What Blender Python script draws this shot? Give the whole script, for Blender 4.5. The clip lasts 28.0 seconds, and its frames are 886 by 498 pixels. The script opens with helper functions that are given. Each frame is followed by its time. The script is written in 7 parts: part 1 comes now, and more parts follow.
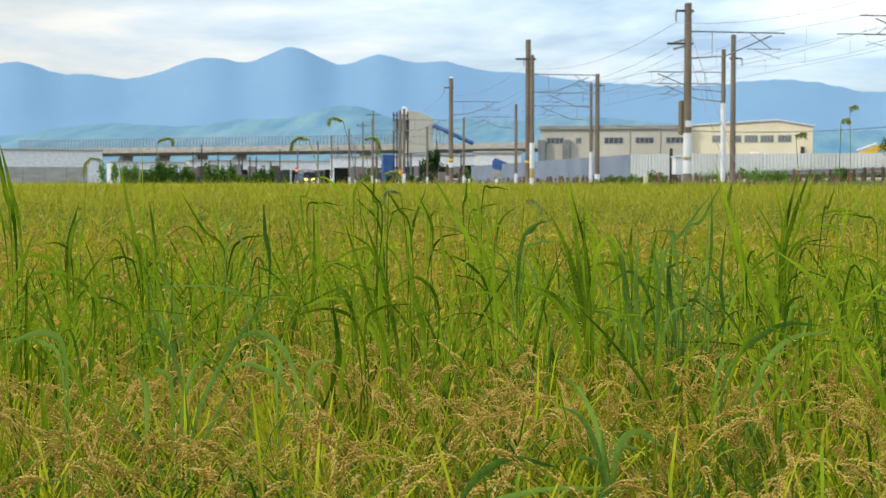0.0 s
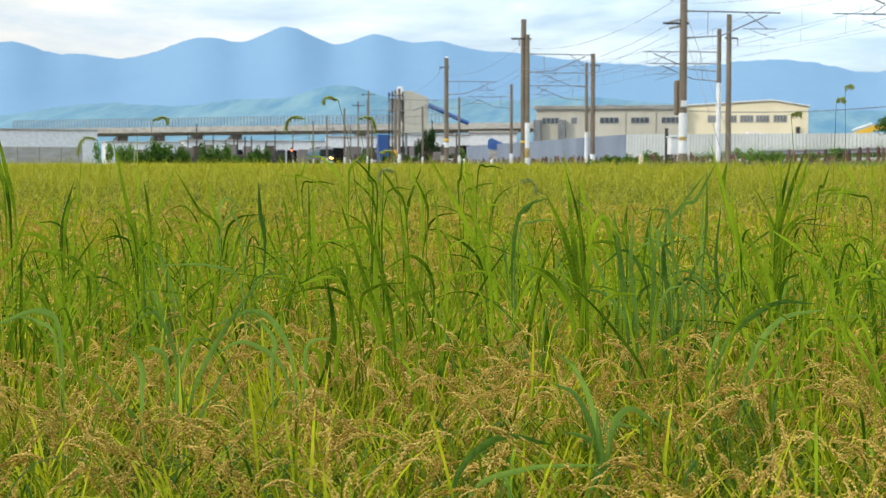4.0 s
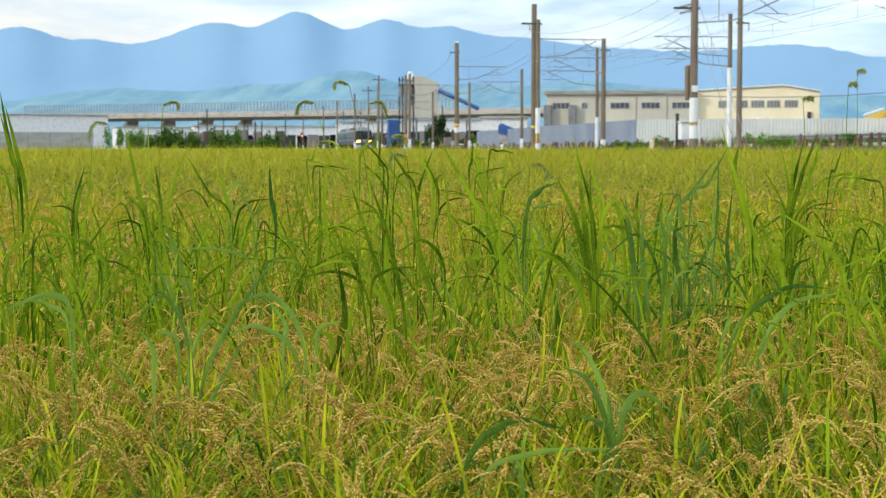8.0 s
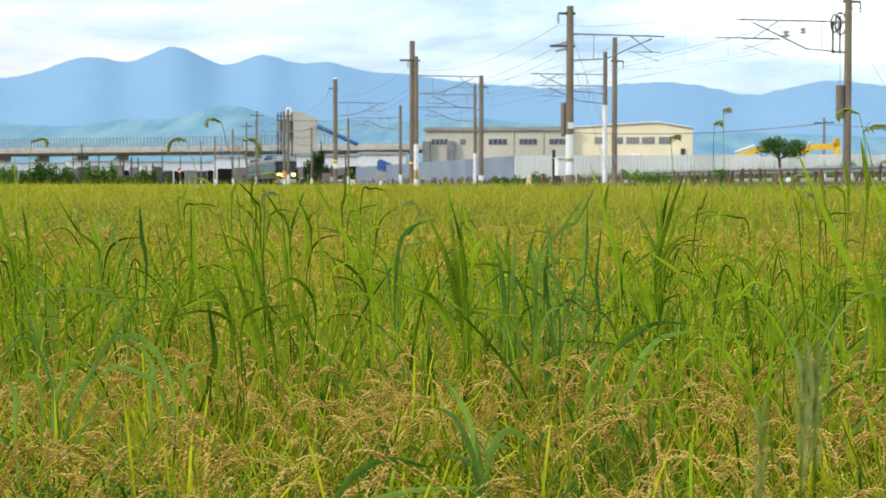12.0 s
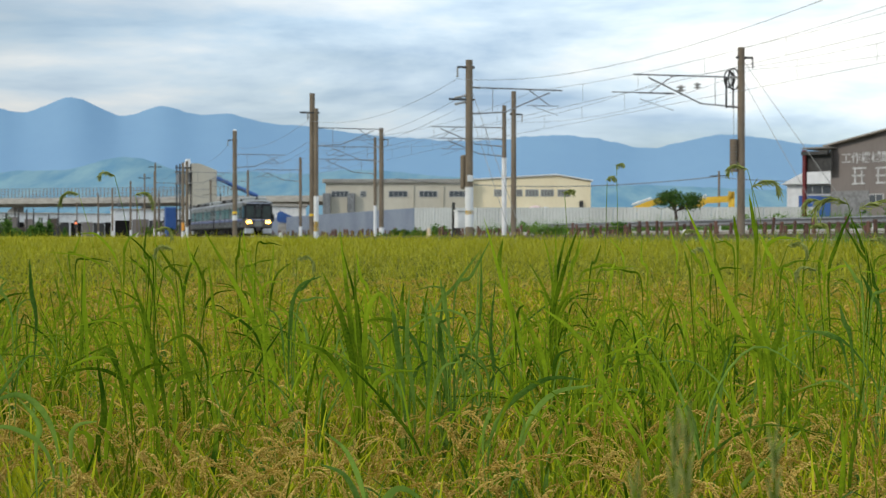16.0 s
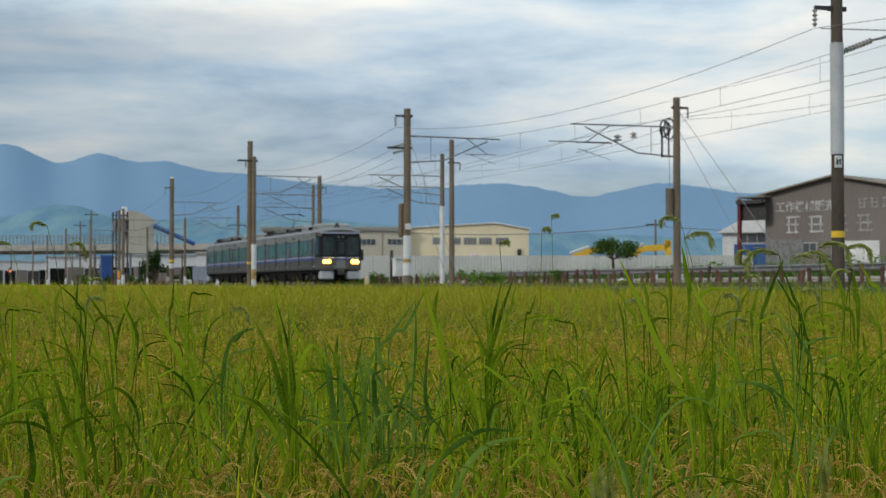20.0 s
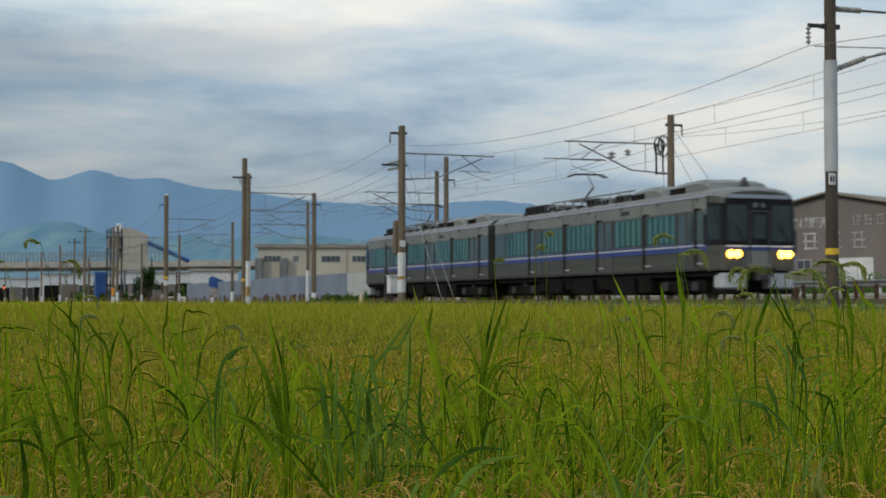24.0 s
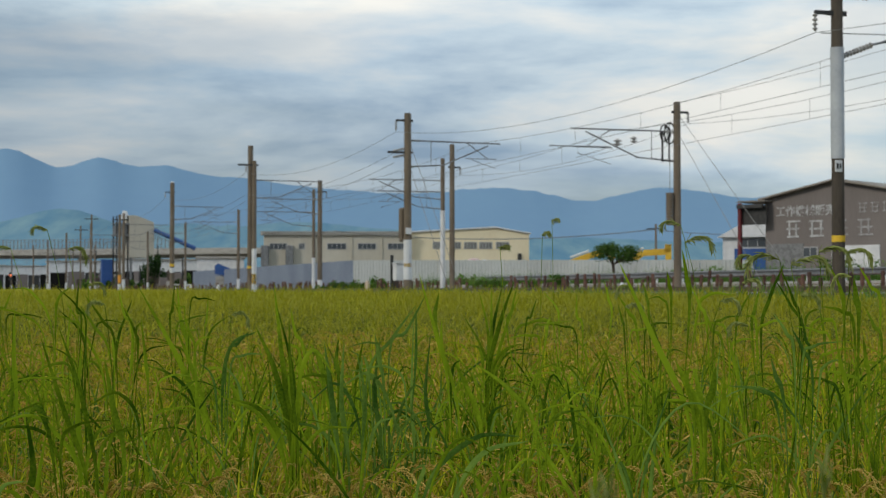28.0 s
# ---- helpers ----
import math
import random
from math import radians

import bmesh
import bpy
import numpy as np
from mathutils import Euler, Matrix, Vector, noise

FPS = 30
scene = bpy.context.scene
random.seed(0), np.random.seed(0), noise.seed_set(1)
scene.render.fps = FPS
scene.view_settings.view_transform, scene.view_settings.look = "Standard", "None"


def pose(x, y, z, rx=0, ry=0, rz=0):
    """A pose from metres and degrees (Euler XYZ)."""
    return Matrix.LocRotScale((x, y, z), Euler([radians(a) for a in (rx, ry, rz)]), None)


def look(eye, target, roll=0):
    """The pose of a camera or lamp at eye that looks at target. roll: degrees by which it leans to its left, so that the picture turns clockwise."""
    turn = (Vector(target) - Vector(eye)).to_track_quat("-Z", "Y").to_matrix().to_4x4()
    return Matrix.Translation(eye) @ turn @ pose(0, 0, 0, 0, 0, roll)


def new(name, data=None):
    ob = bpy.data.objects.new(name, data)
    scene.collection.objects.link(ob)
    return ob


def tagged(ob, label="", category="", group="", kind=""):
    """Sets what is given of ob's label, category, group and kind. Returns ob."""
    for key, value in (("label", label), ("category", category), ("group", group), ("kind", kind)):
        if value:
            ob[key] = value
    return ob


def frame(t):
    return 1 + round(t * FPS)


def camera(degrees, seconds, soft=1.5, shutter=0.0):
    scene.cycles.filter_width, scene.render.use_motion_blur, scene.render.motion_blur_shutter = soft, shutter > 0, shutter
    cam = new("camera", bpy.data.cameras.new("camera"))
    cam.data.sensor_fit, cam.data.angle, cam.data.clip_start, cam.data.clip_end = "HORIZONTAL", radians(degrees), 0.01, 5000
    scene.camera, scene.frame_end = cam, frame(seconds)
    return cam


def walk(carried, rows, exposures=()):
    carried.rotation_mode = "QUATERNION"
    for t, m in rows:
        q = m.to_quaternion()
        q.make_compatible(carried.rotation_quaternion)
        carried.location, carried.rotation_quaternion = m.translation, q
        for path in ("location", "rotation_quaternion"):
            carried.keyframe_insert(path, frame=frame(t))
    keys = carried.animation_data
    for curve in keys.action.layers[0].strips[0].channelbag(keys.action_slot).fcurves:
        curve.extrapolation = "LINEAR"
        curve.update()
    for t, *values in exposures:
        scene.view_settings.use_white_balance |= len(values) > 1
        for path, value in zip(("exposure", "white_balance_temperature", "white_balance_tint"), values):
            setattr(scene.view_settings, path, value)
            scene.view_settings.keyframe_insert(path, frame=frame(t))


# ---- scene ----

# ---------------- camera: on a tripod head at the field's edge, tilting and panning ----------------
cam = camera(32.39, 28.0, soft=1.15, shutter=0.5)
cam.data.dof.use_dof, cam.data.dof.focus_distance, cam.data.dof.aperture_fstop = True, 5.4, 8.8
TURNS = [  # seconds, turn to the right, tilt up (degrees)
    (0, -10.345, -2.386), (0.5, -10.243, -2.602), (1, -10.155, -2.770), (1.5, -10.091, -2.893), (2, -10.078, -2.982),
    (2.5, -10.089, -3.035), (3, -10.126, -3.068), (3.5, -10.166, -3.080), (5.5, -10.172, -3.406), (6, -10.240, -3.463)]
TURNS2 = [
    (6.5, -10.334, -3.510), (7, -10.465, -3.552), (7.5, -10.559, -3.625), (8, -10.557, -3.685), (8.5, -10.379, -3.687),
    (9, -9.968, -3.630), (9.5, -9.418, -3.544), (10, -8.914, -3.400), (10.5, -8.400, -3.230), (11, -7.733, -2.997),
    (11.5, -6.892, -2.684), (12, -6.030, -2.345), (12.5, -5.287, -1.984), (14.5, -3.395, -0.925)]
TURNS3 = [
    (15, -3.011, -0.736), (15.5, -2.626, -0.561), (16, -2.298, -0.396), (16.5, -1.970, -0.213), (17, -1.589, 0.023),
    (17.5, -1.168, 0.346), (18, -0.761, 0.659), (18.5, -0.411, 0.911), (19, -0.198, 1.093), (19.5, -0.082, 1.251),
    (20, 0.014, 1.405), (20.5, 0.087, 1.554), (21, 0.123, 1.689), (21.5, 0.143, 1.803)]
TURNS4 = [
    (23.5, 0.186, 2.091), (24, 0.220, 2.041), (24.5, 0.243, 1.972), (25, 0.262, 1.911), (25.5, 0.283, 1.842),
    (26, 0.292, 1.787), (26.5, 0.273, 1.717), (27, 0.217, 1.665), (27.5, 0.127, 1.600), (28, 0.0, 1.570)]
EYE_Z = 1.5
LENS_AHEAD = 0.40                           # metres from the pivots to the lens


def camera_pose(turn, tilt):
    """The lens sits ahead of the head's pivots, so it drifts a little as it turns and tilts."""
    x, z = LENS_AHEAD * radians(turn), EYE_Z + LENS_AHEAD * radians(tilt - 1.57)
    a, e = radians(turn), radians(tilt)
    way = Vector((math.sin(a) * math.cos(e), math.cos(a) * math.cos(e), math.sin(e)))
    return look((x, 0, z), Vector((x, 0, z)) + way)


EXPOSURES = [(0, 0.66), (3, 0.76), (8, 0.84), (12, 0.84), (15, 0.45), (17, 0.19), (20, -0.17), (24, -0.36), (25, -0.25), (26, -0.16), (27, -0.16), (28, -0.26)]
walk(cam, [(t, camera_pose(a, e)) for t, a, e in TURNS + TURNS2 + TURNS3 + TURNS4], EXPOSURES)

# ---------------- sky and sun ----------------
SUN_TURN, SUN_UP = radians(-125), radians(32)   # azimuth from +y to the right, and height
world = bpy.data.worlds.new("world")
scene.world = world
world.use_nodes = True
wn, wl = world.node_tree.nodes, world.node_tree.links
wn.clear()


def wnode(kind, **values):
    n = wn.new(kind)
    for k, v in values.items():
        n.inputs[k].default_value = v
    return n


w_sky = wn.new("ShaderNodeTexSky")
w_sky.sky_type, w_sky.sun_disc = "NISHITA", False
w_sky.sun_elevation, w_sky.sun_rotation = SUN_UP, SUN_TURN
w_co = wn.new("ShaderNodeTexCoord")
w_map = wn.new("ShaderNodeMapping")
w_map.inputs["Scale"].default_value = (1.0, 1.0, 4.6)
w_map.inputs["Location"].default_value = (0.35, 0.1, 0.75)
w_n1 = wnode("ShaderNodeTexNoise", Scale=1.6, Detail=6.0, Roughness=0.5, Distortion=0.15)
w_n2 = wnode("ShaderNodeTexNoise", Scale=4.0, Detail=9.0, Roughness=0.55, Distortion=0.2)
w_r1 = wn.new("ShaderNodeValToRGB")
w_r1.color_ramp.elements[0].position, w_r1.color_ramp.elements[1].position = 0.28, 0.50
w_r2 = wn.new("ShaderNodeValToRGB")
w_r2.color_ramp.elements[0].position, w_r2.color_ramp.elements[1].position = 0.36, 0.62
w_r2.color_ramp.elements[0].color, w_r2.color_ramp.elements[1].color = (3.5, 4.9, 6.5, 1), (9.2, 9.3, 9.0, 1)
w_gap = w_r2.color_ramp.elements.new(0.49)
w_gap.color = (6.2, 7.5, 8.5, 1)
w_mix = wn.new("ShaderNodeMix")
w_mix.data_type = "RGBA"
w_bg = wnode("ShaderNodeBackground", Strength=0.1)
w_out = wn.new("ShaderNodeOutputWorld")
wl.new(w_co.outputs["Generated"], w_map.inputs["Vector"])
for n, r in ((w_n1, w_r1), (w_n2, w_r2)):
    wl.new(w_map.outputs["Vector"], n.inputs["Vector"])
    wl.new(n.outputs["Fac"], r.inputs["Fac"])
wl.new(w_r1.outputs["Color"], w_mix.inputs["Factor"])
wl.new(w_sky.outputs["Color"], w_mix.inputs["A"])
wl.new(w_r2.outputs["Color"], w_mix.inputs["B"])
w_sep, w_low, w_dim = wn.new("ShaderNodeSeparateXYZ"), wn.new("ShaderNodeMapRange"), wn.new("ShaderNodeMix")
w_low.inputs["From Min"].default_value, w_low.inputs["From Max"].default_value = 0.03, 0.20   # thinner, greyer light near the horizon
w_low.inputs["To Min"].default_value, w_low.inputs["To Max"].default_value = 0.72, 1.26
w_dim.data_type, w_dim.blend_type = "RGBA", "MULTIPLY"
w_dim.inputs["Factor"].default_value = 1.0
wl.new(w_co.outputs["Generated"], w_sep.inputs[0])
wl.new(w_sep.outputs["Z"], w_low.inputs["Value"])
w_side, w_thin, w_both = wn.new("ShaderNodeMapRange"), wn.new("ShaderNodeValToRGB"), wn.new("ShaderNodeMath")   # the cloud cover thins towards +x
w_side.inputs["From Min"].default_value, w_side.inputs["From Max"].default_value = -0.5, 0.5
for k, (at, v) in enumerate(((0.05, 0.50), (0.36, 0.64), (0.48, 0.68), (0.62, 0.71), (0.80, 0.75))):
    el = w_thin.color_ramp.elements[k] if k < 2 else w_thin.color_ramp.elements.new(at)
    el.position, el.color = at, (v, v, v, 1)
w_up = wnode("ShaderNodeMath")
w_up.operation, w_up.inputs[1].default_value = "MULTIPLY", 1.35
w_both.operation = "MULTIPLY"
wl.new(w_sep.outputs["X"], w_side.inputs["Value"])
wl.new(w_side.outputs["Result"], w_thin.inputs["Fac"])
wl.new(w_thin.outputs["Color"], w_up.inputs[0])
wl.new(w_up.outputs[0], w_both.inputs[0])
wl.new(w_low.outputs["Result"], w_both.inputs[1])
wl.new(w_mix.outputs["Result"], w_dim.inputs["A"])
wl.new(w_both.outputs[0], w_dim.inputs["B"])
# a long dark bank of cloud in the left half with a bright edge above it
w_rag, w_edge, w_span, w_bank, w_left, w_lay = wnode("ShaderNodeTexNoise", Scale=5.0, Detail=7.0, Roughness=0.6), wn.new("ShaderNodeMath"), wn.new("ShaderNodeMapRange"), wn.new("ShaderNodeValToRGB"), wn.new("ShaderNodeMapRange"), wn.new("ShaderNodeMix")
w_edge.operation, w_edge.inputs[1].default_value = "MULTIPLY_ADD", 0.045
w_span.inputs["From Min"].default_value, w_span.inputs["From Max"].default_value = 0.10 + 0.0225, 0.22 + 0.0225
for k, (at, c) in enumerate(((0.10, (1, 1, 1)), (0.30, (0.88, 0.93, 0.98)), (0.50, (0.78, 0.85, 0.93)), (0.60, (1.0, 1.0, 1.0)), (0.70, (1.25, 1.22, 1.16)), (0.90, (1.0, 1.0, 1.0)))):
    el = w_bank.color_ramp.elements[k] if k < 2 else w_bank.color_ramp.elements.new(at)
    el.position, el.color = at, (*c, 1)
w_left.inputs["From Min"].default_value, w_left.inputs["From Max"].default_value = 0.02, -0.12
w_lay.data_type, w_lay.blend_type = "RGBA", "MULTIPLY"
wl.new(w_map.outputs["Vector"], w_rag.inputs["Vector"])
wl.new(w_rag.outputs["Fac"], w_edge.inputs[0])
wl.new(w_sep.outputs["Z"], w_edge.inputs[2])
wl.new(w_edge.outputs[0], w_span.inputs["Value"])
wl.new(w_span.outputs["Result"], w_bank.inputs["Fac"])
wl.new(w_sep.outputs["X"], w_left.inputs["Value"])
wl.new(w_left.outputs["Result"], w_lay.inputs["Factor"])
wl.new(w_dim.outputs["Result"], w_lay.inputs["A"])
wl.new(w_bank.outputs["Color"], w_lay.inputs["B"])
w_thinlow, w_right, w_pale = wn.new("ShaderNodeValToRGB"), wn.new("ShaderNodeMapRange"), wn.new("ShaderNodeMix")
for k, (at, v) in enumerate(((0.05, 1.26), (0.10, 1.16), (0.16, 1.0))):
    el = w_thinlow.color_ramp.elements[k] if k < 2 else w_thinlow.color_ramp.elements.new(at)
    el.position, el.color = at, (v, v * 0.99, v * 0.97, 1)
w_right.inputs["From Min"].default_value, w_right.inputs["From Max"].default_value = -0.02, 0.20
w_pale.data_type, w_pale.blend_type = "RGBA", "MULTIPLY"
wl.new(w_sep.outputs["Z"], w_thinlow.inputs["Fac"])
wl.new(w_sep.outputs["X"], w_right.inputs["Value"])
wl.new(w_right.outputs["Result"], w_pale.inputs["Factor"])
wl.new(w_lay.outputs["Result"], w_pale.inputs["A"])
wl.new(w_thinlow.outputs["Color"], w_pale.inputs["B"])
wl.new(w_pale.outputs["Result"], w_bg.inputs["Color"])
wl.new(w_bg.outputs["Background"], w_out.inputs["Surface"])

sun_data = bpy.data.lights.new("sun", "SUN")
sun_data.energy, sun_data.angle, sun_data.color = 1.5, radians(10), (1.0, 0.93, 0.82)
sun = new("sun", sun_data)
SUN_WAY = Vector((math.sin(SUN_TURN) * math.cos(SUN_UP), math.cos(SUN_TURN) * math.cos(SUN_UP), math.sin(SUN_UP)))
sun.matrix_world = look(SUN_WAY * 50, (0, 0, 0))


# ---------------- materials ----------------
def material(name, dark, light, scale=3.0, rough=0.8, bump=0.0, fine=40.0, metal=0.0, vary=0.0, stretch=(1, 1, 1), spec=0.5):
    """Two tones mixed by a coarse and a fine noise, with relief; vary: brightness from piece to piece."""
    m = bpy.data.materials.new(name)
    m.use_nodes = True
    ns, ls = m.node_tree.nodes, m.node_tree.links
    p = ns["Principled BSDF"]
    p.inputs["Roughness"].default_value, p.inputs["Metallic"].default_value = rough, metal
    p.inputs["Specular IOR Level"].default_value = spec
    co = ns.new("ShaderNodeTexCoord")
    mp = ns.new("ShaderNodeMapping")
    mp.inputs["Scale"].default_value = stretch
    ls.new(co.outputs["Object"], mp.inputs["Vector"])
    a, b = ns.new("ShaderNodeTexNoise"), ns.new("ShaderNodeTexNoise")
    a.inputs["Scale"].default_value, a.inputs["Detail"].default_value = scale, 5
    b.inputs["Scale"].default_value, b.inputs["Detail"].default_value = fine, 3
    for n in (a, b):
        ls.new(mp.outputs["Vector"], n.inputs["Vector"])
    mid = ns.new("ShaderNodeMath")
    mid.operation = "MULTIPLY_ADD"
    mid.inputs[1].default_value, mid.inputs[2].default_value = 0.35, -0.17
    ls.new(b.outputs["Fac"], mid.inputs[0])
    add = ns.new("ShaderNodeMath")
    add.operation = "ADD"
    ls.new(a.outputs["Fac"], add.inputs[0])
    ls.new(mid.outputs[0], add.inputs[1])
    fac = add.outputs[0]
    if vary:
        geo, info = ns.new("ShaderNodeNewGeometry"), ns.new("ShaderNodeObjectInfo")
        s1, s2 = ns.new("ShaderNodeMath"), ns.new("ShaderNodeMath")
        s1.operation, s2.operation = "ADD", "MULTIPLY_ADD"
        ls.new(geo.outputs["Random Per Island"], s1.inputs[0])
        ls.new(info.outputs["Random"], s1.inputs[1])
        ls.new(s1.outputs[0], s2.inputs[0])
        s2.inputs[1].default_value = vary
        ls.new(fac, s2.inputs[2])
        s3 = ns.new("ShaderNodeMath")
        s3.operation = "SUBTRACT"
        ls.new(s2.outputs[0], s3.inputs[0])
        s3.inputs[1].default_value = vary
        fac = s3.outputs[0]
    ramp = ns.new("ShaderNodeValToRGB")
    ramp.color_ramp.elements[0].position, ramp.color_ramp.elements[1].position = 0.3, 0.7
    ramp.color_ramp.elements[0].color, ramp.color_ramp.elements[1].color = (*dark, 1), (*light, 1)
    ls.new(fac, ramp.inputs["Fac"])
    ls.new(ramp.outputs["Color"], p.inputs["Base Color"])
    if bump:
        bp = ns.new("ShaderNodeBump")
        bp.inputs["Strength"].default_value, bp.inputs["Distance"].default_value = bump, 0.02
        ls.new(b.outputs["Fac"], bp.inputs["Height"])
        ls.new(bp.outputs["Normal"], p.inputs["Normal"])
    return m


def leafy(name, dark, light, vary=0.5, scale=6.0, glow=0.4, rough=0.5):
    """A leaf: a two-tone surface that lets part of the light through."""
    m = material(name, dark, light, scale=scale, rough=rough, vary=vary, fine=90, spec=0.05)
    ns, ls = m.node_tree.nodes, m.node_tree.links
    p, out = ns["Principled BSDF"], ns["Material Output"]
    tr, mx = ns.new("ShaderNodeBsdfTranslucent"), ns.new("ShaderNodeMixShader")
    mx.inputs["Fac"].default_value = glow
    ls.new(p.inputs["Base Color"].links[0].from_socket, tr.inputs["Color"])
    ls.new(p.outputs[0], mx.inputs[1])
    ls.new(tr.outputs[0], mx.inputs[2])
    ls.new(mx.outputs[0], out.inputs["Surface"])
    return m


def lamp(name, colour, strength):
    m = bpy.data.materials.new(name)
    m.use_nodes = True
    p = m.node_tree.nodes["Principled BSDF"]
    p.inputs["Base Color"].default_value = (*colour, 1)
    p.inputs["Emission Color"].default_value, p.inputs["Emission Strength"].default_value = (*colour, 1), strength
    return m


M_SOIL = material("soil", (0.06, 0.05, 0.03), (0.13, 0.11, 0.06), 0.4, 0.95, 0.6, 9, spec=0.1)
# dark green that holds the shade deep between the rice plants
M_STEM_SHADE = material("rice_stem_shade", (0.045, 0.07, 0.010), (0.13, 0.14, 0.02), 1.6, 0.9, 1.0, 22, spec=0.04)
M_RICE_LEAF = leafy("rice_leaf", (0.15, 0.20, 0.005), (0.58, 0.545, 0.018))
M_RICE_GREEN = leafy("rice_leaf_green", (0.115, 0.175, 0.006), (0.49, 0.49, 0.017))
M_RICE_FAR = leafy("rice_far", (0.30, 0.30, 0.014), (0.57, 0.51, 0.05))
M_EAR = leafy("rice_ear", (0.42, 0.265, 0.042), (0.76, 0.54, 0.145), vary=0.45, scale=40, glow=0.2)
M_WEED = leafy("weed_leaf", (0.037, 0.090, 0.003), (0.268, 0.375, 0.014), vary=0.45, scale=4, rough=0.52)
# bluish leaf; the sky's sheen on bent blades is put into its colour
M_WEED_BLUE = leafy("weed_leaf_bluish_sheen", (0.05, 0.12, 0.014), (0.21, 0.33, 0.052), vary=0.4, scale=4, rough=0.4)
M_SEED = leafy("weed_seed", (0.16, 0.20, 0.045), (0.34, 0.37, 0.11), vary=0.4, scale=60, glow=0.2)
# the far range's blue is distance haze put into the base colour
M_HILL_HAZE = material("far_hill_haze", (0.186, 0.306, 0.443), (0.197, 0.322, 0.455), 0.0035, 1.0, 0, 0.03, spec=0, stretch=(1, 0.25, 1.5))
# mottled forest green, paled and blued by haze mixed into the colour
M_FOOTHILL_HAZE = material("near_hill_haze", (0.120, 0.240, 0.335), (0.205, 0.328, 0.375), 0.020, 1.0, 0, 0.09, spec=0, stretch=(1, 0.12, 1.2))
M_CONCRETE = material("concrete", (0.30, 0.28, 0.25), (0.46, 0.44, 0.40), 0.5, 0.85, 0.2, 8, stretch=(1, 1, 3))
M_POLE = material("weathered_pole", (0.13, 0.10, 0.07), (0.23, 0.18, 0.13), 2.0, 0.85, 0.3, 25, stretch=(1, 1, 0.25))
M_POLE_DARK = material("dark_weathered_pole", (0.055, 0.043, 0.032), (0.11, 0.088, 0.066), 2.0, 0.85, 0.3, 25, stretch=(1, 1, 0.25))
M_WHITE = material("white_paint", (0.62, 0.62, 0.62), (0.80, 0.80, 0.80), 1.5, 0.6, 0.1, 18)
M_GREYPAINT = material("light_grey_paint", (0.40, 0.42, 0.45), (0.54, 0.56, 0.58), 1.5, 0.5, 0.1, 18)
M_YELLOW = material("yellow_paint", (0.70, 0.42, 0.02), (0.85, 0.55, 0.04), 3, 0.5, 0.1, 30)
M_ORANGE = material("orange_paint", (0.75, 0.28, 0.02), (0.85, 0.36, 0.04), 3, 0.5, 0.1, 30)
M_STEEL = material("galvanised_steel", (0.16, 0.16, 0.16), (0.30, 0.30, 0.30), 5, 0.5, 0.1, 60, metal=0.6)
M_DARK = material("dark_steel", (0.022, 0.022, 0.022), (0.055, 0.052, 0.048), 4, 0.6, 0.2, 40)
M_WIRE = material("wire", (0.17, 0.17, 0.16), (0.25, 0.25, 0.24), 4, 0.5, metal=0.4)
M_INSUL = material("insulator_porcelain", (0.25, 0.24, 0.23), (0.45, 0.44, 0.42), 8, 0.3)
M_BALLAST = material("ballast", (0.06, 0.05, 0.04), (0.16, 0.13, 0.105), 6, 0.95, 1.0, 30)
M_RUST = material("rusty_post", (0.05, 0.03, 0.022), (0.17, 0.085, 0.06), 3, 0.9, 0.4, 30, vary=0.3)
M_RAIL = material("rail_steel", (0.10, 0.06, 0.04), (0.20, 0.14, 0.10), 4, 0.5, 0.1, 30, metal=0.4)
M_MARK = material("pale_orange_stone", (0.55, 0.40, 0.28), (0.75, 0.62, 0.48), 6, 0.8, 0.2, 40)
M_TRAIN = material("brushed_steel", (0.070, 0.069, 0.060), (0.112, 0.110, 0.097), 0.8, 0.5, 0.05, 60, metal=0.35, stretch=(0.3, 1, 6))
M_TRAIN_PALE = material("ivory_paint", (0.165, 0.175, 0.165), (0.22, 0.232, 0.216), 0.8, 0.4, 0.0, 20)
M_TRAIN_ROOF = material("roof_paint", (0.18, 0.186, 0.19), (0.25, 0.257, 0.262), 0.6, 0.6, 0.1, 12)
M_TRAIN_DOOR = material("door_steel", (0.078, 0.077, 0.069), (0.115, 0.114, 0.103), 0.8, 0.5, 0.0, 30, metal=0.35)
M_BLUE = material("blue_stripe_film", (0.024, 0.042, 0.20), (0.04, 0.065, 0.27), 1, 0.35)
M_CURTAIN = material("curtain", (0.045, 0.15, 0.16), (0.085, 0.215, 0.215), 2, 0.5, vary=0.3)
M_MASK = material("black_gloss", (0.012, 0.012, 0.014), (0.025, 0.025, 0.028), 2, 0.25, spec=0.08)
M_GLASS = material("tinted_glass", (0.012, 0.05, 0.05), (0.03, 0.085, 0.085), 1, 0.06, spec=0.35)
M_GLASS_CAB = material("cab_glass", (0.008, 0.016, 0.016), (0.028, 0.045, 0.040), 1.4, 0.06, spec=0.4)
M_GLASS_DULL = material("window_glass", (0.05, 0.06, 0.07), (0.10, 0.11, 0.12), 0.6, 0.15)
M_LENS = material("dark_lens", (0.08, 0.02, 0.02), (0.12, 0.04, 0.03), 2, 0.2)
M_HEADLIGHT = lamp("headlamp", (1.0, 0.44, 0.035), 22.0)
M_SIGNAL_RED = lamp("signal_red", (1.0, 0.08, 0.10), 3)
M_SIGNAL_ORANGE = lamp("signal_orange", (1.0, 0.22, 0.08), 1.5)
M_FRAME = material("window_frame", (0.35, 0.35, 0.34), (0.45, 0.45, 0.44), 2, 0.5)
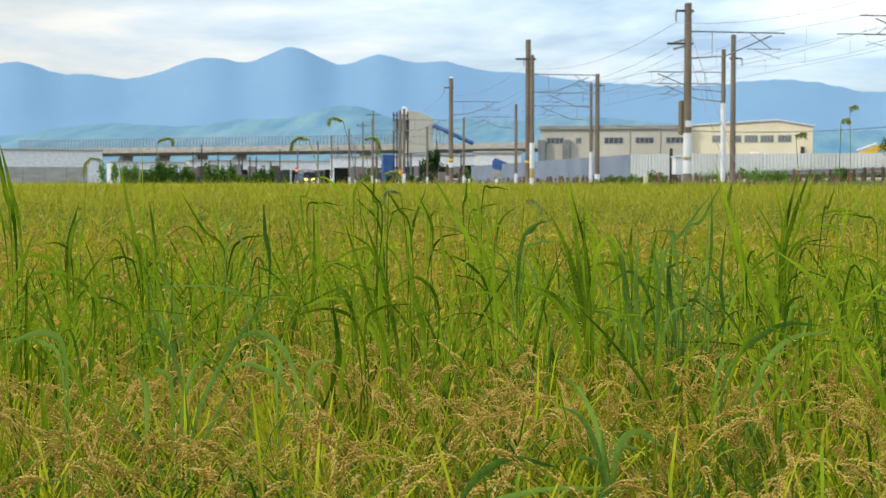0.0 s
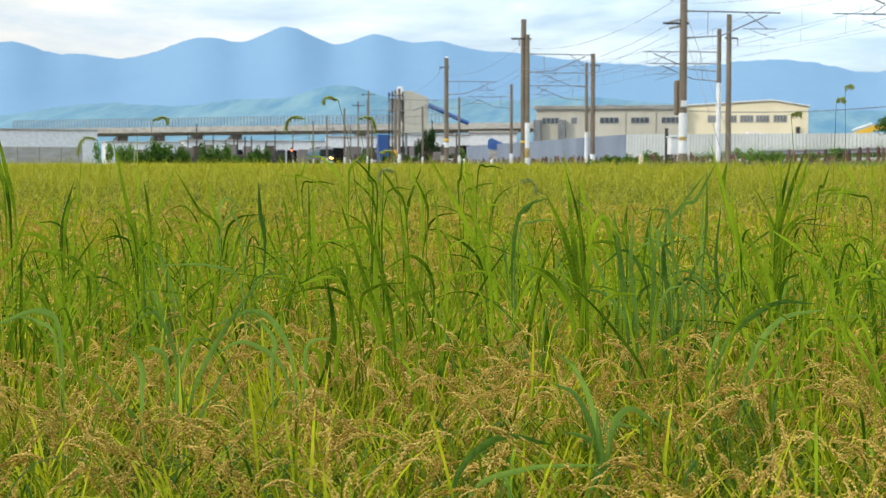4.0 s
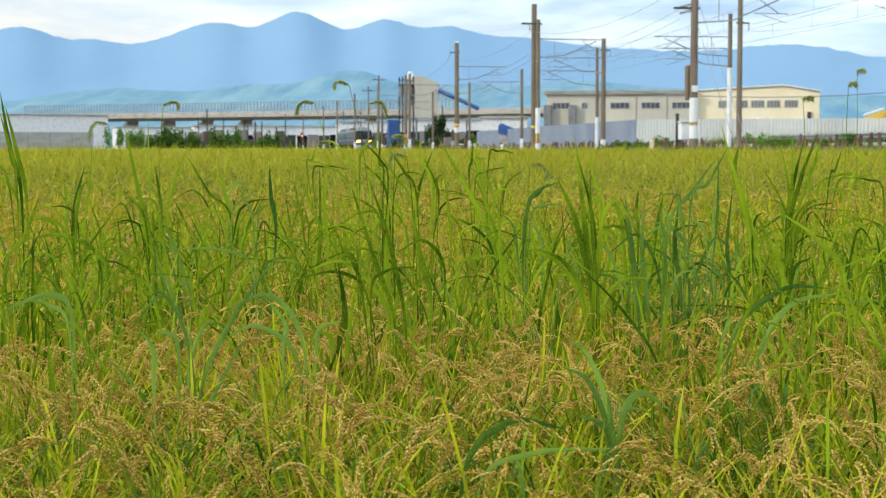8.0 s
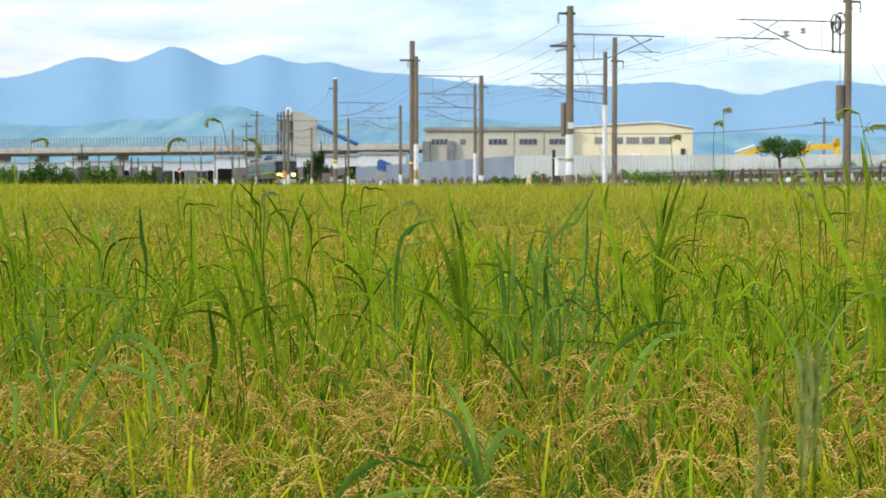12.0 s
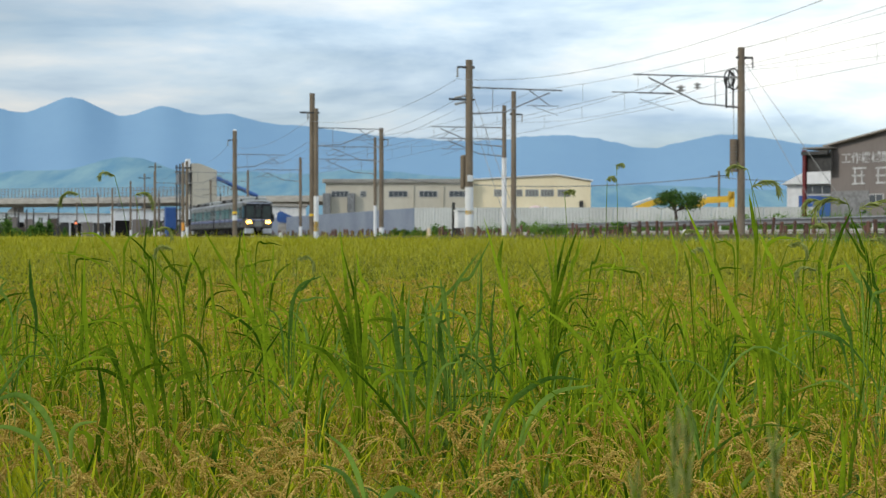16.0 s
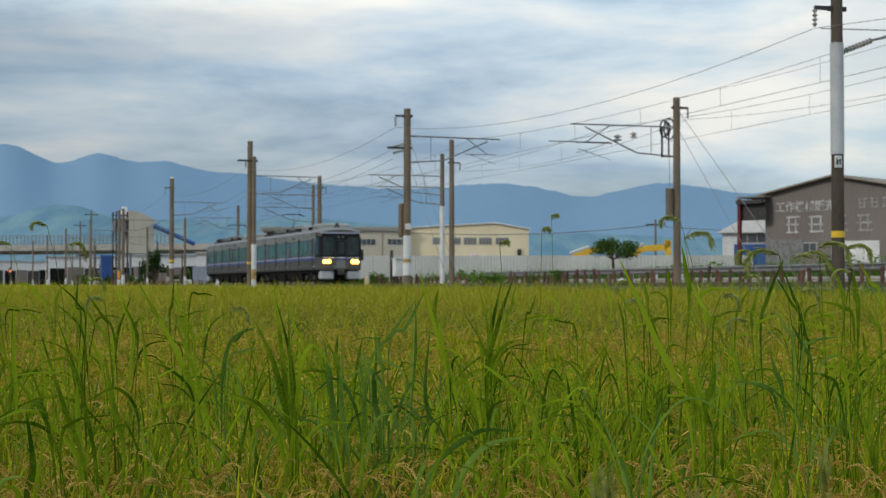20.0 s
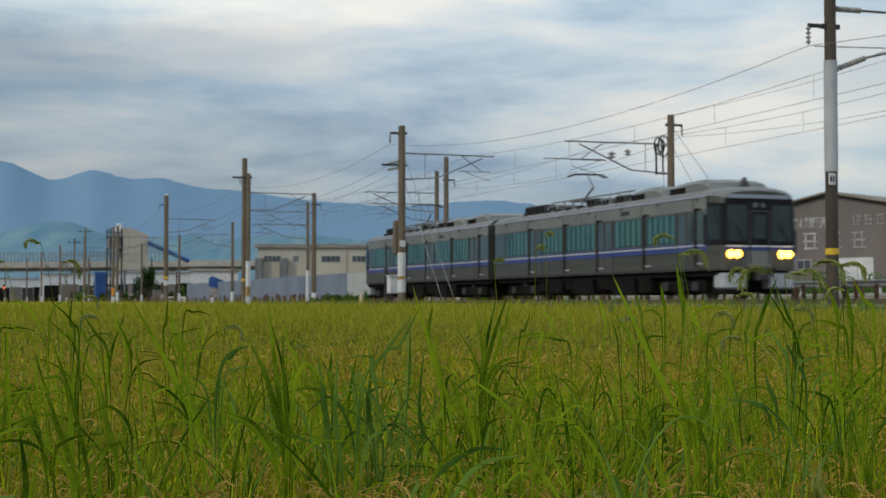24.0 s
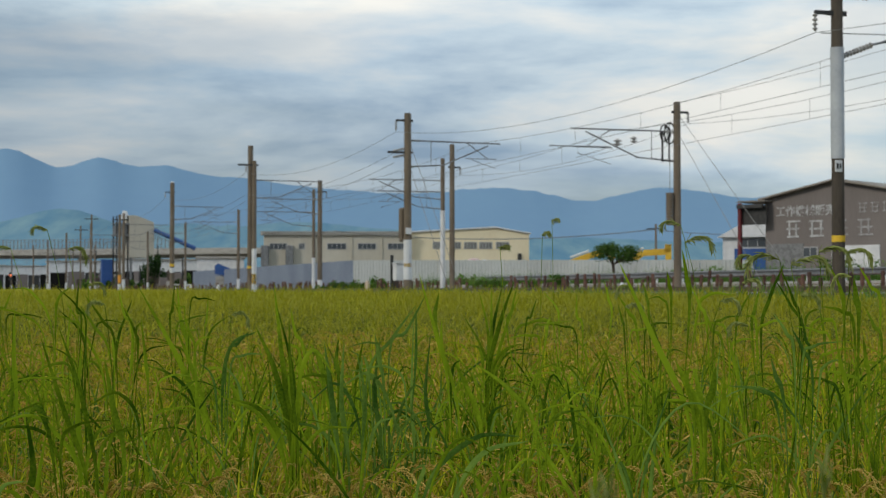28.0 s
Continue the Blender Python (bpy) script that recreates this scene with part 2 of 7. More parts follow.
M_CREAM = material("cream_render", (0.74, 0.63, 0.42), (0.84, 0.74, 0.52), 0.25, 0.8, 0.05, 3, stretch=(1, 1, 0.4))
M_BEIGE = material("grey_beige_panel", (0.46, 0.42, 0.34), (0.56, 0.52, 0.43), 0.25, 0.8, 0.05, 3, stretch=(1, 1, 0.4))
M_FENCE_BLUE = material("blue_grey_sheet", (0.20, 0.24, 0.31), (0.27, 0.31, 0.38), 0.3, 0.5, 0, 4, vary=0.15)
M_FENCE_PALE = material("pale_sheet", (0.42, 0.44, 0.43), (0.55, 0.57, 0.55), 0.3, 0.5, 0, 4, vary=0.15)
M_BROWNWALL = material("brown_grey_sheet", (0.165, 0.140, 0.128), (0.215, 0.185, 0.170), 0.4, 0.7, 0.05, 5, stretch=(1, 1, 0.3))
M_ROOFBROWN = material("weathered_roof", (0.20, 0.17, 0.14), (0.30, 0.27, 0.23), 0.5, 0.8, 0.1, 8)
M_SIGN = material("faded_white_lettering", (0.28, 0.27, 0.26), (0.62, 0.62, 0.62), 3, 0.8, 0, 10)
M_SIGN_FAINT = material("very_faded_lettering", (0.20, 0.18, 0.17), (0.46, 0.45, 0.45), 3, 0.8, 0, 10)
M_RED = material("red_oxide_paint", (0.11, 0.012, 0.015), (0.17, 0.02, 0.022), 2, 0.6)
M_BLUEWALL = material("blue_sheet", (0.02, 0.07, 0.25), (0.04, 0.12, 0.34), 0.7, 0.5)
M_TREE = leafy("tree_leaf", (0.025, 0.06, 0.015), (0.08, 0.15, 0.03), vary=0.5, scale=3, glow=0.25)
M_SHRUB = leafy("shrub_leaf", (0.05, 0.12, 0.02), (0.16, 0.28, 0.05), vary=0.5, scale=3, glow=0.3)
M_BARK = material("bark", (0.05, 0.04, 0.03), (0.12, 0.09, 0.07), 6, 0.9, 0.5, 30)
M_DIGGER = material("digger_yellow", (0.62, 0.36, 0.02), (0.78, 0.50, 0.05), 2, 0.5, 0.05, 12)
M_TRAIN_EDGE = material("bluish_grey_paint", (0.30, 0.33, 0.42), (0.40, 0.43, 0.52), 0.8, 0.5, 0.0, 20)
# near-black for grimy gear, also for dark fills where only shade lies
M_UNDER = material("grimy_shaded_black", (0.006, 0.006, 0.006), (0.018, 0.016, 0.014), 3, 0.8, 0.2, 30, spec=0.1)
M_GLASS_DOOR = material("grey_green_glass", (0.05, 0.075, 0.075), (0.09, 0.125, 0.12), 1, 0.08)
M_TRAIN_MID = material("silver_window_band", (0.112, 0.122, 0.115), (0.155, 0.166, 0.157), 0.8, 0.42, 0.0, 30, metal=0.4)
M_GLASS_PALE = material("pale_window_glass", (0.16, 0.16, 0.15), (0.27, 0.27, 0.25), 0.6, 0.2)
M_PINK = material("faded_red_sheet", (0.45, 0.20, 0.18), (0.75, 0.62, 0.58), 0.9, 0.7, 0, 3)


# ---------------- mesh helpers ----------------
class Geo:
    """Gathers vertices and faces of one part."""

    def __init__(self):
        self.v, self.f = [], []

    def add(self, verts, faces):
        k = len(self.v)
        self.v += [tuple(p) for p in verts]
        self.f += [tuple(i + k for i in q) for q in faces]
        return self

    def box(self, x0, x1, y0, y1, z0, z1, c=0.0):
        """A box; c: the chamfer of its upright and level edges."""
        if c <= 0:
            v = [(x, y, z) for z in (z0, z1) for x, y in ((x0, y0), (x1, y0), (x1, y1), (x0, y1))]
            return self.add(v, [(3, 2, 1, 0), (4, 5, 6, 7), (0, 1, 5, 4), (1, 2, 6, 5), (2, 3, 7, 6), (3, 0, 4, 7)])
        rings = []
        for z, i in ((z0, c), (z0 + c, 0), (z1 - c, 0), (z1, c)):
            a0, a1, b0, b1 = x0 + i, x1 - i, y0 + i, y1 - i
            rings.append([(a0 + c, b0, z), (a1 - c, b0, z), (a1, b0 + c, z), (a1, b1 - c, z), (a1 - c, b1, z), (a0 + c, b1, z), (a0, b1 - c, z), (a0, b0 + c, z)])
        return self.loft(rings)

    def loft(self, rings, caps=True, closed=True):
        n = len(rings[0])
        faces = []
        for r in range(len(rings) - 1):
            for i in range(n if closed else n - 1):
                j = (i + 1) % n
                faces.append((r * n + i, r * n + j, (r + 1) * n + j, (r + 1) * n + i))
        if caps:
            faces += [tuple(range(n - 1, -1, -1)), tuple(range((len(rings) - 1) * n, len(rings) * n))]
        return self.add([p for r in rings for p in r], faces)

    def cyl(self, x, y, z0, z1, r0, r1=None, n=10):
        r1 = r0 if r1 is None else r1
        ring = lambda r, z: [(x + r * math.cos(2 * math.pi * i / n), y + r * math.sin(2 * math.pi * i / n), z) for i in range(n)]
        return self.loft([ring(r0, z0), ring(r1, z1)])

    def tube(self, points, r, n=6):
        """A round bar along a line of points."""
        pts = [Vector(p) for p in points]
        rings = []
        rs = r if isinstance(r, (list, tuple)) else [r] * len(pts)
        for i, p in enumerate(pts):
            r = rs[i]
            d = (pts[min(i + 1, len(pts) - 1)] - pts[max(i - 1, 0)]).normalized()
            side = d.cross(Vector((0, 0, 1)))
            side = side.normalized() if side.length > 1e-4 else Vector((1, 0, 0))
            up = side.cross(d)
            rings.append([p + r * (math.cos(2 * math.pi * k / n) * side + math.sin(2 * math.pi * k / n) * up) for k in range(n)])
        return self.loft(rings)

    def mesh(self, name, mat, smooth=False):
        me = bpy.data.meshes.new(name)
        me.from_pydata(self.v, [], self.f)
        me.materials.append(mat)
        if smooth:
            me.shade_smooth()
        me.update()
        return me


def part(name, geo, mat, parent=None, label="", at=None, smooth=False):
    ob = new(name, geo if isinstance(geo, bpy.types.Mesh) else geo.mesh(name, mat, smooth))
    if parent:
        ob.parent = parent
    if at:
        ob.matrix_basis = at
    if label:
        tagged(ob, label)
    return ob


def thing(name, m, label, category, group="", kind=""):
    ob = new(name)
    ob.empty_display_size = 0.2
    ob.matrix_basis = m
    return tagged(ob, label, category, group, kind)


def setting(name, geo, mat, label, category, smooth=False, kind="structure"):
    ob = part(name, geo, mat, smooth=smooth)
    return tagged(ob, label, category, kind=kind)


def arrays_mesh(name, verts, quads, mat, smooth=False):
    """A mesh from arrays of vertices (n, 3) and of quads (m, 4), or triangles (m, 3)."""
    verts, quads = np.asarray(verts, np.float32), np.asarray(quads, np.int32)
    me = bpy.data.meshes.new(name)
    k = quads.shape[1]
    me.vertices.add(len(verts))
    me.vertices.foreach_set("co", verts.ravel())
    me.loops.add(quads.size)
    me.loops.foreach_set("vertex_index", quads.ravel())
    me.polygons.add(len(quads))
    me.polygons.foreach_set("loop_start", np.arange(0, quads.size, k, dtype=np.int32))
    me.materials.append(mat)
    me.update(calc_edges=True)
    if smooth:
        me.shade_smooth()
    return me


# ---------------- the plan: the railway runs away to the left, past the field ----------------
TRACK = radians(-19.08)                     # its azimuth
UX, UY = math.sin(TRACK), math.cos(TRACK)   # along it, away
NX, NY = math.cos(TRACK), -math.sin(TRACK)  # across it, from the field to its far side
RAIL_Z = 1.62
D_NEAR, D_FAR = 21.85, 25.65                # the two tracks
FIELD_D = 16.3                              # the field's edge along the line


def railside(s, d, z=0.0, turn=0.0):
    """A pose at s metres along the line and d across; its x axis points away along the line and its y axis to the field."""
    return Matrix.Translation((UX * s + NX * d, UY * s + NY * d, z)) @ pose(0, 0, 0, 0, 0, 90 - math.degrees(TRACK) + turn)


def bearing(az, dist, z=0.0, turn=0.0):
    """A pose at an azimuth (degrees) and distance from the tripod; its y axis points away and its x axis to the right."""
    a = radians(az)
    return Matrix.Translation((math.sin(a) * dist, math.cos(a) * dist, z)) @ pose(0, 0, 0, 0, 0, -az + turn)


def soil(x, y):
    """The field climbs gently away from the tripod."""
    r = np.hypot(x, y)
    k = np.clip((r - 8.0) / 20.0, 0, 1)
    return 0.74 * k * k * (3 - 2 * k) + 0.0016 * np.clip(r - 28, 0, 150)


def across(x, y):
    return x * NX + y * NY


# ---------------- ground and distance ----------------
def build_ground():
    az = np.radians(np.linspace(-180, 180, 181))
    rad = np.concatenate([np.linspace(0.01, 30, 60), np.geomspace(31, 4900, 60)])
    a, r = np.meshgrid(az, rad)
    x, y = np.sin(a) * r, np.cos(a) * r
    z = soil(x, y) + 0.02 * np.sin(x * 3.1) * np.cos(y * 2.7) * (r < 60)
    v = np.stack([x, y, z], -1).reshape(-1, 3)
    n = len(az)
    i, j = np.meshgrid(np.arange(len(rad) - 1), np.arange(n - 1), indexing="ij")
    q = np.stack([i * n + j, (i + 1) * n + j, (i + 1) * n + j + 1, i * n + j + 1], -1).reshape(-1, 4)
    v = np.vstack([v, [[0, 0, 0]]])
    ob = new("ground", arrays_mesh("ground", v, q, M_SOIL, True))
    tagged(ob, "dark damp soil of the flat rice plain", "ground", kind="structure")


def ridge(name, mat, dist, depth, base, peaks, label, seed, rough):
    """A chain of mountains: bell-shaped summits (azimuth, spread, height in degrees) with spurs running down to the plain."""
    az = np.linspace(-75, 75, 700)
    rows = np.linspace(0, 1, 26)
    top = np.full_like(az, base)
    for c, s, h in peaks:
        top += h * np.exp(-((az - c) / s) ** 2 / 2)
    v = []
    for k in rows:
        d = dist - depth * (1 - k)
        fall = k ** 1.15
        for a, h in zip(az, top):
            n = noise.fractal(Vector((a * 1.5 + 0.6 * math.sin(k * 4 + a), k * 1.5, seed)), 0.9, 2.0, 6)
            n2 = noise.fractal(Vector((a * 2.2, 3.1, seed)), 1.0, 2.0, 5)
            e = h * fall * (1 + rough * n * (1 - k)) + 0.05 * n2 * k ** 8
            rr = radians(a)
            v.append((math.sin(rr) * d, math.cos(rr) * d, d * math.tan(radians(max(e, -0.05)))))
    n = len(az)
    q = [(r * n + i, r * n + i + 1, (r + 1) * n + i + 1, (r + 1) * n + i) for r in range(len(rows) - 1) for i in range(n - 1)]
    ob = new(name, arrays_mesh(name, v, q, mat, True))
    tagged(ob, label, "mountains", kind="structure")


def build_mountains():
    ridge("mountain_range", M_HILL_HAZE, 4600, 1500, 3.52,
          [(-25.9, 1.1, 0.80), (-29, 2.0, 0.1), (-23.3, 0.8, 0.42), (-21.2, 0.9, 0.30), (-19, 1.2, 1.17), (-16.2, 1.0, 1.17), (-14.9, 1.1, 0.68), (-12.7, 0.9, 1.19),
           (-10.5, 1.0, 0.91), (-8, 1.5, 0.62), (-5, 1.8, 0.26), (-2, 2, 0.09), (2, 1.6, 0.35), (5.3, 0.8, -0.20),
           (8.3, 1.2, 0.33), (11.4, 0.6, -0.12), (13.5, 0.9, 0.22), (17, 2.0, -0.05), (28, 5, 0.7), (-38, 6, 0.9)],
          "mountain range with blue haze in its colour behind the plain", 3.0, 0.012)
    ridge("foothills", M_FOOTHILL_HAZE, 3000, 900, 1.6,
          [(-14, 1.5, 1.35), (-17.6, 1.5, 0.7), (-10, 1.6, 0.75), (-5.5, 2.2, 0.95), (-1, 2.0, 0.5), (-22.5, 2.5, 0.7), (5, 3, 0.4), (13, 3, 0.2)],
          "lower wooded foothills, blue-green with haze put into the colour", 9.0, 0.03)


# ---------------- rice ----------------
def strips(root, way, length, width, droop, n, side=None, fold=0.0):
    """Many curved blades at once. root (k,3), way (k,3) first direction, droop: how far they bend over. Vertices (k, n+1, 2, 3)."""
    k = len(root)
    t = np.linspace(0, 1, n + 1)[None, :, None]
    out = way.copy()
    out[:, 2] = 0
    out /= np.maximum(np.linalg.norm(out, axis=1, keepdims=True), 1e-3)
    L = np.asarray(length).reshape(-1, 1, 1)
    dr = np.asarray(droop).reshape(-1, 1, 1)
    p = root[:, None] + L * (way[:, None] * t + dr * (out[:, None] * 0.35 * t ** 2 - np.array([0, 0, 1.0]) * 0.75 * t ** 2.4))
    if side is None:
        side = np.stack([-out[:, 1], out[:, 0], np.zeros(k)], 1)
    w = np.asarray(width).reshape(-1, 1, 1) * (0.35 + 1.3 * t) * (1 - t) ** 0.55 * 0.9
    w[:, -1] = 0.0006
    return np.stack([p - side[:, None] * w / 2, p + side[:, None] * w / 2], 2)


def strip_quads(k, n):
    i = np.arange(n)
    one = np.stack([2 * i, 2 * i + 1, 2 * i + 3, 2 * i + 2], -1)
    return (one[None] + (np.arange(k) * 2 * (n + 1))[:, None, None]).reshape(-1, 4)


def lean(rng, k, lo, hi):
    """k unit directions that lean lo to hi radians off the upright, all round."""
    a, b = rng.uniform(0, 2 * np.pi, k), rng.uniform(lo, hi, k)
    return np.stack([np.sin(b) * np.cos(a), np.sin(b) * np.sin(a), np.cos(b)], 1)


def rice_leaves(rng, k, n, size=1.0, wide=1.0):
    root = np.stack([rng.normal(0, 0.035, k), rng.normal(0, 0.035, k), rng.uniform(0.22, 0.50, k) * size], 1)
    way = lean(rng, k, 0.05, 0.85)
    return strips(root, way, rng.uniform(0.28, 0.52, k) * size, rng.uniform(0.009, 0.015, k) * wide, rng.uniform(0.1, 1.3, k), n)


def rice_ears(rng, k, size=1.0):
    """The bowed line of each ear, as (k, 9, 3) points."""
    root = np.stack([rng.normal(0, 0.035, k), rng.normal(0, 0.035, k), rng.uniform(0.54, 0.72, k) * size], 1)
    way = lean(rng, k, 0.2, 0.6)
    s = strips(root, way, rng.uniform(0.20, 0.27, k), 0.004, rng.uniform(1.1, 1.9, k), 8)
    return s.mean(axis=2)


def grain_ear(rng, line, twigs=9, per=12):
    """One ear: thin side twigs nod down from its bowed line, each a string of overlapping grains. Returns vertices and triangles."""
    vs, ts = [], []
    tri = np.array([(0, 2, 1), (0, 3, 2), (0, 1, 3), (4, 1, 2), (4, 2, 3), (4, 3, 1)])
    down = np.array([0, 0, -1.0])
    for k in range(twigs):
        t = 0.18 + 0.72 * (k + rng.uniform(0, 0.8)) / twigs
        f = t * 8
        i = min(int(f), 7)
        p = line[i] + (line[i + 1] - line[i]) * (f - i)
        d = line[i + 1] - line[i]
        d = d / np.linalg.norm(d) + rng.normal(0, 0.11, 3)
        length = rng.uniform(0.055, 0.095) * (1.1 - 0.4 * t)
        n = max(5, int(per * length / 0.08))
        side = np.cross(d, rng.normal(0, 1, 3))
        side /= np.linalg.norm(side)
        for j in range(n):
            d = d + down * 0.10
            d /= np.linalg.norm(d)
            p = p + d * (length / n)
            s = 1 if j % 2 else -1
            ax = d + side * s * 0.20 + rng.normal(0, 0.06, 3)
            ax /= np.linalg.norm(ax)
            e1 = np.cross(ax, side)
            e1 /= np.linalg.norm(e1)
            e2 = np.cross(ax, e1)
            c = p + side * s * 0.0019
            h, r = 0.0064, 0.0030
            k0 = 5 * len(vs)
            vs.append(np.stack([c - ax * h] + [c + r * (math.cos(q) * e1 + math.sin(q) * e2) for q in (0, 2.09, 4.19)] + [c + ax * h]))
            ts.append(tri + k0)
    return np.vstack(vs), np.vstack(ts)


def ear_strips(lines, rng, width=0.016):
    """Ears farther off: ragged, crossed strips along the same bowed lines."""
    k, n = lines.shape[0], lines.shape[1]
    side = rng.normal(0, 1, (k, 1, 3))
    side /= np.linalg.norm(side, axis=-1, keepdims=True)
    t = np.linspace(0, 1, n)[None, :, None]
    w = width * np.where(t < 0.2, 0.15, 1.0) * (1.1 - t * 0.7) * rng.uniform(0.55, 1.3, (k, n, 1))
    return np.stack([lines - side * w / 2, lines + side * w / 2], 2).reshape(-1, 3), strip_quads(k, n - 1)


AZ0, AZ1 = -30.0, 20.0


def hills(rng, r0, r1, step, az0=AZ0, az1=AZ1):
    """Planting places between two distances, in rows."""
    g = np.arange(-r1, r1, step * 1.25), np.arange(0, r1, step * 0.8)
    u, w = np.meshgrid(*g)
    u, w = u.ravel() + rng.normal(0, step * 0.16, u.size), w.ravel() + rng.normal(0, step * 0.16, u.size)
    c, s = math.cos(0.35), math.sin(0.35)
    x, y = c * u - s * w, s * u + c * w
    r, a = np.hypot(x, y), np.degrees(np.arctan2(x, y))
    ok = (r >= r0) & (r < r1) & (a > az0) & (a < az1) & (across(x, y) < FIELD_D - 0.2) & (y > 0)
    return x[ok], y[ok]


NEAR_R = 6.3


def build_rice_near():
    rng = np.random.default_rng(11)
    tufts = []
    for _ in range(12):
        v = [rice_leaves(rng, 48, 5).reshape(-1, 3)]
        root = np.stack([rng.normal(0, 0.04, 4), rng.normal(0, 0.04, 4), rng.uniform(0.38, 0.54, 4)], 1)      # flag leaves that stand over the ears
        v.append(strips(root, lean(rng, 4, 0.1, 0.75), rng.uniform(0.30, 0.46, 4), rng.uniform(0.010, 0.015, 4), rng.uniform(0.1, 0.8, 4), 5).reshape(-1, 3))
        tufts.append(arrays_mesh("foliage", np.vstack(v), strip_quads(52, 5), M_RICE_GREEN))
    ears = []
    for _ in range(20):
        way = np.array([[math.sin(0.45), 0.0, math.cos(0.45)]])
        s = strips(np.zeros((1, 3)), way, rng.uniform(0.21, 0.29, 1), 0.004, rng.uniform(1.9, 3.1, 1), 8)
        line = s.mean(axis=2)
        gv, gt = grain_ear(rng, line[0])
        sv, sq = ear_strips(line, rng, 0.0024)
        tri = np.vstack([gt, sq[:, [0, 1, 2]] + len(gv), sq[:, [0, 2, 3]] + len(gv)])
        ears.append(arrays_mesh("ear", np.vstack([gv, sv]), tri, M_EAR))
    x, y = hills(rng, 2.75, NEAR_R, 0.25)
    for px, py in zip(x, y):
        m = pose(px, py, float(soil(px, py)), rng.normal(0, 4), rng.normal(0, 4), rng.uniform(0, 360))
        ob = thing("rice_plant", m, "ripening rice plant with drooping golden ears and green leaves", "rice plant", "rice plants near the field's edge")
        z = rng.uniform(0.92, 1.06)
        part("foliage", tufts[rng.integers(len(tufts))], None, ob).scale = (1, 1, z)
        for k in range(int(rng.integers(4, 6))):
            a = rng.uniform(0, 360)
            at = pose(rng.normal(0, 0.045), rng.normal(0, 0.045), rng.uniform(0.60, 0.80) * z, rng.normal(0, 10), rng.normal(0, 12), a)
            part("ear", ears[rng.integers(len(ears))], None, ob, at=at)
    return len(x)


def scatter(rng, base_v, base_q, x, y, zs, size=(0.9, 1.1)):
    """Joins turned copies of a few small meshes into one array pair."""
    vs, qs, off = [], [], 0
    pick = rng.integers(0, len(base_v), len(x))
    for k in range(len(base_v)):
        idx = np.nonzero(pick == k)[0]
        if not len(idx):
            continue
        a, s = rng.uniform(0, 2 * np.pi, len(idx)), rng.uniform(*size, len(idx))
        c, sn = np.cos(a), np.sin(a)
        b = base_v[k]
        vx = (b[None, :, 0] * c[:, None] - b[None, :, 1] * sn[:, None]) + x[idx][:, None]
        vy = (b[None, :, 0] * sn[:, None] + b[None, :, 1] * c[:, None]) + y[idx][:, None]
        vz = b[None, :, 2] * s[:, None] + zs[idx][:, None]
        vs.append(np.stack([vx, vy, vz], -1).reshape(-1, 3))
        q = base_q[k][None] + (np.arange(len(idx)) * len(b))[:, None, None]
        qs.append(q.reshape(-1, q.shape[-1]) + off)
        off += len(idx) * len(b)
    return np.vstack(vs), np.vstack(qs)


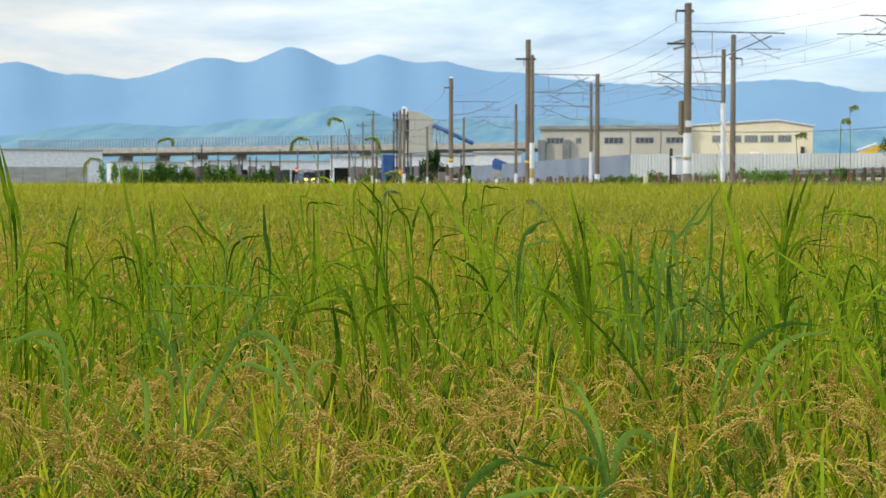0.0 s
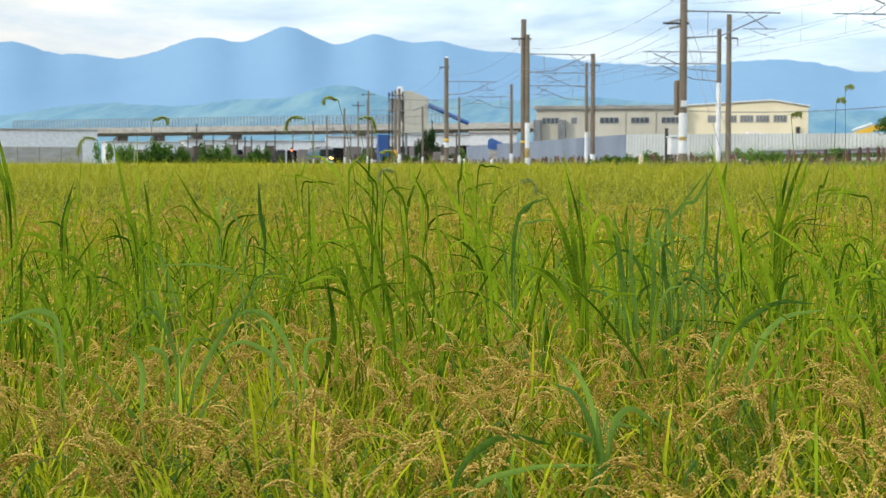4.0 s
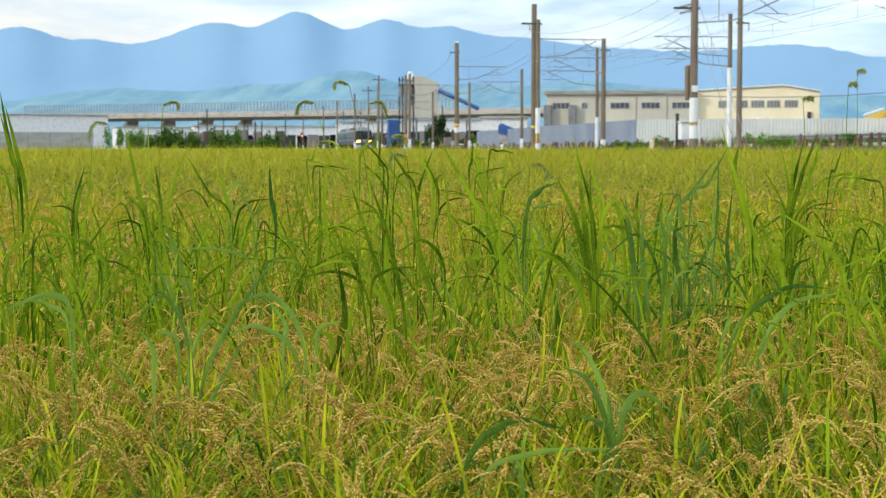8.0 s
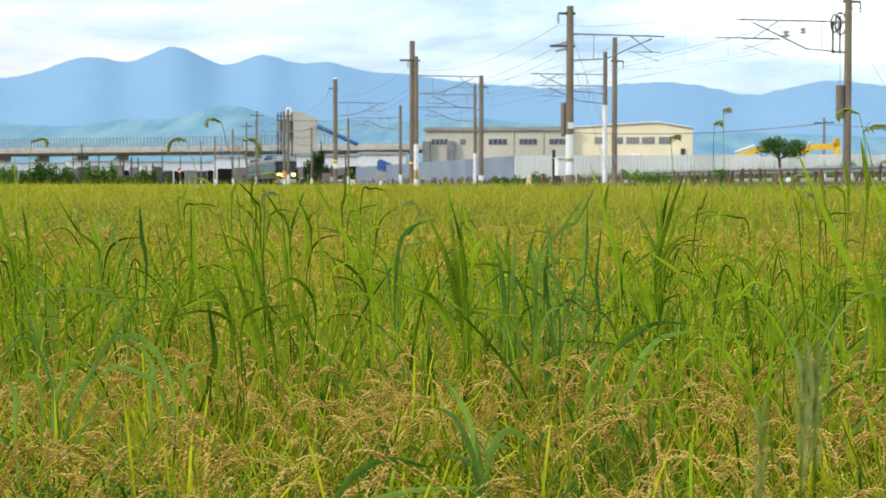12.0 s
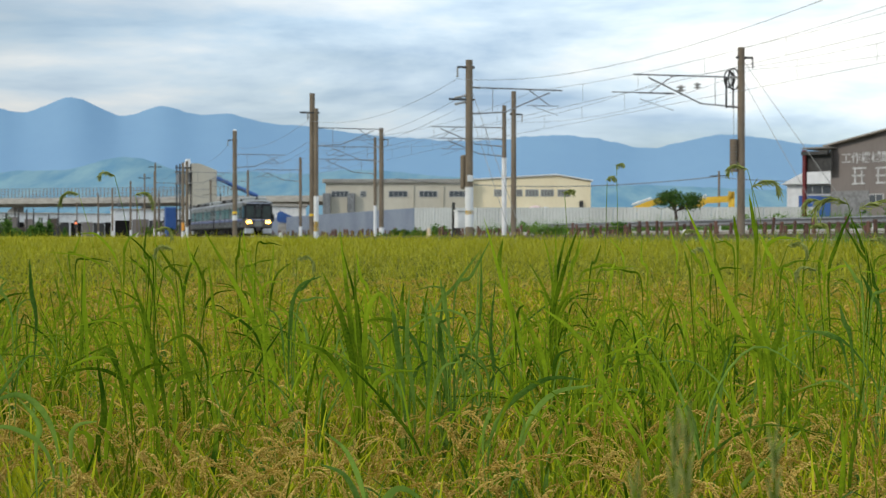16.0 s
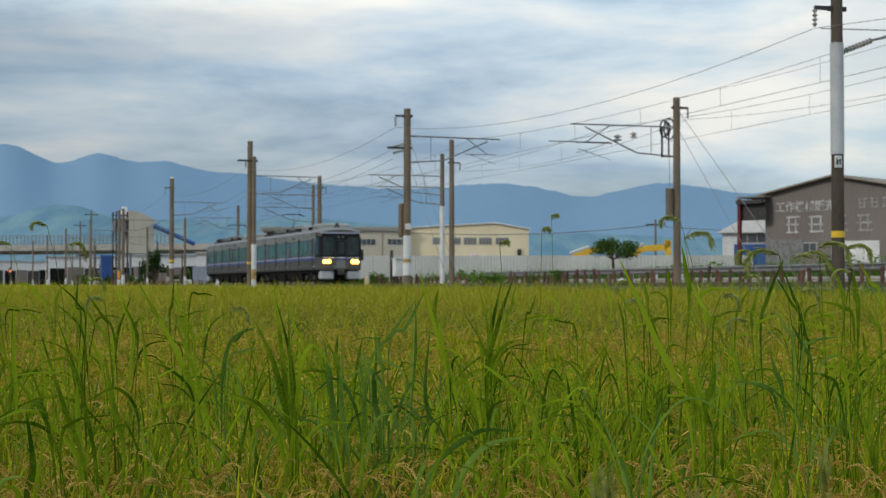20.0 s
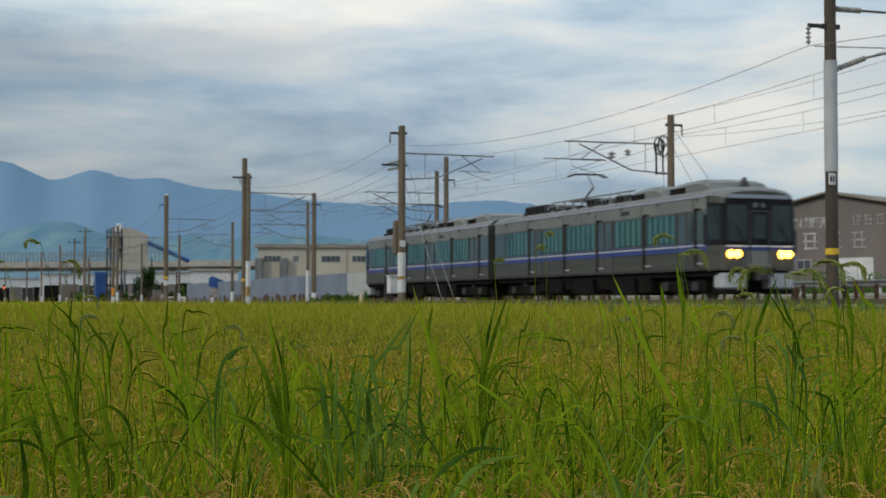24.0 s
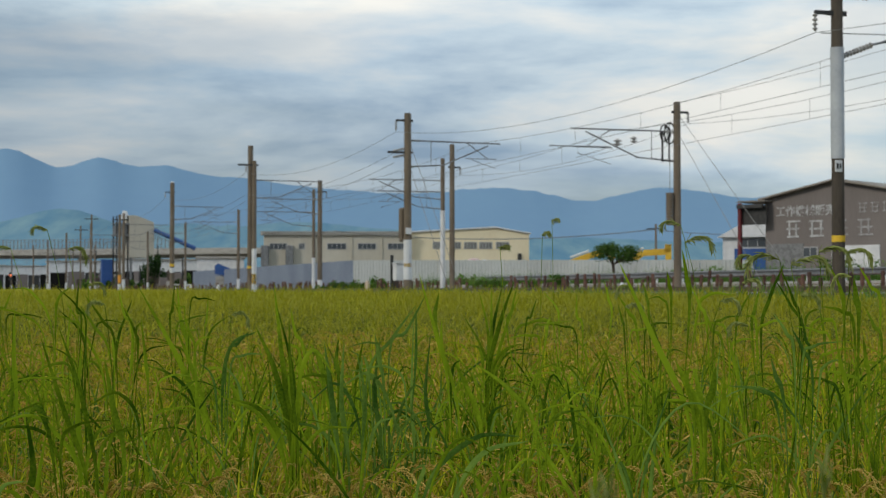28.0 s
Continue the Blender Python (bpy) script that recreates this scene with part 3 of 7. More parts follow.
def build_rice_field():
    rng = np.random.default_rng(23)
    # middle distance: whole plants, joined
    x, y = hills(rng, NEAR_R, 17, 0.25)
    leaf = [rice_leaves(rng, 34, 3, wide=1.1).reshape(-1, 3) for _ in range(8)]
    v, q = scatter(rng, leaf, [strip_quads(34, 3)] * 8, x, y, soil(x, y))
    field = new("rice_leaves", arrays_mesh("rice_leaves", v, q, M_RICE_LEAF))
    tagged(field, "dense green and yellow leaves of the ripening rice field", "rice field", kind="stuff")
    ears = []
    for _ in range(8):
        ears.append(ear_strips(rice_ears(rng, 5)[:, ::2], rng, 0.012))
    v, q = scatter(rng, [e[0] for e in ears], [e[1] for e in ears], x, y, soil(x, y))
    tagged(new("rice_ears", arrays_mesh("rice_ears", v, q, M_EAR)), "golden drooping rice ears across the field", "rice field", kind="stuff")
    # far: coarser tufts
    for name, r0, r1, step, wide, k in (("rice_far", 17, 48, 0.30, 2.0, 20), ("rice_farther", 48, 150, 0.95, 5.0, 18)):
        x, y = hills(rng, r0, r1, step)
        base, quads = [], []
        for _ in range(6):
            root = np.stack([rng.normal(0, step * 0.4, k), rng.normal(0, step * 0.4, k), rng.uniform(0.3, 0.62, k)], 1)
            s = strips(root, lean(rng, k, 0.2, 1.1), rng.uniform(0.18, 0.38, k), 0.008 * wide, rng.uniform(0.2, 1.5, k), 2)
            base.append(s.reshape(-1, 3))
            quads.append(strip_quads(k, 2))
        v, q = scatter(rng, base, quads, x, y, soil(x, y))
        tagged(new(name, arrays_mesh(name, v, q, M_RICE_FAR)), "yellow-green rice reaching to the field's far edge", "rice field", kind="stuff")
    # closed mass of stems and leaves under the tops, their shade in its colour
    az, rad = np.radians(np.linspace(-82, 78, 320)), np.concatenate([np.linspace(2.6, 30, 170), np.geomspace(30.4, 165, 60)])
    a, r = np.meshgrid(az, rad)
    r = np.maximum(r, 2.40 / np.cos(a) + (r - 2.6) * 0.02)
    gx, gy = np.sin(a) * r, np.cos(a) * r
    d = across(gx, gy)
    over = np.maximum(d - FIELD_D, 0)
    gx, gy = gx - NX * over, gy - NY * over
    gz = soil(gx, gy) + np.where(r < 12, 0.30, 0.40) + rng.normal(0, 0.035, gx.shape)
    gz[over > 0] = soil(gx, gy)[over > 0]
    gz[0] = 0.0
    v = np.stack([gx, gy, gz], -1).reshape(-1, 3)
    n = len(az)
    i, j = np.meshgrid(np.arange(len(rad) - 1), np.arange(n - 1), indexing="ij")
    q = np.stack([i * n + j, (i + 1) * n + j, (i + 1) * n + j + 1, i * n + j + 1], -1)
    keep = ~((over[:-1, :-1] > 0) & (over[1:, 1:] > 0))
    ob = new("rice_stem_shade", arrays_mesh("rice_stem_shade", v, q[keep].reshape(-1, 4), M_STEM_SHADE))
    tagged(ob, "sheet of rice stems coloured with the shade below the leaf tips", "rice field", kind="stuff")


# ---------------- railway: bed, tracks, poles, wires ----------------
def build_railway():
    # ballast bed, along the line (x away, y = -d)
    prof = [(-17.0, 0.6), (-18.2, 1.05), (-19.4, 1.25), (-20.2, 1.44), (-27.3, 1.44), (-28.2, 1.25), (-31.0, 1.15), (-42.0, 1.1), (-42.0, 0.3), (-17.0, 0.3)]
    bed = Geo().loft([[(s, y, z) for y, z in prof] for s in np.linspace(-60, 640, 71)])
    setting("railway_bed", bed, M_BALLAST, "brown stone ballast bed of a double-track railway", "railway bed").matrix_basis = railside(0, 0)
    for d in (D_NEAR, D_FAR):
        line = thing("track", railside(0, d, 0), "railway track with rusty rails on concrete sleepers", "railway track", "double-track line", "structure")
        for y in (-0.5335, 0.5335):
            rail = Geo().box(-60, 640, y - 0.065, y + 0.065, RAIL_Z - 0.15, RAIL_Z - 0.125).box(-60, 640, y - 0.01, y + 0.01, RAIL_Z - 0.125, RAIL_Z - 0.035).box(-60, 640, y - 0.033, y + 0.033, RAIL_Z - 0.035, RAIL_Z)
            part("rail", rail, M_RAIL, line)
        sl = Geo().box(-0.12, 0.12, -1.0, 1.0, 1.36, RAIL_Z - 0.152, 0.02).mesh("sleeper", M_CONCRETE)
        for i in range(150):
            part("sleeper", sl, None, line, at=pose(20 + i * 0.62, 0, 0))


def ring_geo(r, z0, z1, n=14):
    return Geo().cyl(0, 0, z0, z1, r, r, n)


def pole(s, d, top, dia, bands=(), cap=None, foot=1.0, label="weathered brown concrete catenary pole beside the railway", mat=None):
    """A tapered pole with painted bands (z0, z1, material, name)."""
    ob = thing("catenary_pole", railside(s, d, 0), label, "pole", "catenary poles")
    r0, r1 = dia / 2 * 1.06, dia / 2 * 0.92
    part("shaft", Geo().cyl(0, 0, foot, top, r0, r1, 14), mat or M_POLE, ob, smooth=False)
    for z0, z1, mat, name in bands:
        part(name, ring_geo(r0 + 0.004, z0, z1), mat, ob, name.replace("_", " "))
    if cap:
        part("cap", Geo().cyl(0, 0, top, top + 0.10, r1 + 0.02, r1 * 0.6, 12), cap, ob, "pale cap")
    return ob


def insulator(points, n=5, r=0.055):
    """A string of porcelain discs between two points."""
    a, b = Vector(points[0]), Vector(points[1])
    line, radii = [a], [r * 0.4]
    for i in range(n):
        for t, k in ((0.15, 0.4), (0.3, 1.0), (0.6, 0.9), (0.75, 0.4)):
            line.append(a.lerp(b, (i + t) / n))
            radii.append(r * k)
    return Geo().tube(line + [b], radii + [r * 0.4], 8)


def bracket(ob, side, reach, z, drop=0.95, base=0.15):
    """A hinged cantilever that carries the contact wire; side: -1 reaches to the far side of the line, 1 to the field."""
    e = lambda k: side * (base + (reach - base) * k)
    b = part("bracket", Geo().tube([(0, e(0), z + 0.02), (0, e(1), z)], 0.032).tube([(0, e(0), z - drop), (0, e(0.36), z - drop + 0.10), (0, e(0.86), z - 0.10)], 0.030)
             .tube([(0, e(0.62), z), (0, e(0.86), z - drop * 0.62)], 0.020).tube([(0, e(0.22), z), (0, e(0.22), z - drop + 0.06)], 0.014), M_STEEL, ob, "grey tubular cantilever bracket")
    part("registration_arm", Geo().tube([(0, e(0.60), z - drop * 0.62), (0, e(0.96), z - drop * 0.62)], 0.018).tube([(0, e(0.66), z - drop * 0.62), (0, e(0.72), z - drop * 0.72), (0, e(0.95), z - drop * 0.98)], 0.012), M_STEEL, b)
    part("insulator", insulator([(0, e(0), z + 0.02), (0, e(0.09), z + 0.02)], 4), M_INSUL, b)
    part("insulator", insulator([(0, e(0), z - drop), (0, e(0.09), z - drop + 0.03)], 4), M_INSUL, b)


def top_arm(ob, z, side, length=0.55):
    """A short steel arm with a hanging insulator for the feeder wire."""
    g = Geo().box(-0.04, 0.04, min(0, side * length), max(0, side * length), z - 0.04, z + 0.04).box(-0.05, 0.05, -0.22, 0.22, z - 0.05, z + 0.05)
    a = part("cross_arm", g, M_DARK, ob, "dark steel cross arm")
    part("insulator", insulator([(0, side * length, z - 0.03), (0, side * length, z - 0.42)], 4, 0.06), M_INSUL, a)


def tension_gear(ob, z, side):
    """The pulley wheel and stacked weight that keep the wire taut."""
    y = side * 0.30
    for k, (yy, r) in enumerate(((y, 0.42), (y + side * 0.22, 0.34), (y + side * 0.1, 0.25))):
        n = 20
        ring = [(0.05, yy + r * math.cos(2 * math.pi * i / n) * 0.55, z + r * math.sin(2 * math.pi * i / n)) for i in range(n + 1)]
        w = part("pulley_wheel", Geo().tube(ring, 0.03, 6), M_DARK, ob, "dark open pulley wheel")
        part("spoke", Geo().tube([ring[0], ring[10]], 0.014, 5).tube([ring[5], ring[15]], 0.014, 5), M_DARK, w)
    part("cable", Geo().tube([(0.05, y, z - 0.4), (0.05, y, z - 2.35)], 0.012, 5), M_WIRE, ob)
    for i in range(10):
        part("weight", Geo().cyl(0.05, y, z - 3.65 + i * 0.13, z - 3.65 + i * 0.13 + 0.115, 0.155, 0.155, 12), M_POLE, ob, "round brown tension weight")


def build_poles():
    W, G, Y = M_WHITE, M_GREYPAINT, M_YELLOW
    near, far = 18.95, 28.55
    e = pole(28.5, near, 8.3, 0.27, [(4.37, 6.80, G, "grey_band"), (2.56, 2.70, Y, "yellow_ring")], label="tall brown and grey catenary pole with a yellow ring", mat=M_POLE_DARK)
    top_arm(e, 7.55, 1, 0.55)
    part("number_plate", Geo().box(-0.145, -0.12, -0.02, 0.16, 4.07, 4.33, 0.008), W, e, "small white plate")
    part("plate_mark", Geo().box(-0.152, -0.147, 0.02, 0.05, 4.14, 4.26).box(-0.152, -0.147, 0.08, 0.13, 4.14, 4.26), M_DARK, e)
    for z, y1, dz in ((7.95, -1.15, 0.0), (6.62, -1.30, 0.42)):
        part("strut_insulator", insulator([(0, -0.14, z), (0, y1 * 0.7, z + dz * 0.7)], 9, 0.07), M_INSUL, e, "long ribbed insulator")
        part("strut", Geo().tube([(0, y1 * 0.7, z + dz * 0.7), (0, -3.2, z + dz * 2.0)], 0.03), M_STEEL, e)
    part("stay", Geo().tube([(0, 0.4, 7.1), (0, -2.9, 7.2)], 0.012, 5), M_WIRE, e)
    b = pole(59.2, near, 8.75, 0.31, [(1.95, 3.57, W, "white_band"), (2.47, 2.62, Y, "yellow_ring")])
    top_arm(b, 8.45, 1, 0.50)
    bracket(b, -1, 4.05, 7.62, 1.05)
    part("plate", Geo().box(-0.19, -0.16, -0.10, 0.14, 3.80, 4.06, 0.01), W, b, "small white plate")
    for z in (7.3, 7.05):
        part("insulator", insulator([(0, 0.15, z), (0, 0.62, z - 0.12)], 5, 0.07), M_INSUL, b)
    part("cross_arm", Geo().box(-0.05, 0.05, -0.2, 0.85, 7.10, 7.18), M_DARK, b)
    part("weight", Geo().box(0.16, 0.46, -0.15, 0.25, 3.5, 4.9, 0.05), M_POLE, b, "stack of brown tension weights")
    a = pole(89.0, near, 9.2, 0.27, [(1.4, 4.0, W, "white_band"), (1.9, 2.5, Y, "yellow_sleeve")], label="brown catenary pole with a white foot and yellow sleeve")
    top_arm(a, 8.95, 1, 0.50)
    bracket(a, -1, 4.05, 8.05, 1.05)
    a2 = pole(89.55, near - 0.12, 10.15, 0.34, [(2.82, 2.96, Y, "yellow_ring")], label="thick bare brown concrete pole")
    part("cross_arm", Geo().box(-0.05, 0.05, -0.2, 0.75, 8.95, 9.05), M_DARK, a2)
    z = pole(119.6, near, 9.95, 0.36, [(2.9, 3.3, W, "white_band"), (3.4, 3.6, Y, "yellow_ring")], cap=W)
    top_arm(z, 9.2, 1, 0.55)
    bracket(z, -1, 4.0, 8.1, 1.05)
    d = pole(54.1, far, 9.0, 0.30)
    top_arm(d, 8.6, -1, 0.5)
    bracket(d, 1, 4.6, 7.80, 1.15)
    part("long_tube", Geo().tube([(0, 2.9, 7.12), (0, 5.5, 7.10)], 0.024).tube([(0, 4.3, 7.10), (0, 4.3, 6.85), (0, 2.9, 6.45)], 0.012), M_STEEL, d)
    tension_gear(d, 7.75, 1)
    part("frame_post", Geo().box(-0.03, 0.03, 0.62, 0.68, 6.6, 7.8).box(-0.03, 0.03, 0.1, 0.68, 6.62, 6.68).box(-0.02, 0.02, 0.34, 0.38, 6.6, 7.8), M_DARK, d, "dark steel frame beside the pole")
    part("insulator", insulator([(0, 1.9, 7.32), (0, 1.9, 7.56)], 2, 0.15), M_INSUL, d, "round grey insulator")
    part("insulator", insulator([(0, 2.6, 7.18), (0, 2.6, 7.44)], 2, 0.18), M_INSUL, d, "round grey insulator")
    c2 = pole(82.6, far, 9.1, 0.26, [(1.4, 6.1, W, "white_band")], label="catenary pole painted white on its lower half")
    bracket(c2, 1, 4.4, 7.8, 1.05)
    bracket(c2, 1, 3.9, 7.15, 0.95)
    c = pole(81.4, far + 0.15, 9.8, 0.30, label="tall bare brown concrete pole")
    top_arm(c, 8.5, -1, 0.5)
    y = pole(110.7, far, 9.75, 0.35, [(1.4, 2.3, W, "white_foot")])
    y2 = pole(112.6, far, 9.2, 0.24, [(1.4, 4.0, W, "white_band")])
    bracket(y, 1, 4.4, 8.3, 1.05)
    bracket(y2, 1, 4.4, 7.45, 1.05)
    top_arm(y, 8.9, -1, 0.5)
    for s, dd, top, dia in ((141.1, far, 9.1, 0.28), (149.0, near, 9.0, 0.28), (170.8, far, 9.2, 0.27), (178.0, near, 9.2, 0.27), (200, far, 9.2, 0.27), (208, near, 9.2, 0.27), (230, far, 9.2, 0.27),
                            (238, near, 9.2, 0.27), (262, far, 9.2, 0.27), (268, near, 9.2, 0.27), (300, far, 9.2, 0.27), (330, near, 9.2, 0.27)):
        p = pole(s, dd, top, dia, [(1.4, 2.6, W, "white_foot")])
        bracket(p, -1 if dd == near else 1, 4.2, 7.9, 1.05)
    for s, dd, top, dia in ((138, 17.2, 8.3, 0.26), (161, 17.2, 9.4, 0.18), (170, 17.0, 8.6, 0.18)):
        p = pole(s, dd, top, dia, [(2.2, 2.9, M_ORANGE, "orange_sign"), (1.2, 2.1, W, "white_foot")] if dia > 0.2 else (), label="utility pole behind the field with a coloured band")
        part("cross_arm", Geo().box(-0.04, 0.04, -0.7, 0.7, top - 0.5, top - 0.42), M_DARK, p)


def wire_line(stops, sag, r=0.0075, n=12):
    """A hanging wire through places (s, d, z)."""
    g = Geo()
    pts = []
    for (s0, d0, z0), (s1, d1, z1) in zip(stops, stops[1:]):
        for i in range(n):
            t = i / n
            pts.append((s0 + (s1 - s0) * t, -(d0 + (d1 - d0) * t), z0 + (z1 - z0) * t - 4 * sag * t * (1 - t)))
    s, d, z = stops[-1]
    pts.append((s, -d, z))
    return g.tube(pts, r, 5)


def build_wires():
    for name, d, zc, zm, first in (("near", D_NEAR, 6.70, 7.60, 0), ("far", D_FAR, 6.75, 7.75, -6)):
        ob = thing("overhead_line", railside(0, 0, 0), "overhead contact wire hung from a messenger wire", "overhead wire", "overhead wires", "")
        poles_at = [-28, 0, 28.5, 59.2, 89.0, 119.6, 149, 178, 208, 238, 268, 330] if d == D_NEAR else [-30, -3, 26, 54.1, 82.6, 110.7, 141, 171, 200, 230, 262, 300]
        zig = [d + (0.2 if i % 2 else -0.2) for i in range(len(poles_at))]
        part("contact_wire", wire_line([(s, k, zc) for s, k in zip(poles_at, zig)], 0.03), M_WIRE, ob)
        part("messenger_wire", wire_line([(s, d, zm) for s in poles_at], 0.42), M_WIRE, ob)
        for s0, s1 in zip(poles_at[:8], poles_at[1:]):
            for k in range(1, 6):
                t = k / 6
                s = s0 + (s1 - s0) * t
                part("dropper", Geo().tube([(s, -d, zm - 4 * 0.42 * t * (1 - t)), (s, -d, zc)], 0.006, 4), M_WIRE, ob)
    feed = thing("feeder_line", railside(0, 0, 0), "thin feeder wires between the pole tops", "overhead wire", "overhead wires")
    part("wire", wire_line([(-2, 18.4, 7.2), (28.5, 18.4, 7.1), (59.2, 18.45, 7.98), (89, 18.45, 8.5), (119.6, 18.4, 8.75), (149, 18.4, 8.6), (178, 18.4, 8.6)], 0.75), M_WIRE, feed)
    part("wire", wire_line([(-2, 29.0, 8.1), (26, 29.05, 8.1), (54.1, 29.05, 8.15), (81.4, 29.2, 8.05), (110.7, 29.05, 8.45), (141, 29, 8.5)], 0.55), M_WIRE, feed)
    part("wire", wire_line([(-2, 28.6, 9.9), (26, 28.6, 9.8), (54.1, 28.55, 8.98)], 0.35), M_WIRE, feed)
    for z in (7.1, 6.7):
        part("wire", wire_line([(59.2, 18.35, z), (89, 18.45, z + 0.1), (119.6, 18.4, z + 0.15)], 0.6), M_WIRE, feed)
    part("stay", Geo().tube([(54.1, -28.7, 8.4), (46.2, -29.2, 1.6)], 0.011, 5).tube([(54.1, -28.7, 7.6), (48.6, -29.2, 1.6)], 0.011, 5), M_WIRE, feed)
    part("stay", Geo().tube([(59.2, -19.1, 7.4), (54.6, -19.6, 1.6)], 0.011, 5).tube([(59.2, -19.1, 6.4), (56.0, -19.6, 1.6)], 0.011, 5), M_WIRE, feed)


def build_lineside():
    rng = random.Random(5)
    fence = thing("sleeper_fence", railside(0, 32, 0), "fence of short rusty-brown posts along the far side of the railway", "fence")
    post = [Geo().box(-0.075, 0.075, -0.06, 0.06, 1.0, 2.02 + 0.16 * k, 0.02).mesh("post", M_RUST) for k in range(3)]
    for i in range(225):
        part("post", post[rng.randrange(3)], None, fence, at=pose(24 + i * 0.63, rng.uniform(-0.05, 0.05), rng.uniform(-0.06, 0.06), rng.uniform(-5, 5), rng.uniform(-5, 5), rng.uniform(-12, 12)))
    for i in range(130):
        part("post", post[rng.randrange(3)], None, fence, at=pose(166 + i * 1.3, rng.uniform(-0.05, 0.05), rng.uniform(-0.06, 0.06), rng.uniform(-5, 5), rng.uniform(-5, 5), rng.uniform(-12, 12)))
    for z in (1.75, 2.1):
        part("wire", Geo().tube([(24, 0, z), (335, 0, z)], 0.012, 4), M_RUST, fence)
    # the road beyond with its guard rail and low white wall
    guard = thing("guard_rail", railside(0, 38.5, 0), "grey steel guard rail along the road behind the line", "guard rail")
    wave = [(0, 0), (0.05, 0.07), (0, 0.14), (0, 0.2), (0.05, 0.27), (0, 0.34), (-0.03, 0.34), (0.02, 0.27), (-0.03, 0.2), (-0.03, 0.14), (0.02, 0.07), (-0.03, 0)]
    part("beam", Geo().loft([[(s, y, 2.18 + z) for y, z in wave] for s in (18, 60, 102)]), M_STEEL, guard)
    gp = Geo().cyl(0, -0.08, 1.0, 2.5, 0.06, 0.06, 8).mesh("post", M_WHITE)
    for i in range(28):
        part("post", gp, None, guard, at=pose(18.5 + i * 3, 0, 0))
    kerb = Geo().box(15, 110, -0.15, 0.15, 1.0, 1.92, 0.03)
    setting("low_wall", kerb, M_CONCRETE, "low pale concrete wall at the road's edge", "wall").matrix_basis = railside(0, 37.2)
    # relay box on legs and small markers beside the near pole
    box = thing("relay_box", railside(60.6, 19.1, 0), "white metal relay cabinet on dark legs beside the railway", "cabinet")
    part("cabinet", Geo().box(-0.25, 0.25, -0.28, 0.28, 1.92, 2.62, 0.02), M_WHITE, box)
    part("lid", Geo().box(-0.29, 0.29, -0.32, 0.32, 2.62, 2.67, 0.01), M_WHITE, box)
    for x in (-0.2, 0.2):
        for y in (-0.22, 0.22):
            part("leg", Geo().box(x - 0.03, x + 0.03, y - 0.03, y + 0.03, 1.2, 1.92), M_DARK, box)
    part("post", Geo().box(0.36, 0.46, 0.2, 0.32, 1.2, 3.0, 0.01), M_DARK, box)
    for s, d, mat, h, lab in ((66.6, 19.4, M_MARK, 0.62, "pale orange stone marker beside the railway"), (98.5, 18.6, M_WHITE, 0.55, "white painted marker post beside the railway"), (58.0, 28.0, M_WHITE, 0.5, "white painted marker post beside the railway")):
        mk = thing("marker_post", railside(s, d, 1.35), lab, "marker post")
        part("stem", Geo().cyl(0, 0, -0.2, h * 0.75, 0.13, 0.11, 10), mat, mk)
        part("head", Geo().cyl(0, 0, h * 0.75, h, 0.11, 0.05, 10), mat, mk)


# ---------------- the train ----------------
def car_rings(xs, wide=1.45):
    """Cross-sections of a carriage: x, narrowing of the width, drop of the roof."""
    half = [(0.93, 0.985), (1.00, 1.0), (2.6, 1.0), (3.0, 0.985), (3.34, 0.955), (3.47, 0.90), (3.56, 0.78), (3.63, 0.5), (3.66, 0.0)]
    rings = []
    for x, k, drop in xs:
        pts = [(-wide * w * k, z - drop * max(0, (z - 2.2) / 1.46)) for z, w in half]
        ring = pts + [(-y, z) for y, z in pts[-2::-1]]
        rings.append([(x, y, z) for y, z in ring])
    return rings


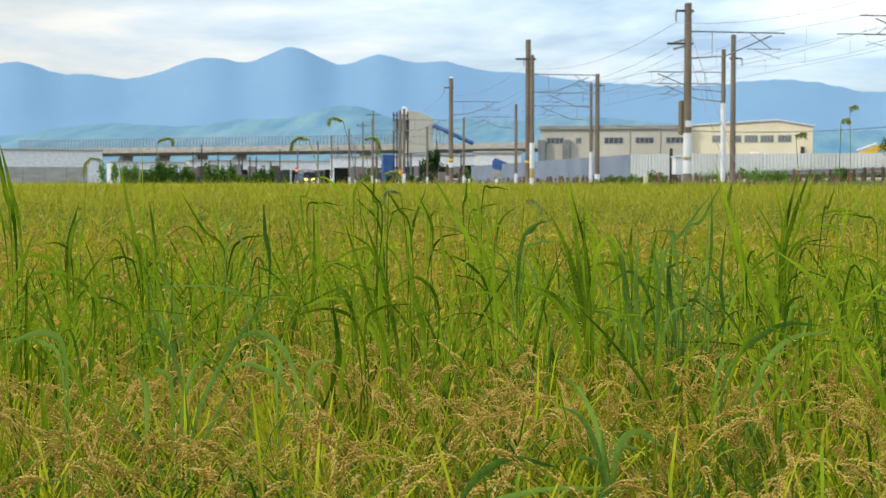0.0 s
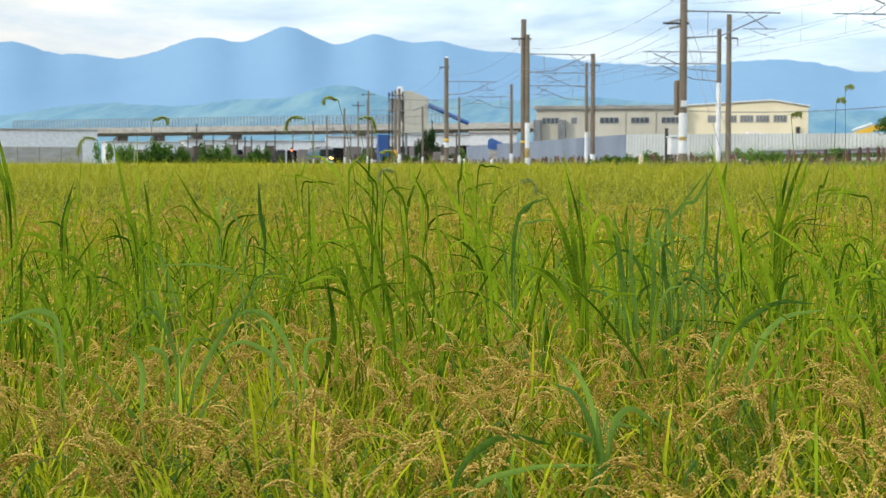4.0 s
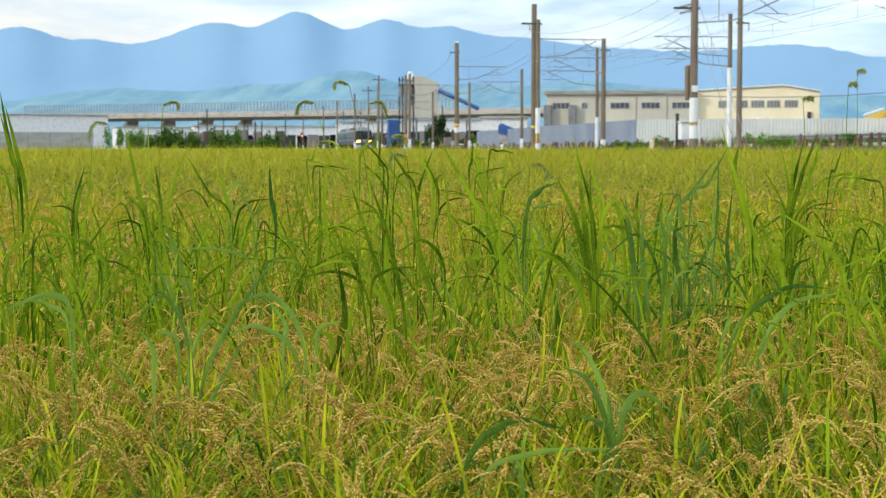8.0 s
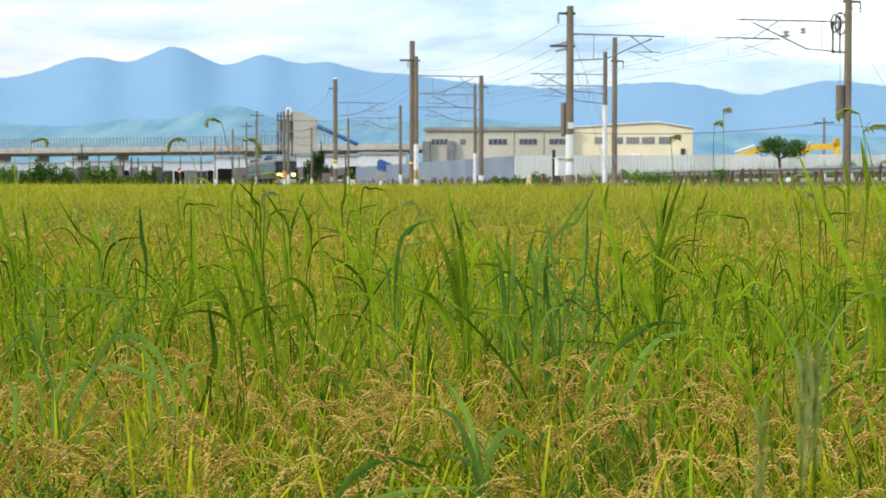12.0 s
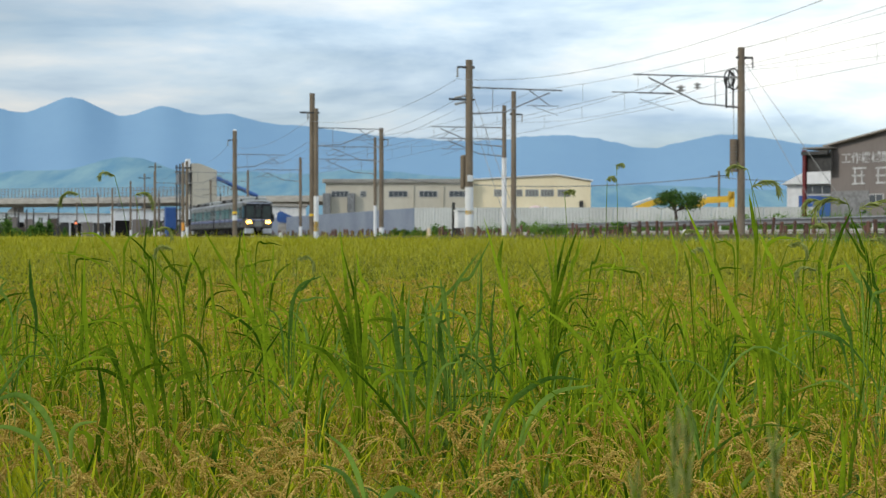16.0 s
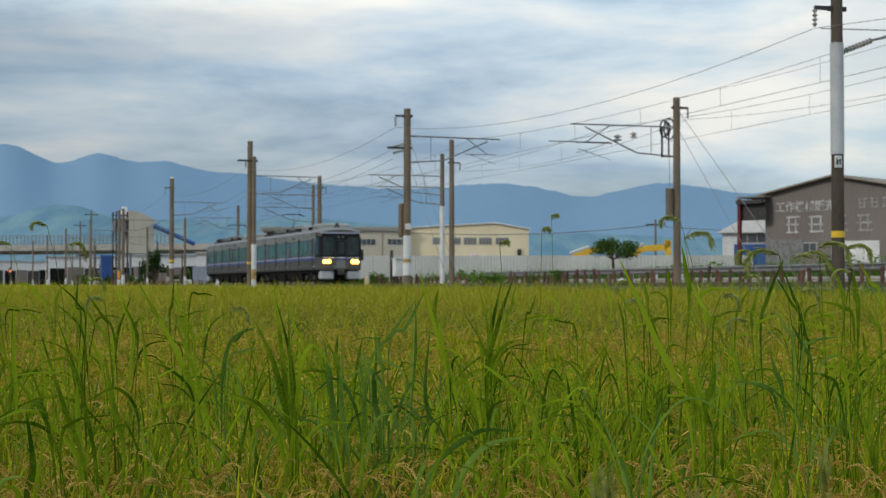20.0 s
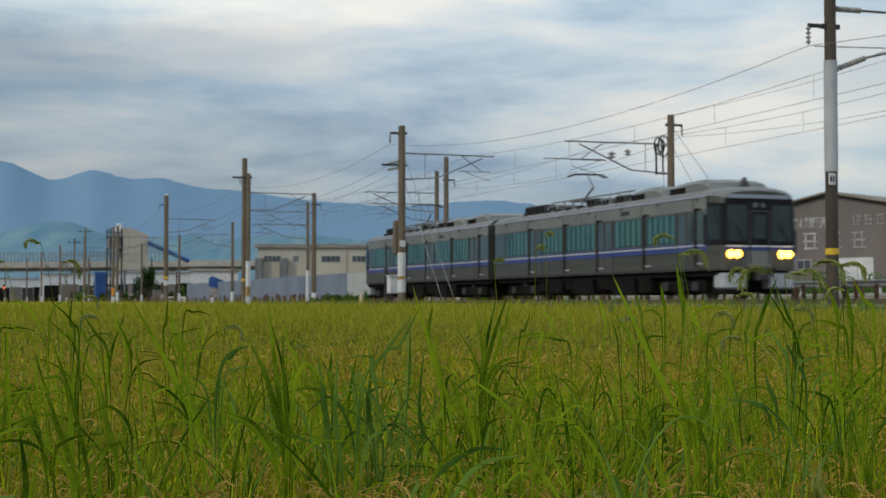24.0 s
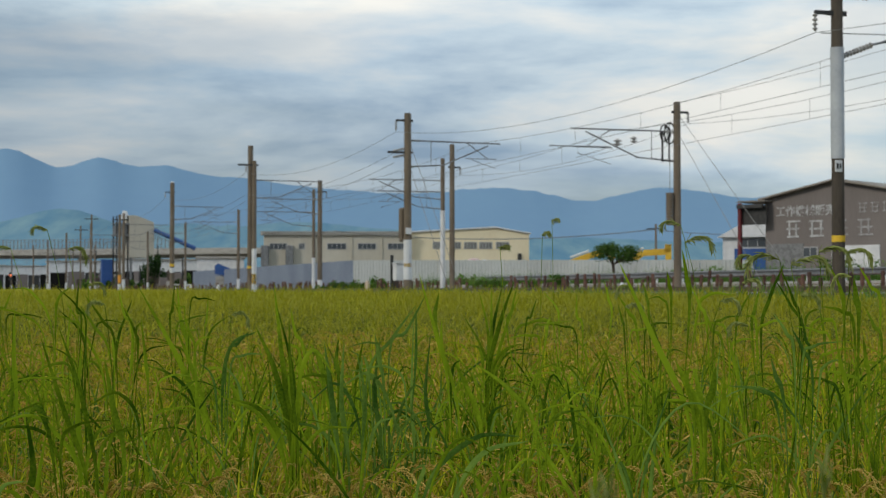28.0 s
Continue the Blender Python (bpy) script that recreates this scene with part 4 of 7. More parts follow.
def train_car(label, cab):
    """One carriage of 20 m; x runs backwards along the train, cab: -1 at the front end, 1 at the rear end."""
    car = thing("train_car", railside(300, D_FAR, RAIL_Z), label, "train car", "two-car electric train")
    end = [(-9.75, 1, 0), (9.2, 1, 0), (9.6, 0.985, 0.03), (9.85, 0.93, 0.10), (9.95, 0.86, 0.18)]
    xs = end if cab == 1 else [(-x, k, d) for x, k, d in reversed(end)]
    body = part("body", Geo().loft(car_rings(xs)), M_TRAIN, car, "brushed silver carriage body", smooth=False)
    # roof skin, slightly proud
    roof_rings = [[(x, y * 1.004, z + 0.006) for x, y, z in r[4:-4]] for r in car_rings(xs)]
    part("roof", Geo().loft(roof_rings, caps=False, closed=False), M_TRAIN_ROOF, car, "pale grey roof")
    # glazed bays between the door posts, the same on both sides
    posts = (5.65, 2.10, -0.95, -4.75, -8.45)
    doors = (5.05, -1.55, -7.85)
    for side in (1, -1):
        y = 1.45 * side
        plate = lambda x0, x1, z0, z1, p=0.006: Geo().box(x0, x1, min(y, y + side * p), max(y, y + side * p), z0, z1)
        lo, hi = (-9.72, 9.15) if cab == 1 else (-9.15, 9.72)
        part("blue_stripe", plate(lo, hi, 1.57, 1.725, 0.012), M_BLUE, car, "deep blue stripe")
        part("white_stripe", plate(lo, hi, 1.73, 1.785, 0.012), M_GREYPAINT, car, "thin white stripe")
        part("blue_line", plate(lo, hi, 1.79, 1.83, 0.012), M_BLUE, car, "thin blue line")
        part("pale_band", plate(lo, hi, 2.90, 3.30, 0.004), M_TRAIN_PALE, car, "ivory band above the windows")
        part("window_band", plate(lo, hi, 1.84, 2.895, 0.003), M_TRAIN_MID, car, "silver band around the windows")
        part("gutter", plate(lo, hi, 3.31, 3.37, 0.03), M_TRAIN_EDGE, car, "bluish grey roof gutter")
        part("sill_rail", plate(lo, hi, 0.95, 1.02, 0.02), M_DARK, car)
        for dx in doors:
            door = part("door", Geo().box(dx - 0.66, dx + 0.66, min(y - side * 0.02, y + side * 0.008), max(y - side * 0.02, y + side * 0.008), 1.02, 2.88), M_TRAIN_DOOR, car, "double sliding passenger door")
            for k in (-0.33, 0.33):
                part("door_window", plate(dx + k - 0.24, dx + k + 0.24, 1.86, 2.78, 0.012), M_GLASS_DOOR, door, "grey-green door window")
            for k in (-0.68, 0.0, 0.68):
                part("seam", plate(dx + k - 0.015, dx + k + 0.015, 1.0, 2.9, 0.016), M_DARK, door)
        for px in posts:
            part("door_pocket", plate(px - 0.07, px + 0.07, 1.05, 2.98, 0.014).box(px - 0.35, px + 0.10, min(y, y + side * 0.02), max(y, y + side * 0.02), 2.90, 2.96), M_UNDER, car, "dark recessed door post")
            # a pale plate carries the bright highlight seen low under each post
            part("highlight_plate", plate(px - 0.5, px - 0.1, 1.14, 1.20, 0.03), M_FRAME, car, "small pale plate for the bright highlight below the door post")
            part("drain_pipe", plate(px + 0.16, px + 0.20, 1.05, 3.28, 0.02), M_TRAIN_DOOR, car)
        bays = [(-4.55, -2.35), (-7.05, -4.95), (-0.72, 1.92), (2.32, 4.32), (5.85, 8.35)]
        for b0, b1 in bays:
            w = part("window", plate(b0, b1, 1.88, 2.84, 0.008), M_GLASS, car, "dark teal tinted window")
            for e0 in (b0 - 0.05, b1):
                part("window_surround", plate(e0, e0 + 0.05, 1.86, 2.86, 0.012), M_DARK, w)
            m = max(3, round((b1 - b0) / 0.42))
            for j in range(m):
                c0 = b0 + (b1 - b0) * (j + 0.15) / m
                part("curtain", plate(c0, c0 + (b1 - b0) / m * 0.55, 1.92, 2.82, 0.011), M_CURTAIN, w, "blue-green curtain behind the glass")
        for x0 in ((8.55,) if cab == -1 else (-9.6,)):
            part("end_window", plate(x0, x0 + 0.95, 1.88, 2.84, 0.008), M_GLASS_DOOR, car, "grey-green end window")
        part("vent", plate(-3.6, -2.9, 3.02, 3.16, 0.012), M_DARK, car)
        part("sign_panel", plate(0.2, 1.1, 3.0, 3.2, 0.012), M_STEEL, car, "grey destination panel")
        for k in range(7):
            part("roof_step", plate(-8.6 + k * 2.8, -8.5 + k * 2.8, 3.20, 3.30, 0.025), M_DARK, car)
        ex = 9.66 if cab == -1 else -9.66
        part("end_edge", plate(ex - 0.06, ex + 0.06, 1.0, 3.3, 0.016), M_UNDER, car, "dark vertical end edge")
    # under the floor
    # the inner black block stands in for the shade under the floor
    part("underframe", Geo().box(-9.6, 9.6, -1.30, 1.30, 0.76, 0.94).box(-9.3, 9.3, -0.95, 0.95, 0.24, 0.80), M_UNDER, car, "black underframe with a block for the shade beneath")
    for x0, x1, z0, wide in ((-4.9, -3.9, 0.24, 1.30), (-3.7, -1.9, 0.18, 1.34), (-1.7, -0.5, 0.36, 1.28), (-0.2, 1.6, 0.22, 1.34), (1.8, 2.5, 0.42, 1.25), (2.7, 4.0, 0.26, 1.32), (4.2, 5.0, 0.36, 1.28)):
        part("equipment_box", Geo().box(x0, x1, -wide, wide, z0, 0.80, 0.04), M_UNDER, car, "dark underfloor equipment box")
    for bx in (-6.9, 6.9):
        bogie = part("bogie", Geo().box(bx - 1.6, bx + 1.6, -1.15, -0.85, 0.24, 0.66, 0.05).box(bx - 1.6, bx + 1.6, 0.85, 1.15, 0.24, 0.66, 0.05).box(bx - 0.35, bx + 0.35, -1.1, 1.1, 0.45, 0.85, 0.03), M_UNDER, car, "dark bogie frame")
        for wx in (-1.05, 1.05):
            for wy in (-0.62, 0.50):
                n = 20
                ring = lambda q: [(bx + wx + 0.43 * math.cos(2 * math.pi * i / n), wy + q, 0.43 + 0.43 * math.sin(2 * math.pi * i / n)) for i in range(n)]
                part("wheel", Geo().loft([ring(0), ring(0.12)]), M_RAIL, bogie, "steel wheel")
            for wy in (-1.2, 1.2):
                part("axle_box", Geo().box(bx + wx - 0.2, bx + wx + 0.2, wy - 0.06, wy + 0.06, 0.28, 0.60, 0.04), M_DARK, bogie)
        for wy in (-0.95, 0.95):
            part("air_spring", Geo().cyl(bx, wy, 0.62, 0.86, 0.26, 0.26, 14), M_DARK, bogie)
    # roof gear: two air-conditioner fairings ahead, switchgear and the pantograph behind
    for x0, x1 in ((-8.9, -5.9), (-5.6, -2.9)):
        prof = [(x0, 3.56), (x0 + 0.25, 3.86), (x0 + 0.8, 3.99), (x1 - 1.1, 3.98), (x1 - 0.1, 3.90), (x1, 3.56)]
        ac = part("air_conditioner", Geo().loft([[(x, yy, 3.5) if z < 3.6 else (x, yy, z - dz) for x, z in prof] for yy, dz in ((-1.12, 0.16), (-0.95, 0.03), (0, 0), (0.95, 0.03), (1.12, 0.16))]), M_TRAIN_PALE, car, "pale roof air-conditioner fairing")
        for side in (1, -1):
            for k in range(4):
                gx = x1 - 1.25 + k * 0.28
                part("grille", Geo().box(gx, gx + 0.22, side * 1.125 - 0.02, side * 1.125 + 0.02, 3.56, 3.76), M_UNDER, ac, "dark cooling grille")
    for x0, x1, h, mat in ((5.2, 7.4, 0.36, M_DARK), (4.0, 5.0, 0.26, M_STEEL), (0.3, 1.2, 0.30, M_DARK), (-1.0, 0.1, 0.22, M_STEEL), (-2.2, -1.3, 0.26, M_DARK)):
        box = part("roof_box", Geo().box(x0, x1, -0.95, 0.95, 3.56, 3.60 + h, 0.05), mat, car, "weathered roof equipment box")
        for k in range(int((x1 - x0) / 0.35)):
            part("louvre", Geo().box(x0 + 0.12 + k * 0.35, x0 + 0.34 + k * 0.35, 0.95, 0.965, 3.64, 3.54 + h).box(x0 + 0.12 + k * 0.35, x0 + 0.34 + k * 0.35, -0.965, -0.95, 3.64, 3.54 + h), M_UNDER, box)
    for k in range(8):
        for yy in (0.55, -0.55):
            part("roof_insulator", insulator([(-1.8 + k * 0.85, yy, 3.62), (-1.8 + k * 0.85, yy, 3.96 + 0.05 * (k % 3))], 4, 0.08), M_INSUL, car)
    part("roof_bar", Geo().tube([(-2.2, 0.55, 4.02), (5.4, 0.55, 4.02)], 0.03, 6).tube([(-1.2, -0.55, 3.97), (4.2, -0.55, 3.97)], 0.025, 6), M_STEEL, car)
    for k in range(9):
        part("walkway_bracket", Geo().box(-2.0 + k * 1.1, -1.9 + k * 1.1, 0.98, 1.22, 3.52, 3.66), M_DARK, car)
    if cab == -1:
        part("antenna", Geo().cyl(-9.05, 0, 3.56, 3.98, 0.24, 0.06, 10), M_DARK, car, "dark roof antenna")
    panto = part("pantograph", Geo().box(2.2, 3.6, -0.6, 0.6, 3.95, 4.03).tube([(3.5, 0, 4.02), (2.55, 0, 4.48)], 0.045).tube([(2.55, 0, 4.48), (3.1, 0, 5.03)], 0.03), M_STEEL, car, "raised single-arm pantograph")
    part("pan_head", Geo().tube([(3.0, -0.85, 4.93), (3.0, -0.55, 5.05), (3.0, 0.55, 5.05), (3.0, 0.85, 4.93)], 0.028).tube([(3.25, -0.85, 4.93), (3.25, -0.55, 5.05), (3.25, 0.55, 5.05), (3.25, 0.85, 4.93)], 0.028), M_DARK, panto)
    # inner end: corridor bellows
    xi = -9.75 if cab == 1 else 9.75
    g = Geo()
    for k in range(4):
        x = xi + (-1 if cab == 1 else 1) * (0.03 + k * 0.055)
        g.box(x - 0.022, x + 0.022, -0.62, 0.62, 1.0, 3.2)
    part("corridor_bellows", g, M_DARK, car, "black corridor bellows")
    part("end_panel", Geo().box(min(xi, xi + (-0.02 if cab == 1 else 0.02)), max(xi, xi + (-0.02 if cab == 1 else 0.02)), -1.38, 1.38, 1.0, 3.3), M_TRAIN_DOOR, car, "dark carriage end")
    # the cab end
    k = cab
    front = lambda x0, x1: (min(k * x0, k * x1), max(k * x0, k * x1))
    fx0, fx1 = front(9.93, 9.965)
    mask = part("front_mask", Geo().box(fx0, fx1, -1.24, 1.24, 1.72, 3.235), M_MASK, car, "black front with tall windscreens")
    gx0, gx1 = front(9.96, 9.975)
    for y0, y1, z0, z1 in ((-1.17, -0.44, 1.86, 3.02), (0.44, 1.17, 1.86, 3.02), (-0.24, 0.24, 1.95, 2.72)):
        part("windscreen", Geo().box(gx0, gx1, y0, y1, z0, z1), M_GLASS_CAB, mask, "dark tall windscreen")
    dx0, dx1 = front(9.96, 9.985)
    part("corridor_door", Geo().box(dx0, dx1, -0.38, -0.32, 1.15, 2.86).box(dx0, dx1, 0.32, 0.38, 1.15, 2.86).box(dx0, dx1, -0.32, 0.32, 2.80, 2.86), M_DARK, mask, "dark corridor door frame")
    for yy in (-0.14, 0.14):
        n = 12
        ring = lambda x, r: [(k * x, yy + r * math.cos(2 * math.pi * i / n), 3.02 + r * math.sin(2 * math.pi * i / n)) for i in range(n)]
        part("roof_lamp", Geo().loft([ring(9.96, 0.10), ring(10.0, 0.085)]), M_GLASS_DULL, mask, "unlit round upper lamp")
    for q in (-0.8, 0.8):
        part("wiper", Geo().tube([(k * 9.99, q - 0.25, 1.84), (k * 9.99, q + 0.05, 2.35)], 0.012, 5), M_UNDER, mask)
    for side in (1, -1):
        y = 1.452 * side
        # the black glazing wraps from the front round to the cab's side
        wrap = [(8.95, 1.464), (9.2, 1.462), (9.6, 1.442), (9.85, 1.366), (9.96, 1.262)]
        part("side_mask", Geo().loft([[(k * x, side * w, 1.74), (k * x, side * w * 0.995, 2.65), (k * x, side * w * 0.985, 3.14 - 0.02 * i), (k * x, side * (w - 0.12), 3.14 - 0.02 * i), (k * x, side * (w - 0.12), 1.74)] for i, (x, w) in enumerate(wrap)]), M_MASK, car, "black wrap of the cab front")
        part("cab_side_window", Geo().loft([[(k * x, side * (w + 0.008), 1.92), (k * x, side * (w * 0.99 + 0.008), 2.98), (k * x, side * (w - 0.05), 2.98), (k * x, side * (w - 0.05), 1.92)] for x, w in wrap[1:4]]), M_GLASS_CAB, car, "dark curved cab side window")
        q0, q1 = front(8.05, 8.85)
        part("cab_door_window", Geo().box(q0, q1, min(y, y + side * 0.010), max(y, y + side * 0.010), 1.90, 2.84), M_GLASS_DOOR, car, "grey-green cab door window")
        hx0, hx1 = front(9.93, 9.99)
        hl = part("headlight", Geo().box(hx0, hx1, min(side * 0.66, side * 1.20), max(side * 0.66, side * 1.20), 1.33, 1.58, 0.02), M_MASK, car, "paired headlight housing")
        for yy in (0.80, 1.06):
            n = 14
            ring = lambda x, r: [(k * x, side * yy + r * math.cos(2 * math.pi * i / n), 1.455 + r * math.sin(2 * math.pi * i / n)) for i in range(n)]
            part("lamp", Geo().loft([ring(9.985, 0.135), ring(10.02, 0.12)]), M_HEADLIGHT if k == -1 else M_LENS, hl, "glowing warm white headlamp" if k == -1 else "unlit tail lamp")
        sx0, sx1 = front(9.3, 9.9)
        part("skirt", Geo().box(sx0, sx1, min(side * 0.42, side * 1.30), max(side * 0.42, side * 1.30), 0.34, 0.86, 0.06), M_GREYPAINT, car, "light grey front skirt")
        part("skirt_edge", Geo().box(sx0, sx1, min(side * 0.42, side * 1.28), max(side * 0.42, side * 1.28), 0.18, 0.335, 0.03), M_UNDER, car)
        if side == -1 and k == -1:
            part("mirror", Geo().box(*front(9.45, 9.6), min(side * 1.46, side * 1.62), max(side * 1.46, side * 1.62), 1.55, 2.25, 0.03), M_DARK, car)
    part("front_visor", Geo().box(fx0, fx1, -1.10, 1.10, 3.24, 3.36), M_TRAIN_EDGE, car, "bluish grey brow over the windscreens")
    part("front_stripe", Geo().box(*front(9.966, 9.974), -1.21, 1.21, 1.585, 1.68), M_BLUE, car, "deep blue stripe")
    part("front_white_stripe", Geo().box(*front(9.966, 9.974), -1.21, 1.21, 1.682, 1.735), M_WHITE, car, "thin white stripe")
    part("number_bars", Geo().box(*front(9.966, 9.972), -0.22, 0.22, 1.44, 1.48), M_DARK, car)
    part("front_panel", Geo().box(fx0, fx1, -1.2, 1.2, 0.98, 1.58), M_TRAIN_DOOR, car, "dull steel lower front")
    part("centre_panel", Geo().box(*front(9.966, 9.978), -0.42, 0.42, 1.06, 1.56), M_TRAIN_PALE, car, "pale centre panel under the corridor door")
    part("hose_rack", Geo().tube([(k * 10.02, -0.5, 1.02), (k * 10.06, -0.4, 0.72), (k * 10.02, -0.3, 0.95)], 0.03, 6).tube([(k * 10.02, 0.5, 1.02), (k * 10.06, 0.4, 0.68), (k * 10.02, 0.3, 0.95)], 0.03, 6), M_UNDER, car, "black brake hoses")
    part("coupler", Geo().box(*front(9.8, 10.25), -0.2, 0.2, 0.6, 0.95, 0.04), M_DARK, car, "dark coupler")
    return car


# ---------------- buildings ----------------
def window_row(wall, xs, z0, z1, y, mat, depth=0.12, panes=3):
    for x0, x1 in xs:
        w = part("window", Geo().box(x0 - 0.07, x1 + 0.07, y - 0.05, y + 0.04, z0 - 0.07, z1 + 0.07), M_FRAME, wall, "grey-framed window")
        step = (x1 - x0) / panes
        for i in range(panes):
            part("pane", Geo().box(x0 + i * step + 0.03, x0 + (i + 1) * step - 0.03, y - 0.065, y - 0.04, z0, z1), mat, w)


def corrugated(x0, x1, y, z0, z1, pitch, depth, thick=0.04):
    """A ribbed sheet facing -y."""
    n = max(2, int((x1 - x0) / pitch))
    prof = []
    for i in range(n):
        a = x0 + (x1 - x0) * i / n
        w = (x1 - x0) / n
        prof += [(a, y), (a + w * 0.45, y), (a + w * 0.5, y - depth), (a + w * 0.95, y - depth)]
    prof.append((x1, y))
    ring = prof + [(x1, y + thick), (x0, y + thick)]
    return Geo().loft([[(a, b, z0) for a, b in ring], [(a, b, z1) for a, b in ring]])


def build_factory():
    f = thing("factory", bearing(-1.2, 200, 0, 0), "long cream factory hall with a ribbed roof edge behind the railway", "factory")
    # right: gabled hall; left: lower grey-beige wing
    pk = 11.0
    hall = part("hall_wall", Geo().loft([[(0, y, 1.0), (15.5, y, 1.0), (15.5, y, 8.95), (pk, y, 9.72), (0, y, 9.1)] for y in (0, 24)]), M_CREAM, f, "cream rendered gable wall")
    part("roof", Geo().add([(-0.2, -0.25, 9.14), (pk, -0.25, 9.78), (15.75, -0.25, 8.96), (-0.2, 24, 9.14), (pk, 24, 9.78), (15.75, 24, 8.96), (-0.2, -0.25, 9.30), (pk, -0.25, 9.94), (15.75, -0.25, 9.12), (-0.2, 24, 9.30), (pk, 24, 9.94), (15.75, 24, 9.12)],
                           [(6, 7, 10, 9), (7, 8, 11, 10), (0, 1, 7, 6), (1, 2, 8, 7), (2, 5, 11, 8), (3, 0, 6, 9), (4, 3, 9, 10), (5, 4, 10, 11), (0, 3, 4, 1), (1, 4, 5, 2)]), M_WHITE, f, "pale metal roof")
    window_row(hall, [(2.9, 4.0), (5.1, 6.5), (7.0, 8.6), (9.0, 10.6), (11.2, 12.8)], 7.05, 7.85, 0.0, M_GLASS_PALE, panes=4)
    part("door_hood", Geo().box(14.0, 14.5, -0.25, 0.0, 4.2, 6.4, 0.03), M_DARK, hall)
    wing = part("wing_wall", Geo().box(-19.2, -0.02, -0.9, 22, 1.0, 8.85), M_BEIGE, f, "grey-beige panelled wall")
    part("ribbed_eave", corrugated(-19.6, 0.0, -1.15, 8.75, 9.25, 0.42, 0.12, 1.2), M_CONCRETE, f, "ribbed grey roof edge")
    part("roof_slab", Geo().box(-19.5, -0.05, -0.7, 22.2, 8.86, 9.2), M_CONCRETE, f)
    window_row(wing, [(-18.4, -16.2), (-14.6, -13.9), (-10.9, -8.5), (-6.9, -4.6), (-3.0, -0.6)], 6.95, 7.65, -0.9, M_GLASS_DULL, panes=4)
    for x in (-19.0, -15.8):
        part("duct", Geo().box(x - 0.5, x + 0.5, -1.7, -0.92, 4.6, 7.4, 0.05), M_STEEL, f, "grey duct on the wall")
    for x in (-12.5, -7.7, -3.8):
        part("drainpipe", Geo().cyl(x, -1.02, 1.0, 8.7, 0.06, 0.06, 8), M_BEIGE, f)


def build_hoarding():
    # blue-grey run beside the line, pale run across
    blue = thing("site_fence", railside(128, 36, 0), "blue-grey ribbed steel site fence", "site fence")
    for i in range(27):
        part("panel", corrugated(i * 3, i * 3 + 2.97, 0, 1.0, 4.15, 0.25, 0.03), M_FENCE_BLUE, blue, at=pose(0, 0, 0, 0, 0, 0) @ pose(0, 0, 0, 0, 0, 180) @ Matrix.Translation((-81, 0, 0)))
    p0 = railside(128, 36).translation
    p1 = bearing(11.5, 118).translation
    way = p1 - p0
    n = 17
    ang = math.degrees(math.atan2(way.y, way.x))
    pale = thing("site_fence", Matrix.Translation((p0.x, p0.y, 0)) @ pose(0, 0, 0, 0, 0, ang), "pale grey ribbed steel site fence", "site fence")
    L = way.length / n
    for i in range(n):
        part("panel", corrugated(i * L, (i + 1) * L - 0.03, 0, 1.0, 4.15 - 0.3 * i / n, 0.27, 0.04), M_FENCE_PALE, pale)


def stroke_bars(ob, x, z, size, seed, mat, y=-0.03):
    """A worn sign letter as plain bars of its size."""
    rng = random.Random(seed)
    g = Geo()
    t = size * 0.10
    for k in range(3):
        zz = z + size * (0.05 + 0.40 * k) + rng.uniform(-0.03, 0.03) * size
        g.box(x + rng.uniform(0, 0.12) * size, x + size * rng.uniform(0.8, 0.95), y - 0.01, y + 0.02, zz, zz + t)
    for k in (0.18, 0.66):
        xx = x + size * (k + rng.uniform(-0.06, 0.06))
        g.box(xx, xx + t, y - 0.013, y + 0.02, z + size * rng.uniform(0, 0.2), z + size * rng.uniform(0.8, 0.98))
    part("sign_mark", g, mat, ob, "faded white painted sign stroke")


